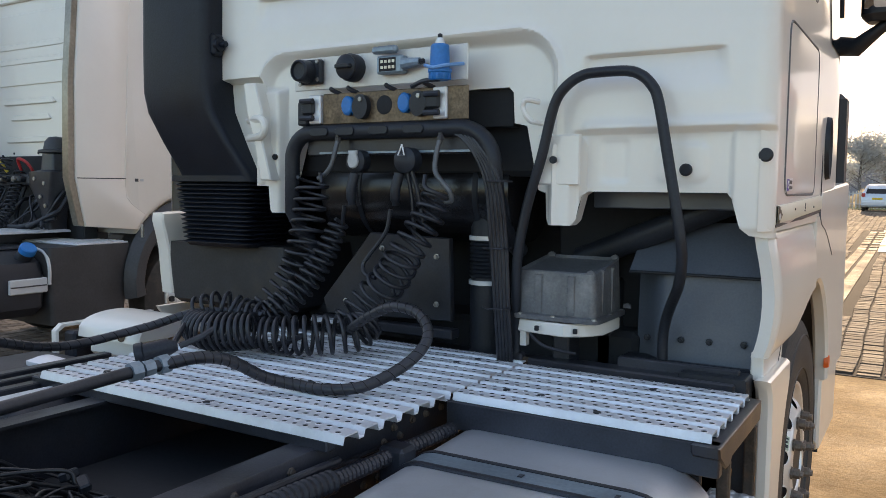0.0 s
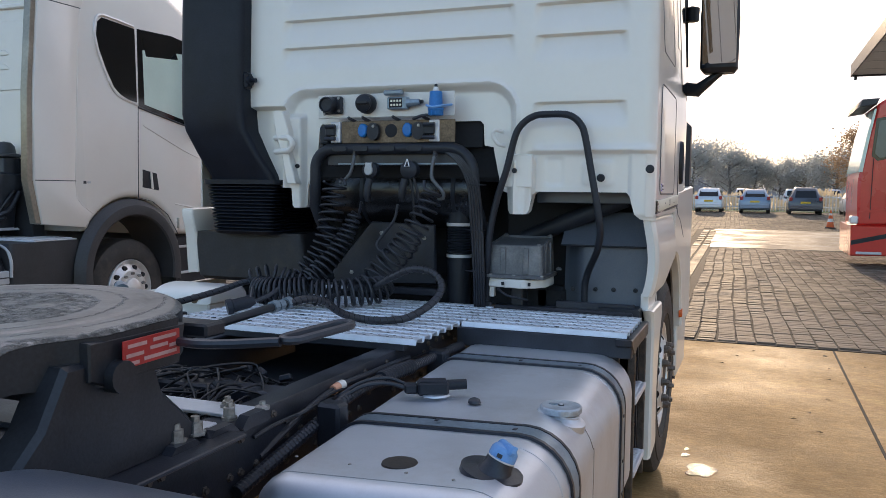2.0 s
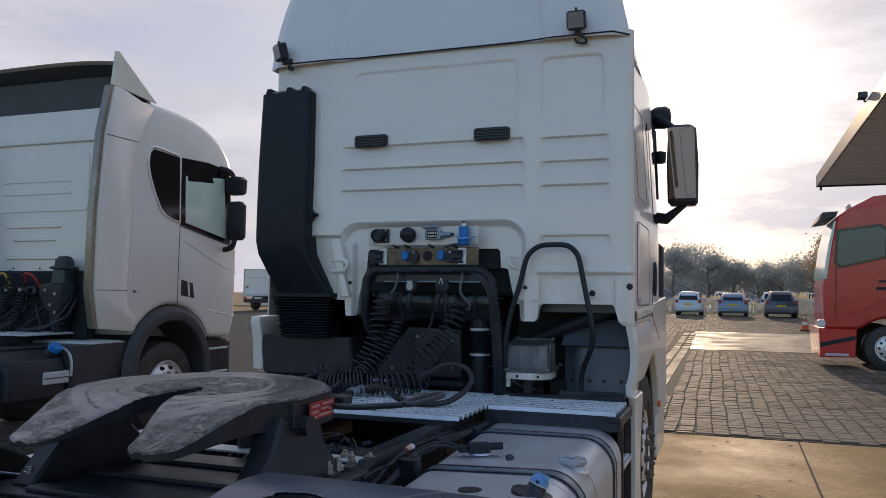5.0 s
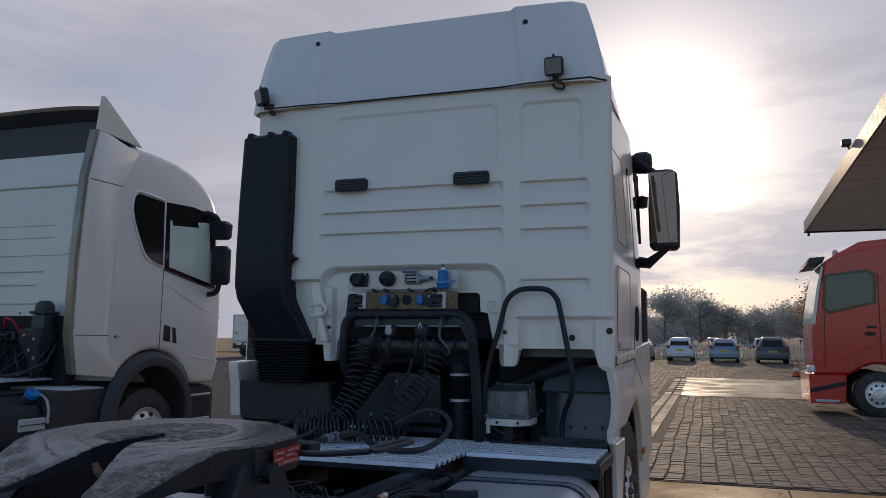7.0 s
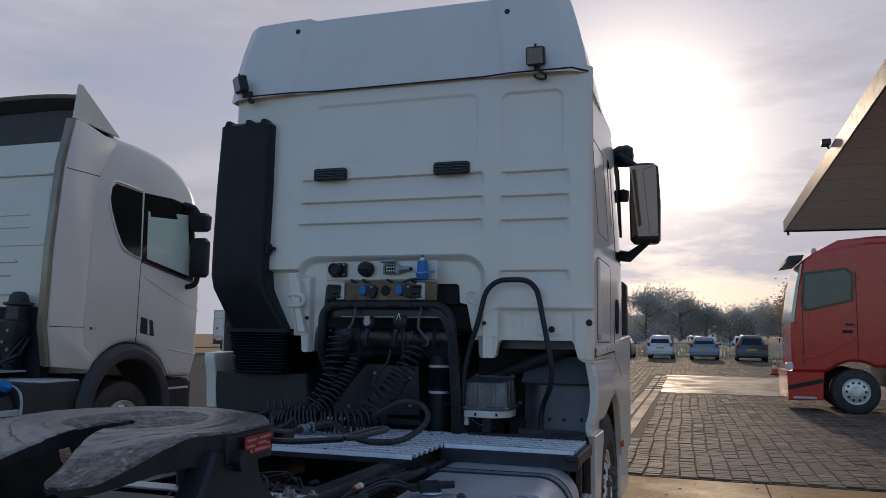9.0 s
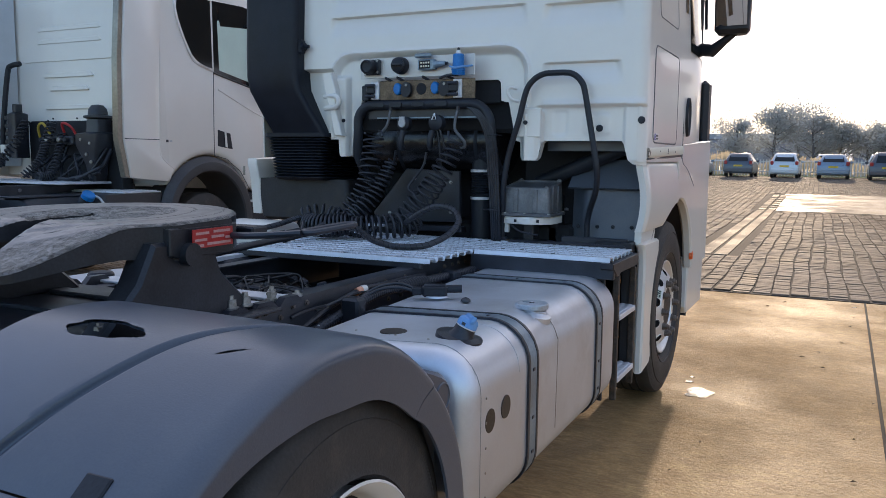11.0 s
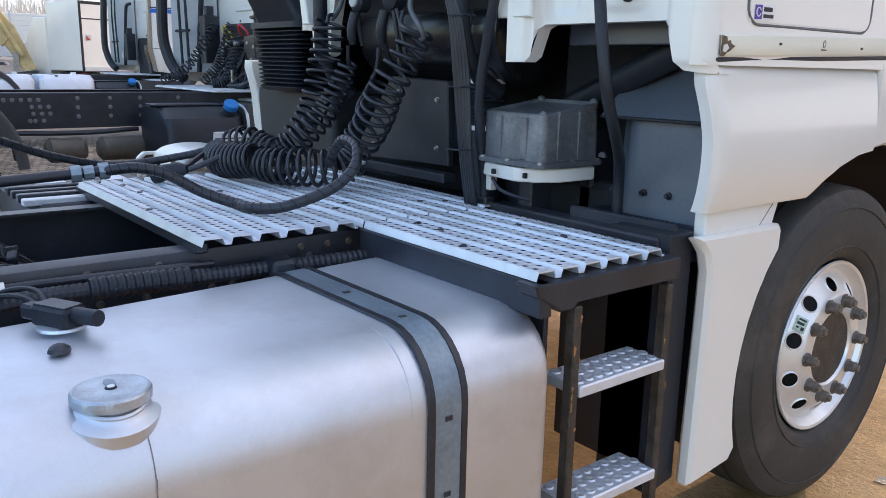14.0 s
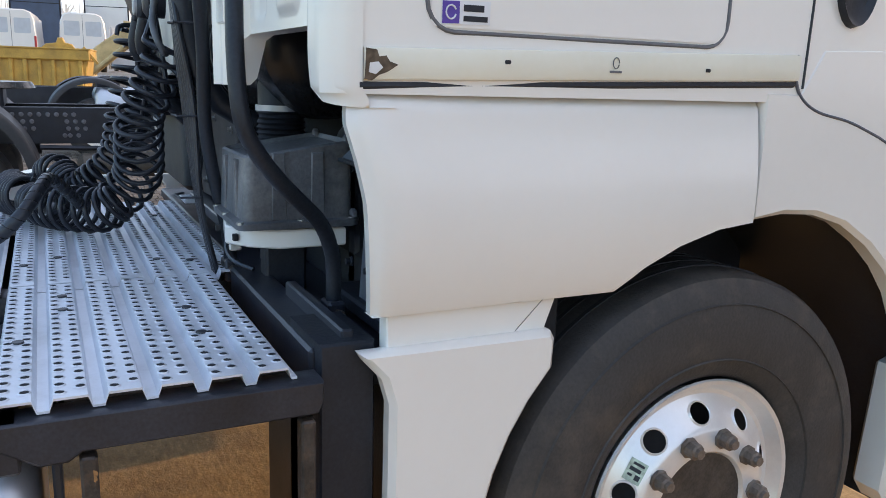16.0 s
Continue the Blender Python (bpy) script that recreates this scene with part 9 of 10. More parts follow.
NAVY = mat("navy_lorry_paint", (0.035, 0.060, 0.115), 0.4, 0, 0.2, 2, 40, 0.03, 0.08, coat=0.3)
box_lorry(pose(-47.6, -0.35, TERR, 0, 0, 88), "dark blue box lorry on the raised yard", 2.5, 7.5, 4.15, DARK, NAVY)
box_lorry(pose(-53.0, 3.6, TERR, 0, 0, 76), "tall white box lorry on the raised yard", 2.6, 8.0, 4.5, DARK)


def van(m, label):
    t = thing("van", label, "van", "vans in the far row", m)
    sec = [(-0.98, 0.35), (-1.0, 1.2), (-0.93, 2.2), (-0.80, 2.52), (-0.55, 2.62), (0.55, 2.62), (0.80, 2.52), (0.93, 2.2), (1.0, 1.2), (0.98, 0.35)]
    bd = part("body", Geo().prism(sec, "y", 0, 4.2, 0.05), WHITE, t, smooth=40)
    part("bonnet", Geo().prism([(4.15, 0.4), (4.15, 2.4), (4.6, 1.6), (5.4, 1.25), (5.5, 0.4)], "x", -0.95, 0.95, 0.06), WHITE, t)
    part("rear_joint", Geo().box(-0.008, 0.008, -0.004, 0.004, 0.5, 2.5, 0.001), SC_GREY, bd)
    for s in (-1, 1):
        part("tail_lamp", Geo().box(s * 0.93 - 0.05, s * 0.93 + 0.05, -0.02, 0.05, 1.0, 1.5, 0.02), REDP, bd)
        part("rear_window", Geo().prism(rrect(min(s * 0.12, s * 0.78), max(s * 0.12, s * 0.78), 1.6, 2.25, 0.06, 3), "y", -0.006, 0.0), PALEGREY, bd)
        for yy in (0.9, 4.5):
            part("wheel", Geo().lathe([(-0.2, 0.2), (-0.2, 0.33), (-0.05, 0.34), (0, 0.3), (0, 0.0)], (s * 0.97, yy, 0.34), "x", 20, s), TYRE, t)
    part("bumper", Geo().box(-0.98, 0.98, -0.06, 0.05, 0.35, 0.6, 0.03), SC_GREY, t)
    return t


for x, y, a in ((-38.4, -1.36, 86), (-38.6, 1.52, 88)):
    van(pose(x, y, TERR, 0, 0, a), "plain white panel van seen from behind")

def flatbed(m, label):
    """A drop-side lorry seen along its flank: +y is its front."""
    t = thing("flatbed_lorry", label, "truck", "lorries along the far row", m)
    bd = part("drop_side", Geo().box(-1.25, 1.25, 0, 5.2, 0.75, 2.15, 0.02), WHITE, t)
    part("side_skirt", Geo().box(1.18, 1.24, 0.05, 5.1, 0.15, 0.72, 0.01), PALEGREY, t)
    for k in range(4):
        part("side_post", Geo().box(1.24, 1.29, 0.02 + 1.7 * k, 0.10 + 1.7 * k, 0.72, 2.20, 0.008), PALEGREY, bd)
    for k in range(5):
        part("side_rib", Geo().box(1.24, 1.268, 0.1, 5.15, 1.15 + 0.22 * k, 1.16 + 0.22 * k, 0.006), PALEGREY, bd)
    part("chassis", Geo().box(-0.5, 0.5, 0.1, 6.6, 0.9, 1.3, 0.02), CHASSIS, t)
    part("cab", Geo().prism([(5.4, 0.8), (5.4, 3.2), (6.6, 3.2), (7.1, 2.2), (7.15, 0.8)], "x", -1.15, 1.15, 0.06), WHITE, t)
    for s_ in (-1, 1):
        for yy in (1.2, 6.2):
            part("wheel", Geo().lathe([(-0.28, 0.3), (-0.28, 0.46), (-0.05, 0.48), (0, 0.45), (0, 0.2), (-0.05, 0.0)], (s_ * 1.22, yy, 0.48), "x", 24, s_), TYRE, t)
    return t


flatbed(pose(-42.6, 3.1, TERR, 0, 0, -11.5), "pale drop-side lorry parked in the far row")

# yellow plant
YELLOW = mat("machine_yellow", (0.58, 0.34, 0.06), 0.5, 0, 0.25, 3, 40, 0.1, 0.1, dirt=(0.25, 0.17, 0.08), dirt_amt=0.5)
PALEYEL = mat("faded_machine_yellow", (0.60, 0.44, 0.20), 0.6, 0, 0.25, 3, 40, 0.1, 0.1, dirt=(0.28, 0.21, 0.13), dirt_amt=0.6)
ex = thing("excavator", "faded yellow excavator with its boom folded down", "excavator", at=pose(-31.55, 1.15, 0, 0, 0, 78))
bo = part("boom", Geo().prism([(-0.2, 1.7), (0.5, 2.3), (1.4, 2.95), (2.1, 3.05), (2.8, 2.75), (3.35, 2.2), (3.05, 1.8), (2.5, 2.2), (1.9, 2.35), (1.2, 2.1), (0.4, 1.3), (-0.1, 1.1)], "y", -0.24, 0.24, 0.04), PALEYEL, ex)
for s_ in (-1, 1):
    part("cheek_plate", Geo().prism([(1.2, 2.5), (1.7, 3.12), (2.2, 3.10), (2.4, 2.5), (1.8, 2.25)], "y", s_ * 0.27 - 0.02, s_ * 0.27 + 0.02, 0.01), PALEYEL, bo)
    part("ram", Geo().tube([(0.3, s_ * 0.34, 1.3), (1.5, s_ * 0.34, 2.3)], 0.09, 10), PALEYEL, bo)
    part("ram_rod", Geo().tube([(1.2, s_ * 0.34, 2.05), (1.8, s_ * 0.34, 2.6)], 0.05, 8), STEEL, bo)
part("stick_ram", Geo().tube([(1.5, 0, 3.2), (2.75, 0, 3.05)], 0.10, 10), PALEYEL, bo)
for k in range(5):
    part("hose", Geo().tube(smooth_path([(1.5, -0.30 + 0.06 * k, 2.9), (2.1, -0.32 + 0.05 * k, 3.22), (2.8, -0.30 + 0.05 * k, 2.9), (3.2, -0.28 + 0.05 * k, 2.2)], 5), 0.024, 6), HOSE, bo)
dp = part("dipper", Geo().prism([(2.45, 2.75), (2.7, 3.1), (3.05, 3.1), (3.5, 2.5), (4.1, 1.0), (3.7, 0.9), (2.9, 2.2)], "y", -0.2, 0.2, 0.03), PALEYEL, ex)
part("dipper_ram", Geo().tube([(2.9, -0.3, 2.9), (3.65, -0.3, 1.5)], 0.08, 10), PALEYEL, dp)
part("bucket", Geo().prism([(3.4, 0.9), (4.05, 1.0), (4.15, 0.5), (3.7, 0.1), (3.1, 0.15), (2.95, 0.55)], "y", -0.5, 0.5, 0.04), CHASSIS, dp)
part("bucket_link", Geo().prism([(3.35, 1.6), (3.55, 1.65), (3.5, 0.9), (3.3, 0.9)], "y", -0.24, -0.2, 0.01), STEEL, dp)
part("house", Geo().box(-2.5, 0.3, -1.2, 1.2, 0.9, 1.75, 0.1), PALEYEL, ex)
for s_ in (-1, 1):
    part("track", Geo().prism(rrect(-2.0, 2.0, 0.0, 0.8, 0.38, 5), "y", s_ * 1.0 - 0.25, s_ * 1.0 + 0.25, 0.03), CHASSIS, ex)
sk = thing("skip", "yellow ribbed steel container among the parked vehicles", "container", at=pose(-22.35, -1.55, 0, 0, 0, 82))
tub = part("tub", Geo().prism([(-2.5, 0.12), (2.3, 0.12), (2.5, 1.70), (-2.5, 1.70)], "y", -0.9, 0.9, 0.04), YELLOW, sk)
part("rim", Geo().box(-2.56, 2.56, -1.0, 1.0, 1.68, 1.98, 0.03), YELLOW, sk)
part("rim_lip", Geo().box(-2.58, 2.58, -1.03, 1.03, 1.955, 1.995, 0.008), YELLOW, sk)
for k in range(15):
    part("rib", Geo().box(-2.35 + 0.33 * k, -2.25 + 0.33 * k, -0.98, -0.88, 0.3, 1.70, 0.02), YELLOW, tub)
part("lug", Geo().prism([(1.35, 1.97), (2.2, 1.97), (2.12, 2.10), (1.95, 2.14), (1.90, 2.26), (1.78, 2.26), (1.74, 2.13), (1.5, 2.10)], "y", -0.75, -0.55, 0.02), YELLOW, sk)
part("hook_post", Geo().lathe([(0, 0.06), (0.16, 0.06), (0.2, 0.03), (0.2, 0)], (0.35, -0.7, 1.98), "z", 10), YELLOW, sk)
part("corner_stay", Geo().prism([(2.35, 1.97), (2.72, 1.60), (2.76, 1.64), (2.42, 2.06)], "y", -0.9, -0.8, 0.01), YELLOW, sk)
for k in range(2):
    part("skid", Geo().box(-2.1, 2.1, -0.7 + 1.2 * k, -0.55 + 1.2 * k, 0.0, 0.13, 0.01), CHASSIS, sk)

# leafless wood far behind the raised yard, its colour paled for haze
WOOD = mat("hazed_bare_wood", (0.74, 0.66, 0.55), 0.9, 0, 0.25, 0.3, 3, 0.0, 0.0)
random.seed(77)
g = Geo()
for k in range(420):
    wx, wy, wh = -150 + random.uniform(-14, 14), random.uniform(-8, 62), random.uniform(8.5, 12.5)
    lean = random.uniform(-0.4, 0.4)
    g.tube([(wx, wy, 0), (wx, wy + lean, wh * 0.55), (wx, wy + 1.6 * lean, wh)], 0.07, 4)
    for q in range(5):
        z0 = wh * random.uniform(0.35, 0.85)
        d_ = random.choice((-1, 1)) * random.uniform(0.6, 1.6)
        g.tube([(wx, wy + lean * z0 / wh, z0), (wx, wy + lean + d_, z0 + random.uniform(1.0, 2.6))], 0.045, 3)
tagged(part("bare_wood", g, WOOD), "leafless wood on the horizon, paled for haze", "trees", kind="stuff")

# ---- red lorry and canopy ----
REDGLASS = mat("dim_window", (0.10, 0.13, 0.13), 0.05, 0, 0.05, 3, 30, 0.0, 0.02)
rd_ = thing("tractor_unit", "red tractor unit standing on the paving under a canopy", "truck", at=pose(0, 0, 0))
RY0 = 15.7
rbody = [(3.72, 0.95), (3.70, 1.9), (3.86, 2.9), (4.02, 3.55), (4.3, 3.75), (5.4, 3.95), (6.0, 3.95), (6.0, 1.1), (5.72, 1.1)] + [(5.05 + 0.68 * math.cos(radians(a)), 0.52 + 0.68 * math.sin(radians(a))) for a in range(55, 126, 10)] + [(4.45, 0.95)]
rc = part("cab", Geo().prism(rbody, "y", RY0, RY0 + 2.45, 0.06), REDPAINT, rd_, "bright red cab", smooth=30)
part("high_roof", Geo().prism([(4.3, 3.75), (4.8, 4.02), (5.6, 4.10), (6.0, 4.10), (6.0, 3.9), (4.3, 3.7)], "y", RY0 + 0.1, RY0 + 2.35, 0.05), REDPAINT, rd_)
part("door_window", Geo().prism([(4.06, 3.20), (4.90, 3.30), (5.02, 3.20), (5.0, 2.62), (4.10, 2.40), (4.0, 2.5)], "y", RY0 - 0.012, RY0 + 0.02, 0.004), REDGLASS, rc)
part("window_frame", Geo().prism([(4.0, 3.25), (4.92, 3.37), (5.08, 3.25), (5.06, 2.58), (4.06, 2.34), (3.94, 2.45)], "y", RY0 - 0.006, RY0 + 0.02, 0.004), TINT, rc)
part("door_seam", Geo().tube([(5.12, RY0 - 0.002, 3.3), (5.12, RY0 - 0.002, 1.3)], 0.008, 6), DARK, rc)
part("door_seam", Geo().tube([(3.98, RY0 - 0.002, 2.4), (3.96, RY0 - 0.002, 1.1)], 0.008, 6), DARK, rc)
part("door_handle", Geo().box(4.80, 5.02, RY0 - 0.03, RY0, 1.85, 1.92, 0.01), BLACK, rc)
part("model_bar", Geo().box(4.86, 5.06, RY0 - 0.004, RY0, 2.02, 2.07, 0.002), BLACK, rc)
part("body_crease", Geo().prism([(3.75, 1.25), (4.45, 1.38), (5.1, 1.75), (5.08, 1.70), (4.45, 1.32), (3.75, 1.19)], "y", RY0 - 0.02, RY0, 0.005), REDPAINT, rc)
bm_ = part("bumper", Geo().prism([(3.62, 0.28), (3.60, 0.95), (4.4, 0.95), (4.36, 0.30)], "y", RY0 - 0.01, RY0 + 2.46, 0.03), REDPAINT, rd_)
part("bumper_gap", Geo().prism([(3.62, 0.62), (4.36, 0.80), (4.36, 0.70), (3.62, 0.52)], "y", RY0 - 0.018, RY0 - 0.005), BLACK, bm_)
part("bumper_strip", Geo().box(3.72, 4.22, RY0 - 0.02, RY0, 0.32, 0.38, 0.01), PALEGREY, bm_)
part("headlamp", Geo().box(3.58, 3.75, RY0 - 0.01, RY0 + 0.3, 0.98, 1.15, 0.03), SILVER, bm_)
part("sun_visor", Geo().prism([(3.66, 3.50), (3.72, 3.66), (4.05, 3.68), (4.0, 3.55)], "y", RY0 + 0.02, RY0 + 2.4, 0.01), SC_GREY, rd_)
part("windscreen", Geo().prism([(3.70, 2.1), (3.84, 2.95), (3.96, 3.45), (4.0, 3.45), (3.9, 2.9), (3.78, 2.1)], "y", RY0 - 0.005, RY0 + 2.44), SC_GLASS, rd_)
for yy, sg in ((RY0 + 0.03, -1), (RY0 + 2.42, 1)):
    w = part("front_wheel", Geo().lathe([(-0.02, 0.30), (0.0, 0.32), (-0.004, 0.42), (-0.03, 0.49), (-0.08, 0.52), (-0.25, 0.52), (-0.30, 0.45), (-0.30, 0.3)], (5.05, yy, 0.52), "y", 40, sg, True), TYRE, rd_)
    part("rim", Geo().lathe([(-0.2, 0.28), (0.01, 0.30), (0.016, 0.29), (-0.02, 0.26), (0.0, 0.23), (0.01, 0.12), (0.04, 0.10), (0.045, 0)], (5.05, yy, 0.52), "y", 32, sg), ALU, w)
    for k in range(10):
        a = radians(36 * k)
        # shaded hand hole drawn as a dark cap
        part("hand_hole_shade", Geo().lathe([(0.006, 0), (0.01, 0.026), (0.0, 0.03)], (5.05 + 0.2 * math.cos(a), yy, 0.52 + 0.2 * math.sin(a)), "y", 10, sg), DARK, w)
part("chassis_side", Geo().box(5.75, 11.5, RY0 + 0.2, RY0 + 2.3, 0.6, 1.1, 0.05), CHASSIS, rd_)
for xx in (9.6,):
    for yy, sg in ((RY0 + 0.05, -1), (RY0 + 2.4, 1)):
        part("rear_wheel", Geo().lathe([(0.0, 0.0), (0.0, 0.45), (-0.05, 0.52), (-0.55, 0.52), (-0.6, 0.45)], (xx, yy, 0.52), "y", 36, sg), TYRE, rd_)
part("roof_beacon", Geo().lathe([(0, 0.06), (0.10, 0.06), (0.14, 0.03), (0.14, 0)], (4.32, RY0 + 0.5, 3.74), "z", 14), CREAM, rd_)

CANOPY = mat("pale_canopy_panel", (0.84, 0.83, 0.81), 0.5, 0, 0.05, 2, 30, 0.03)
cn = thing("canopy", "pale flat canopy roof on steel posts", "canopy")
part("deck", Geo().box(5.62, 26, 9.0, 38.2, 7.16, 7.62, 0.03), CANOPY, cn)
part("fascia", Geo().box(5.56, 5.62, 8.95, 38.25, 7.08, 7.66, 0.02), SC_GREY, cn)
part("fascia", Geo().box(5.56, 26.0, 38.2, 38.26, 7.08, 7.66, 0.02), SC_GREY, cn)
for k in range(12):
    part("soffit_joint", Geo().box(5.63, 26, 11 + 2.3 * k, 11.03 + 2.3 * k, 7.150, 7.165, 0.002), PALEGREY, cn)
for xx, yy in ((14, 12), (14, 36), (24, 12), (24, 36)):
    part("post", Geo().box(xx - 0.15, xx + 0.15, yy - 0.15, yy + 0.15, 0, 7.16, 0.02), PALEGREY, cn)
part("flood_lamp", Geo().box(5.35, 5.62, 22.1, 22.45, 7.75, 7.95, 0.03), SC_GREY, cn)
part("lamp_stalk", Geo().tube([(5.6, 22.3, 7.62), (5.5, 22.3, 7.8)], 0.03, 8), SC_GREY, cn)
part("gutter_outlet", Geo().tube([(5.75, 38.0, 7.08), (5.75, 38.0, 6.9)], 0.06, 10), SC_GREY, cn)

# ---- traffic cone ----
def cone(x, y):
    t = thing("traffic_cone", "orange and white traffic cone on the paving", "traffic cone", at=pose(x, y, rise(y) + 0.016))
    part("base", Geo().box(-0.22, 0.22, -0.22, 0.22, 0, 0.04, 0.01), BLACK, t)
    for a, b_, mm, nm in ((0.04, 0.26, ORANGE, "lower_body"), (0.26, 0.40, WHITE, "band"), (0.40, 0.54, ORANGE, "middle_body"), (0.54, 0.63, WHITE, "band"), (0.63, 0.75, ORANGE, "tip")):
        part(nm, Geo().lathe([(a, 0.17 - 0.19 * a), (b_, 0.17 - 0.19 * b_)], (0, 0, 0), "z", 20), mm, t)


cone(4.62, 33.5)

# ---- parked cars ----
CARW = mat("car_silver_white", (0.62, 0.66, 0.70), 0.3, 0.2, 0.03, 2, 30, 0.0, coat=0.4)
CARB = mat("car_blue_grey", (0.22, 0.29, 0.38), 0.3, 0.3, 0.03, 2, 30, 0.0, coat=0.4)
CARG = mat("car_dark_grey", (0.09, 0.10, 0.12), 0.3, 0.3, 0.03, 2, 30, 0.0, coat=0.4)
PLATEY = mat("plate_yellow", (0.75, 0.50, 0.04), 0.5)


def car(x, y, mm, label, h=1.48, w=1.72, estate=False):
    t = thing("car", label, "car", "cars parked by the fence", pose(x, y, rise(y) + 0.014))
    L = 4.0
    # half sections along the length: (y, sill z, belt z, roof z, roof half width)
    st = [(0.0, 0.32, 0.62, 0.66, 0.62), (0.05, 0.26, 0.92, 0.98, 0.66), (0.28, 0.22, 0.96, h - 0.12, 0.56), (0.55, 0.22, 0.96, h, 0.58), (1.6, 0.2, 0.94, h + 0.02, 0.60), (2.4, 0.2, 0.92, h - 0.10, 0.58), (3.0, 0.22, 0.88, 0.95, 0.55), (3.8, 0.25, 0.74, 0.78, 0.52), (L, 0.3, 0.55, 0.58, 0.5)]
    secs = []
    for yy, s0, bz, rz, rw in st:
        hw = w / 2 - (0.10 if yy in (0.0, L) else 0.0)
        secs.append([(-hw + 0.05, yy, s0), (-hw, yy, s0 + 0.12), (-hw, yy, bz - 0.12), (-hw + 0.04, yy, bz), (-rw, yy, rz - 0.05), (-rw + 0.12, yy, rz), (rw - 0.12, yy, rz), (rw, yy, rz - 0.05), (hw - 0.04, yy, bz), (hw, yy, bz - 0.12), (hw, yy, s0 + 0.12), (hw - 0.05, yy, s0)])
    n = 12
    fs = [(k * n + i, k * n + (i + 1) % n, (k + 1) * n + (i + 1) % n, (k + 1) * n + i) for k in range(len(secs) - 1) for i in range(n)]
    fs += [tuple(range(n)), tuple(range((len(secs) - 1) * n, len(secs) * n))]
    bd = part("body", Geo().add([p for s in secs for p in s], fs), mm, t, smooth=40)
    part("rear_window", Geo().add([(-0.58, 0.045, 1.0), (0.58, 0.045, 1.0), (0.50, 0.262, h - 0.16), (-0.50, 0.262, h - 0.16)], [(0, 1, 2, 3)]), TINT, bd, smooth=0)
    for s in (-1, 1):
        part("side_window", Geo().add([(s * (w / 2 - 0.025), 0.6, 0.98), (s * (w / 2 - 0.025), 2.5, 0.96), (s * 0.612, 2.2, h - 0.10), (s * 0.605, 0.7, h - 0.08)], [(0, 1, 2, 3)]), TINT, bd, smooth=0)
        part("tail_lamp", Geo().box(s * (w / 2 - 0.12) - 0.09, s * (w / 2 - 0.12) + 0.09, 0.0, 0.12, 0.80, 1.02, 0.03), REDP, bd)
        part("door_mirror", Geo().box(s * (w / 2 + 0.08) - 0.09, s * (w / 2 + 0.08) + 0.09, 2.3, 2.42, 0.92, 1.05, 0.03), mm, bd)
        for yy in (0.72, 3.25):
            part("wheel", Geo().lathe([(-0.19, 0.18), (-0.19, 0.29), (-0.16, 0.31), (-0.03, 0.31), (0, 0.28), (0, 0.18), (-0.02, 0)], (s * (w / 2 - 0.01), yy, 0.31), "x", 22, s), TYRE, t)
    part("number_plate", Geo().box(-0.26, 0.26, -0.012, 0.03, 0.66, 0.77, 0.004), PLATEY, bd)
    part("bumper", Geo().box(-w / 2 + 0.04, w / 2 - 0.04, -0.05, 0.14, 0.30, 0.56, 0.04), mm, bd)
    if estate:
        for s in (-1, 1):
            part("roof_rail", Geo().box(s * 0.50 - 0.02, s * 0.50 + 0.02, 0.6, 2.2, h + 0.02, h + 0.07, 0.01), BLACK, bd)
    return t


car(-1.05, 48.2, CARW, "small silver-white hatchback by the fence", 1.50, 1.62)
car(1.62, 47.6, CARB, "blue-grey saloon by the fence", 1.44, 1.75)
car(4.35, 46.8, CARG, "dark grey estate car with roof rails", 1.58, 1.82, True)
car(7.2, 46.2, CARW, "small pale car by the fence")
car(-3.75, 48.8, CARG, "dark small car by the fence")
car(-6.6, 49.2, CARB, "blue-grey car by the fence")
# cars beyond the reeds
for k, (x, mm) in enumerate(((0.5, CARW), (6.5, CARW), (11.5, CARB), (17.0, CARW))):
    car(x * 0.8, 84 + 2 * k, mm, "car in the lot beyond the fence", 1.7, 1.9)

# ---- fence, reeds, trees, sheds ----
FENCE = mat("fence_pale_wood", (0.68, 0.66, 0.62), 0.7, 0, 0.15, 4, 60, 0.2)
fence = thing("fence", "pale slatted fence along the verge", "fence")
base_p = None
for k in range(290):
    x = -40 + 0.20 * k
    if base_p is None:
        base_p = part("pale", Geo().box(-0.035, 0.035, -0.012, 0.012, 0.03, 1.12, 0.005), FENCE, fence, at=Matrix.Translation((x, 55.0 - 0.04 * x, 0.43)))
    else:
        twin(base_p, fence, Matrix.Translation((x, 55.0 - 0.04 * x, 0.43)))
for z in (0.30, 0.98):
    part("rail", Geo().tube([(-40, 56.60, z + 0.43), (18, 54.28, z + 0.43)], 0.03, 6), FENCE, fence)
REED = mat("dry_reed", (0.46, 0.39, 0.28), 0.8, 0, 0.3, 4, 40, 0.2)
random.seed(4)
g = Geo()
for k in range(2600):
    x, y = random.uniform(-14, 18), random.uniform(57, 62)
    h, lx = random.uniform(0.9, 1.7) * (0.75 + 0.35 * math.sin(x * 1.3) * math.sin(x * 0.37)), random.uniform(-0.25, 0.25)
    g.add([(x - 0.015, y, 0.44), (x + 0.015, y, 0.44), (x + lx + 0.01, y + 0.05, 0.44 + h * 0.8), (x + lx - 0.01, y + 0.05, 0.44 + h * 0.8)], [(0, 1, 2, 3)])
    g.add([(x + lx - 0.05, y, 0.44 + h * 0.78), (x + lx + 0.05, y, 0.44 + h * 0.78), (x + lx * 1.5 + 0.04, y, 0.44 + h), (x + lx * 1.6, y, 0.52 + h)], [(0, 1, 2, 3)])
tagged(part("reed_bed", g, REED, smooth=0), "dry pale reeds behind the fence", "reeds", "", "stuff")

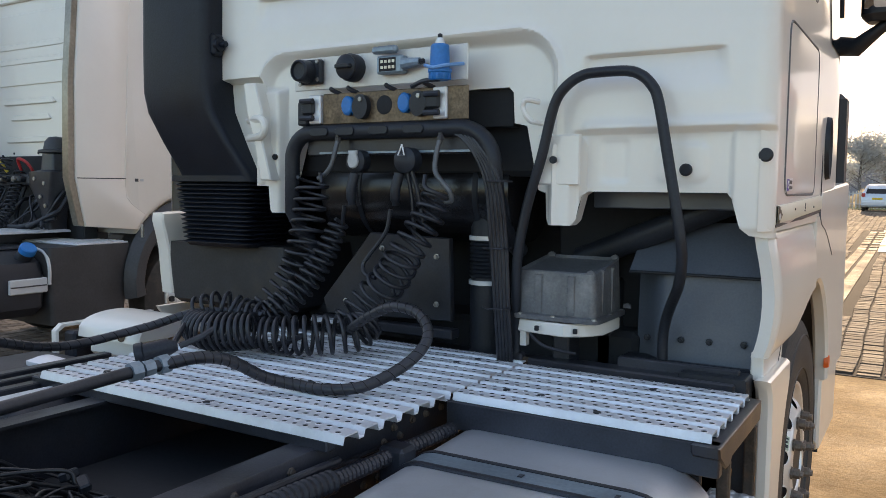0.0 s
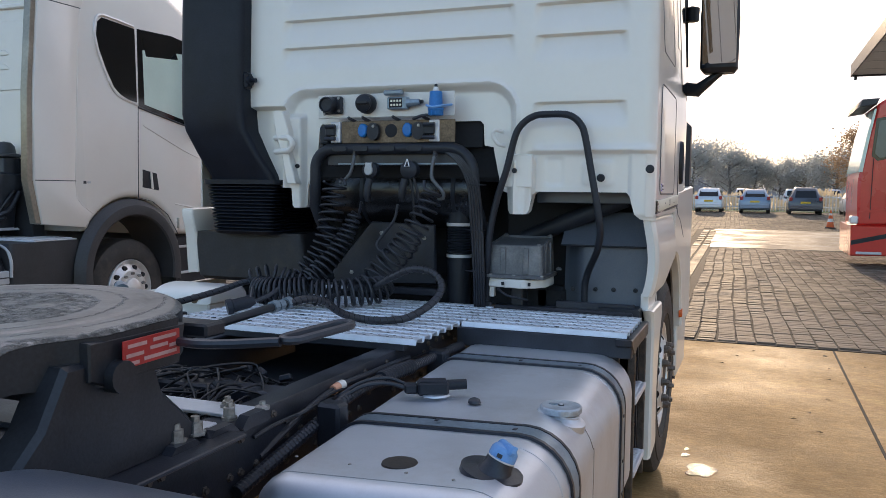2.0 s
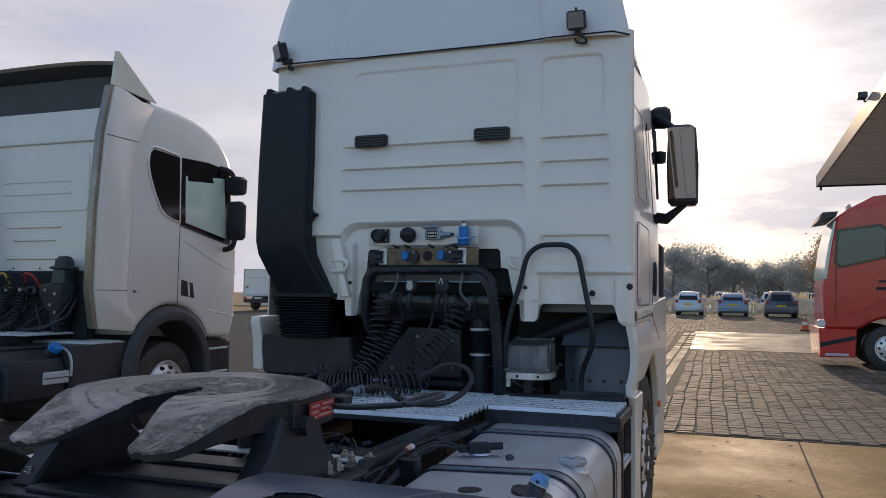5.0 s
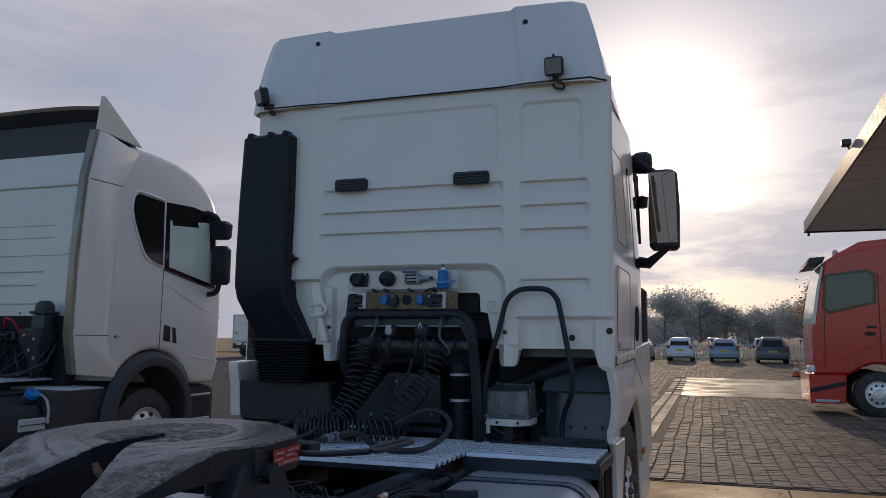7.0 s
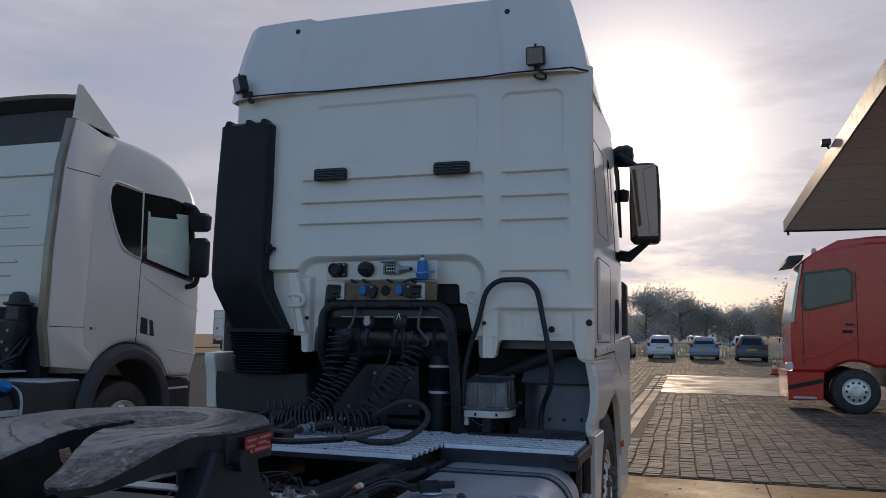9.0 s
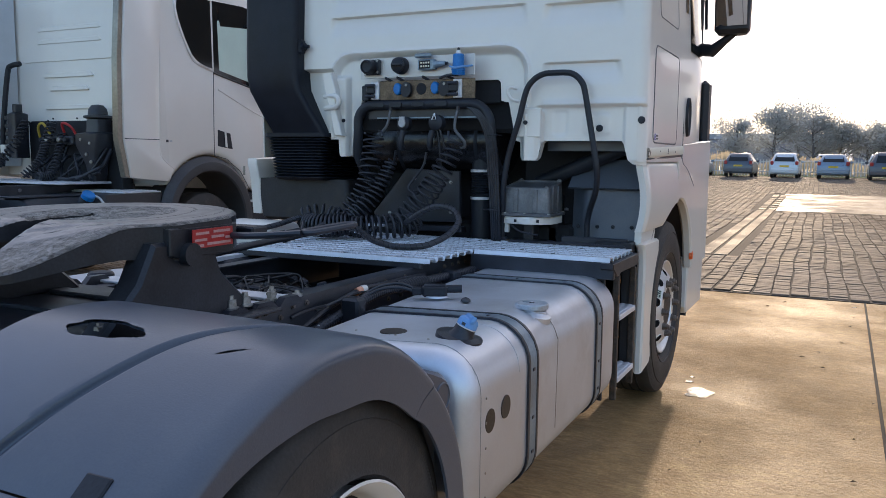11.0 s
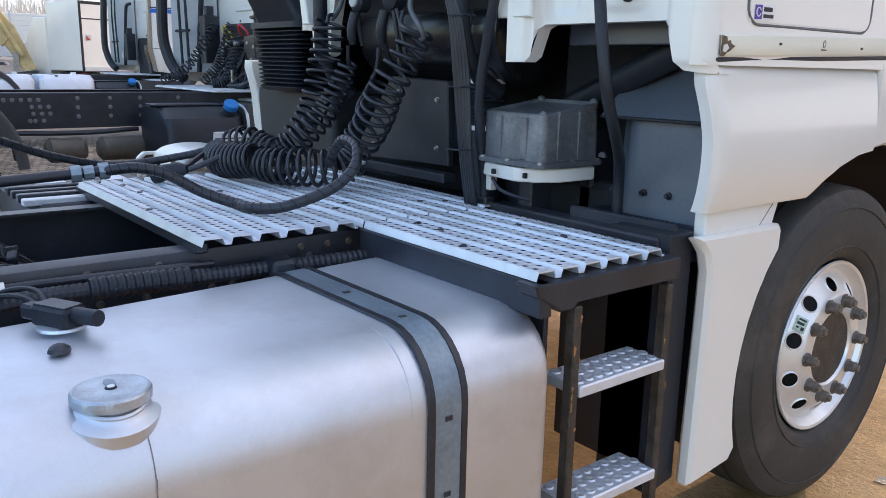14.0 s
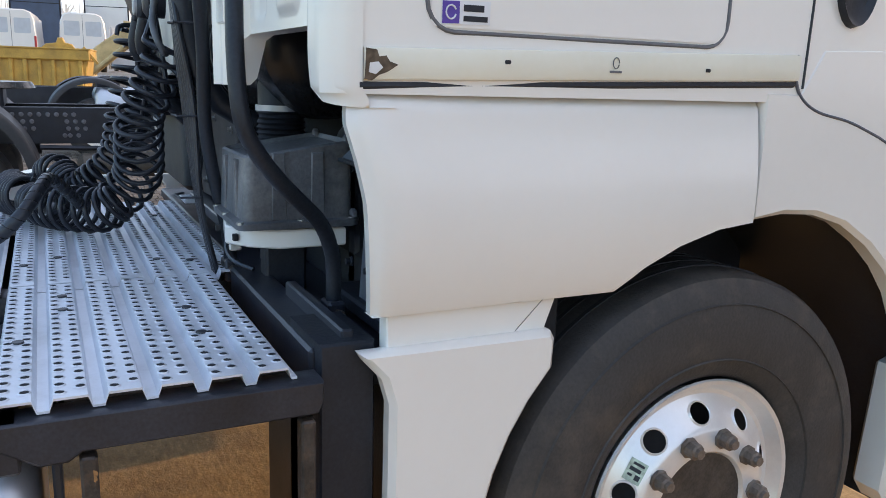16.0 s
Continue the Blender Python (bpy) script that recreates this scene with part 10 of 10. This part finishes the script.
# bark and autumn leaves paled towards grey for the haze of distance
BARK = mat("hazed_bark", (0.17, 0.17, 0.17), 0.9, 0, 0.3, 6, 40, 0.4)
FOL = mat("hazed_autumn_foliage", (0.19, 0.19, 0.165), 0.75, 0, 0.45, 1.2, 20, 0.2)
FOL2 = mat("russet_foliage", (0.15, 0.095, 0.05), 0.75, 0, 0.45, 1.2, 20, 0.2)



def leafy(m, color):
    """Thin leaves: part of the light passes through."""
    nt = m.node_tree
    tr = nt.nodes.new("ShaderNodeBsdfTranslucent")
    tr.inputs["Color"].default_value = (*color, 1)
    mixs = nt.nodes.new("ShaderNodeMixShader")
    mixs.inputs["Fac"].default_value = 0.8
    out = nt.nodes["Material Output"]
    nt.links.new(nt.nodes["Principled BSDF"].outputs["BSDF"], mixs.inputs[1])
    nt.links.new(tr.outputs["BSDF"], mixs.inputs[2])
    nt.links.new(mixs.outputs["Shader"], out.inputs["Surface"])


# pale cool leaf tint, for haze too
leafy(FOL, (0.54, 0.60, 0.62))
leafy(FOL2, (0.48, 0.36, 0.24))
leafy(REED, (0.58, 0.50, 0.36))


def tree(x, y, h, spread, seed, leaf, dense=1.0):
    rnd = random.Random(seed)
    t = thing("tree", "leafy autumn tree behind the fence", "tree", "trees beyond the yard", pose(x, y, 0))
    tips = []
    g = Geo().tube(smooth_path([(0, 0, 0), (rnd.uniform(-.2, .2), 0, h * 0.25), (rnd.uniform(-.4, .4), 0, h * 0.6), (rnd.uniform(-.5, .5), 0, h * 0.92)], 4), [0.32, 0.3, 0.28, 0.27, 0.25, 0.23, 0.21, 0.19, 0.16, 0.12, 0.09, 0.06, 0.03], 8)
    for k in range(26):
        z0 = h * rnd.uniform(0.12, 0.8)
        a = rnd.uniform(0, 6.28)
        l = spread * rnd.uniform(0.5, 1.0) * (1.15 - 0.6 * z0 / h)
        p1 = Vector((math.cos(a) * l * 0.5, math.sin(a) * l * 0.5, z0 + l * 0.25))
        p2 = Vector((math.cos(a) * l, math.sin(a) * l, z0 + l * 0.5))
        g.tube([(0, 0, z0), p1, p2], [0.10, 0.06, 0.02], 6)
        tips += [p1, p2, (p1 + p2) / 2, p1.lerp(p2, 0.75)]
    tips += [Vector((rnd.uniform(-.4, .4), rnd.uniform(-.4, .4), h * q)) for q in (0.5, 0.65, 0.8, 0.95)]
    part("trunk", g, BARK, t)
    lv = Geo()
    for p in tips:
        for k in range(int(75 * dense)):
            d = Vector((rnd.gauss(0, 1), rnd.gauss(0, 1), rnd.gauss(0, 0.8))) * (0.15 * spread)
            c = p + d
            s = rnd.uniform(0.12, 0.26)
            u = Vector((rnd.gauss(0, 1), rnd.gauss(0, 1), rnd.gauss(0, 1))).normalized()
            w = u.orthogonal().normalized() * s
            u = u * s
            lv.add([c - u, c + w * 0.6, c + u, c - w * 0.6], [(0, 1, 2, 3)])
    part("crown", lv, leaf, t, smooth=0)
    return t


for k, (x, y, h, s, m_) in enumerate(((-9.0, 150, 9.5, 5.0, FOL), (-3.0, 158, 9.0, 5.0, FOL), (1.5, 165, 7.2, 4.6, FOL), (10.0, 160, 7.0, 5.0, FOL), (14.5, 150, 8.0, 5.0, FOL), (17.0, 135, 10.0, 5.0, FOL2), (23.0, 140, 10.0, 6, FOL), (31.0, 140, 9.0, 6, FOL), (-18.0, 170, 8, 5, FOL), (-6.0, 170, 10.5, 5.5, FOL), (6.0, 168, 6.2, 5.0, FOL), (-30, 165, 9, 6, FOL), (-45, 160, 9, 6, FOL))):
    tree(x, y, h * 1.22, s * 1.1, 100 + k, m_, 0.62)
SHED = mat("shed_cladding", (0.34, 0.35, 0.38), 0.6, 0, 0.08, 0.5, 10, 0.0)
SHEDROOF = mat("shed_roof", (0.42, 0.45, 0.48), 0.5, 0, 0.05, 0.5, 10, 0.0)
for x0, x1, y0, h, nm in ((-60, 2, 185, 6.0, "long grey warehouse behind the trees"), (4, 70, 205, 7.0, "pale low warehouse on the skyline")):
    t = thing("warehouse", nm, "building")
    part("wall", Geo().box(x0, x1, y0, y0 + 30, 0, h, 0.05), SHED, t)
    part("roof", Geo().box(x0 - 0.3, x1 + 0.3, y0 - 0.3, y0 + 30.3, h, h + 1.2, 0.05), SHEDROOF, t)
    for k in range(6):
        part("door", Geo().box(x0 + 4 + (x1 - x0) / 6.5 * k, x0 + 8 + (x1 - x0) / 6.5 * k, y0 - 0.05, y0, 0, 4, 0.02), SHEDROOF, t)
    for k in range(5):
        part("wall_rib", Geo().box(x0 + 1 + (x1 - x0) / 5 * k, x0 + 1.2 + (x1 - x0) / 5 * k, y0 - 0.08, y0, 0, h, 0.02), SHEDROOF, t)
# hedge line far to the left
HEDGE = mat("far_wood", (0.20, 0.17, 0.12), 0.9, 0, 0.4, 0.6, 8, 0.2)
random.seed(8)
g = Geo()
for k in range(2600):
    a = random.uniform(0, 1)
    x, y = -230 + 40 * random.random(), -120 + 330 * a
    h = random.uniform(3.0, 9.5)
    g.add([(x, y - 0.6, 0), (x, y + 0.6, 0), (x, y + 0.5, h * 0.75), (x, y + random.uniform(-.3, .3), h), (x, y - 0.5, h * 0.7)], [(0, 1, 2, 3, 4)])
tagged(part("far_woods", g, HEDGE, smooth=0), "far leafless woods on the horizon", "woods", "", "stuff")


# ---- paving bricks ----
def brick_geo(l, w, h):
    b = 0.006
    x, y = l / 2, w / 2
    vs = [(-x, -y, 0), (x, -y, 0), (x, y, 0), (-x, y, 0), (-x, -y, h - b), (x, -y, h - b), (x, y, h - b), (-x, y, h - b), (-x + b, -y + b, h), (x - b, -y + b, h), (x - b, y - b, h), (-x + b, y - b, h)]
    fs = [(0, 1, 5, 4), (1, 2, 6, 5), (2, 3, 7, 6), (3, 0, 4, 7), (4, 5, 9, 8), (5, 6, 10, 9), (6, 7, 11, 10), (7, 4, 8, 11), (8, 9, 10, 11)]
    return vs, fs


BL, BW, BH = 0.204, 0.104, 0.020
vs_b, fs_b = brick_geo(BL - 0.017, BW - 0.008, BH)
bme = bpy.data.meshes.new("brick")
bme.from_pydata(vs_b, [], fs_b)
bme.materials.append(PAVER)
random.seed(77)
rest = Geo()
count = 0
waver = [random.uniform(-0.010, 0.010) for _ in range(70)]
for j in range(150):
    y = 5.43 + BW * j
    for i in range(68):
        x = -7.4 + BL * i - 0.026 * (y - 6) + 0.016 * math.sin(0.9 * y + 0.35 * i) + 0.008 * math.sin(2.7 * y + i)
        yy = y + waver[i] + (BW / 2 if i % 2 else 0)
        if yy > 21.0 or (yy > 8.9 and abs(x - 0.36 + 0.0167 * (yy - 9.05)) < 0.245 + BL / 2) or x > 6.2:
            continue
        dz, rot = random.uniform(-0.007, 0.004), radians(random.uniform(-2.5, 2.5))
        if count < 300 and 1.2 < x < 3.4:
            o = new("brick", bme)
            o.parent = pave
            o.matrix_basis = Matrix.Translation((x, yy, dz)) @ Matrix.Rotation(rot, 4, "Z")
            count += 1
        else:
            c, s = math.cos(rot), math.sin(rot)
            rest.add([(x + p[0] * c - p[1] * s, yy + p[0] * s + p[1] * c, p[2] + dz) for p in vs_b], fs_b)
PAVER_I = mat("paver_brick_field", (0.190, 0.150, 0.112), 0.72, 0, 0.35, 1.2, 60, 0.5, 0.15, dirt=(0.045, 0.038, 0.03), dirt_amt=0.85, spec=0.22)
nt_ = PAVER_I.node_tree
geo_ = nt_.nodes.new("ShaderNodeNewGeometry")
hsv_ = nt_.nodes.new("ShaderNodeHueSaturation")
mr_ = nt_.nodes.new("ShaderNodeMapRange")
mr_.inputs["To Min"].default_value, mr_.inputs["To Max"].default_value = 0.55, 1.35
nt_.links.new(geo_.outputs["Random Per Island"], mr_.inputs["Value"])
nt_.links.new(mr_.outputs["Result"], hsv_.inputs["Value"])
pb_ = nt_.nodes["Principled BSDF"]
old_ = pb_.inputs["Base Color"].links[0].from_socket
nt_.links.new(old_, hsv_.inputs["Color"])
nt_.links.new(hsv_.outputs["Color"], pb_.inputs["Base Color"])
far = Geo()
for j in range(-41, 150):
    y = 31.2 + 0.25 * j
    for i in range(122):
        x = -12 + 0.204 * i - 0.026 * (y - 6)
        if x > 12 or y > 52.8 or (y < 31.1 and x > 0.36 - 0.0167 * (y - 9.05) - 0.40):
            continue
        if x < 8 or y > 20:
            z, q = rise(y) + random.uniform(-0.004, 0.003), 0.014
            far.add([(x - 0.093, y - 0.118, z), (x + 0.093, y - 0.118, z), (x + 0.093, y + 0.118, z), (x - 0.093, y + 0.118, z), (x - 0.089, y - 0.114, z + q), (x + 0.089, y - 0.114, z + q), (x + 0.089, y + 0.114, z + q), (x - 0.089, y + 0.114, z + q)], [(4, 5, 6, 7), (0, 1, 5, 4), (1, 2, 6, 5), (3, 0, 4, 7)])


def raw(name, geo, material, parent):
    me = bpy.data.meshes.new(name)
    me.from_pydata(geo.v, [], geo.f)
    me.materials.append(material)
    o = new(name, me)
    o.parent = parent
    o["kind"] = "stuff"
    return o


raw("brick_field", rest, PAVER_I, pave)
raw("far_brick_field", far, PAVER_I, far_pave)
# bricks between the parked tractors
side = Geo()
for j in range(134):
    y = -8.8 + BW * j
    for i in range(58):
        x = -1.9 - BL * i
        yy = y + (BW / 2 if i % 2 else 0)
        if yy > 5.2:
            continue
        side.add([(x + p[0], yy + p[1], p[2] + 0.0005) for p in vs_b], fs_b)
raw("side_brick_field", side, PAVER_I, side_pave)
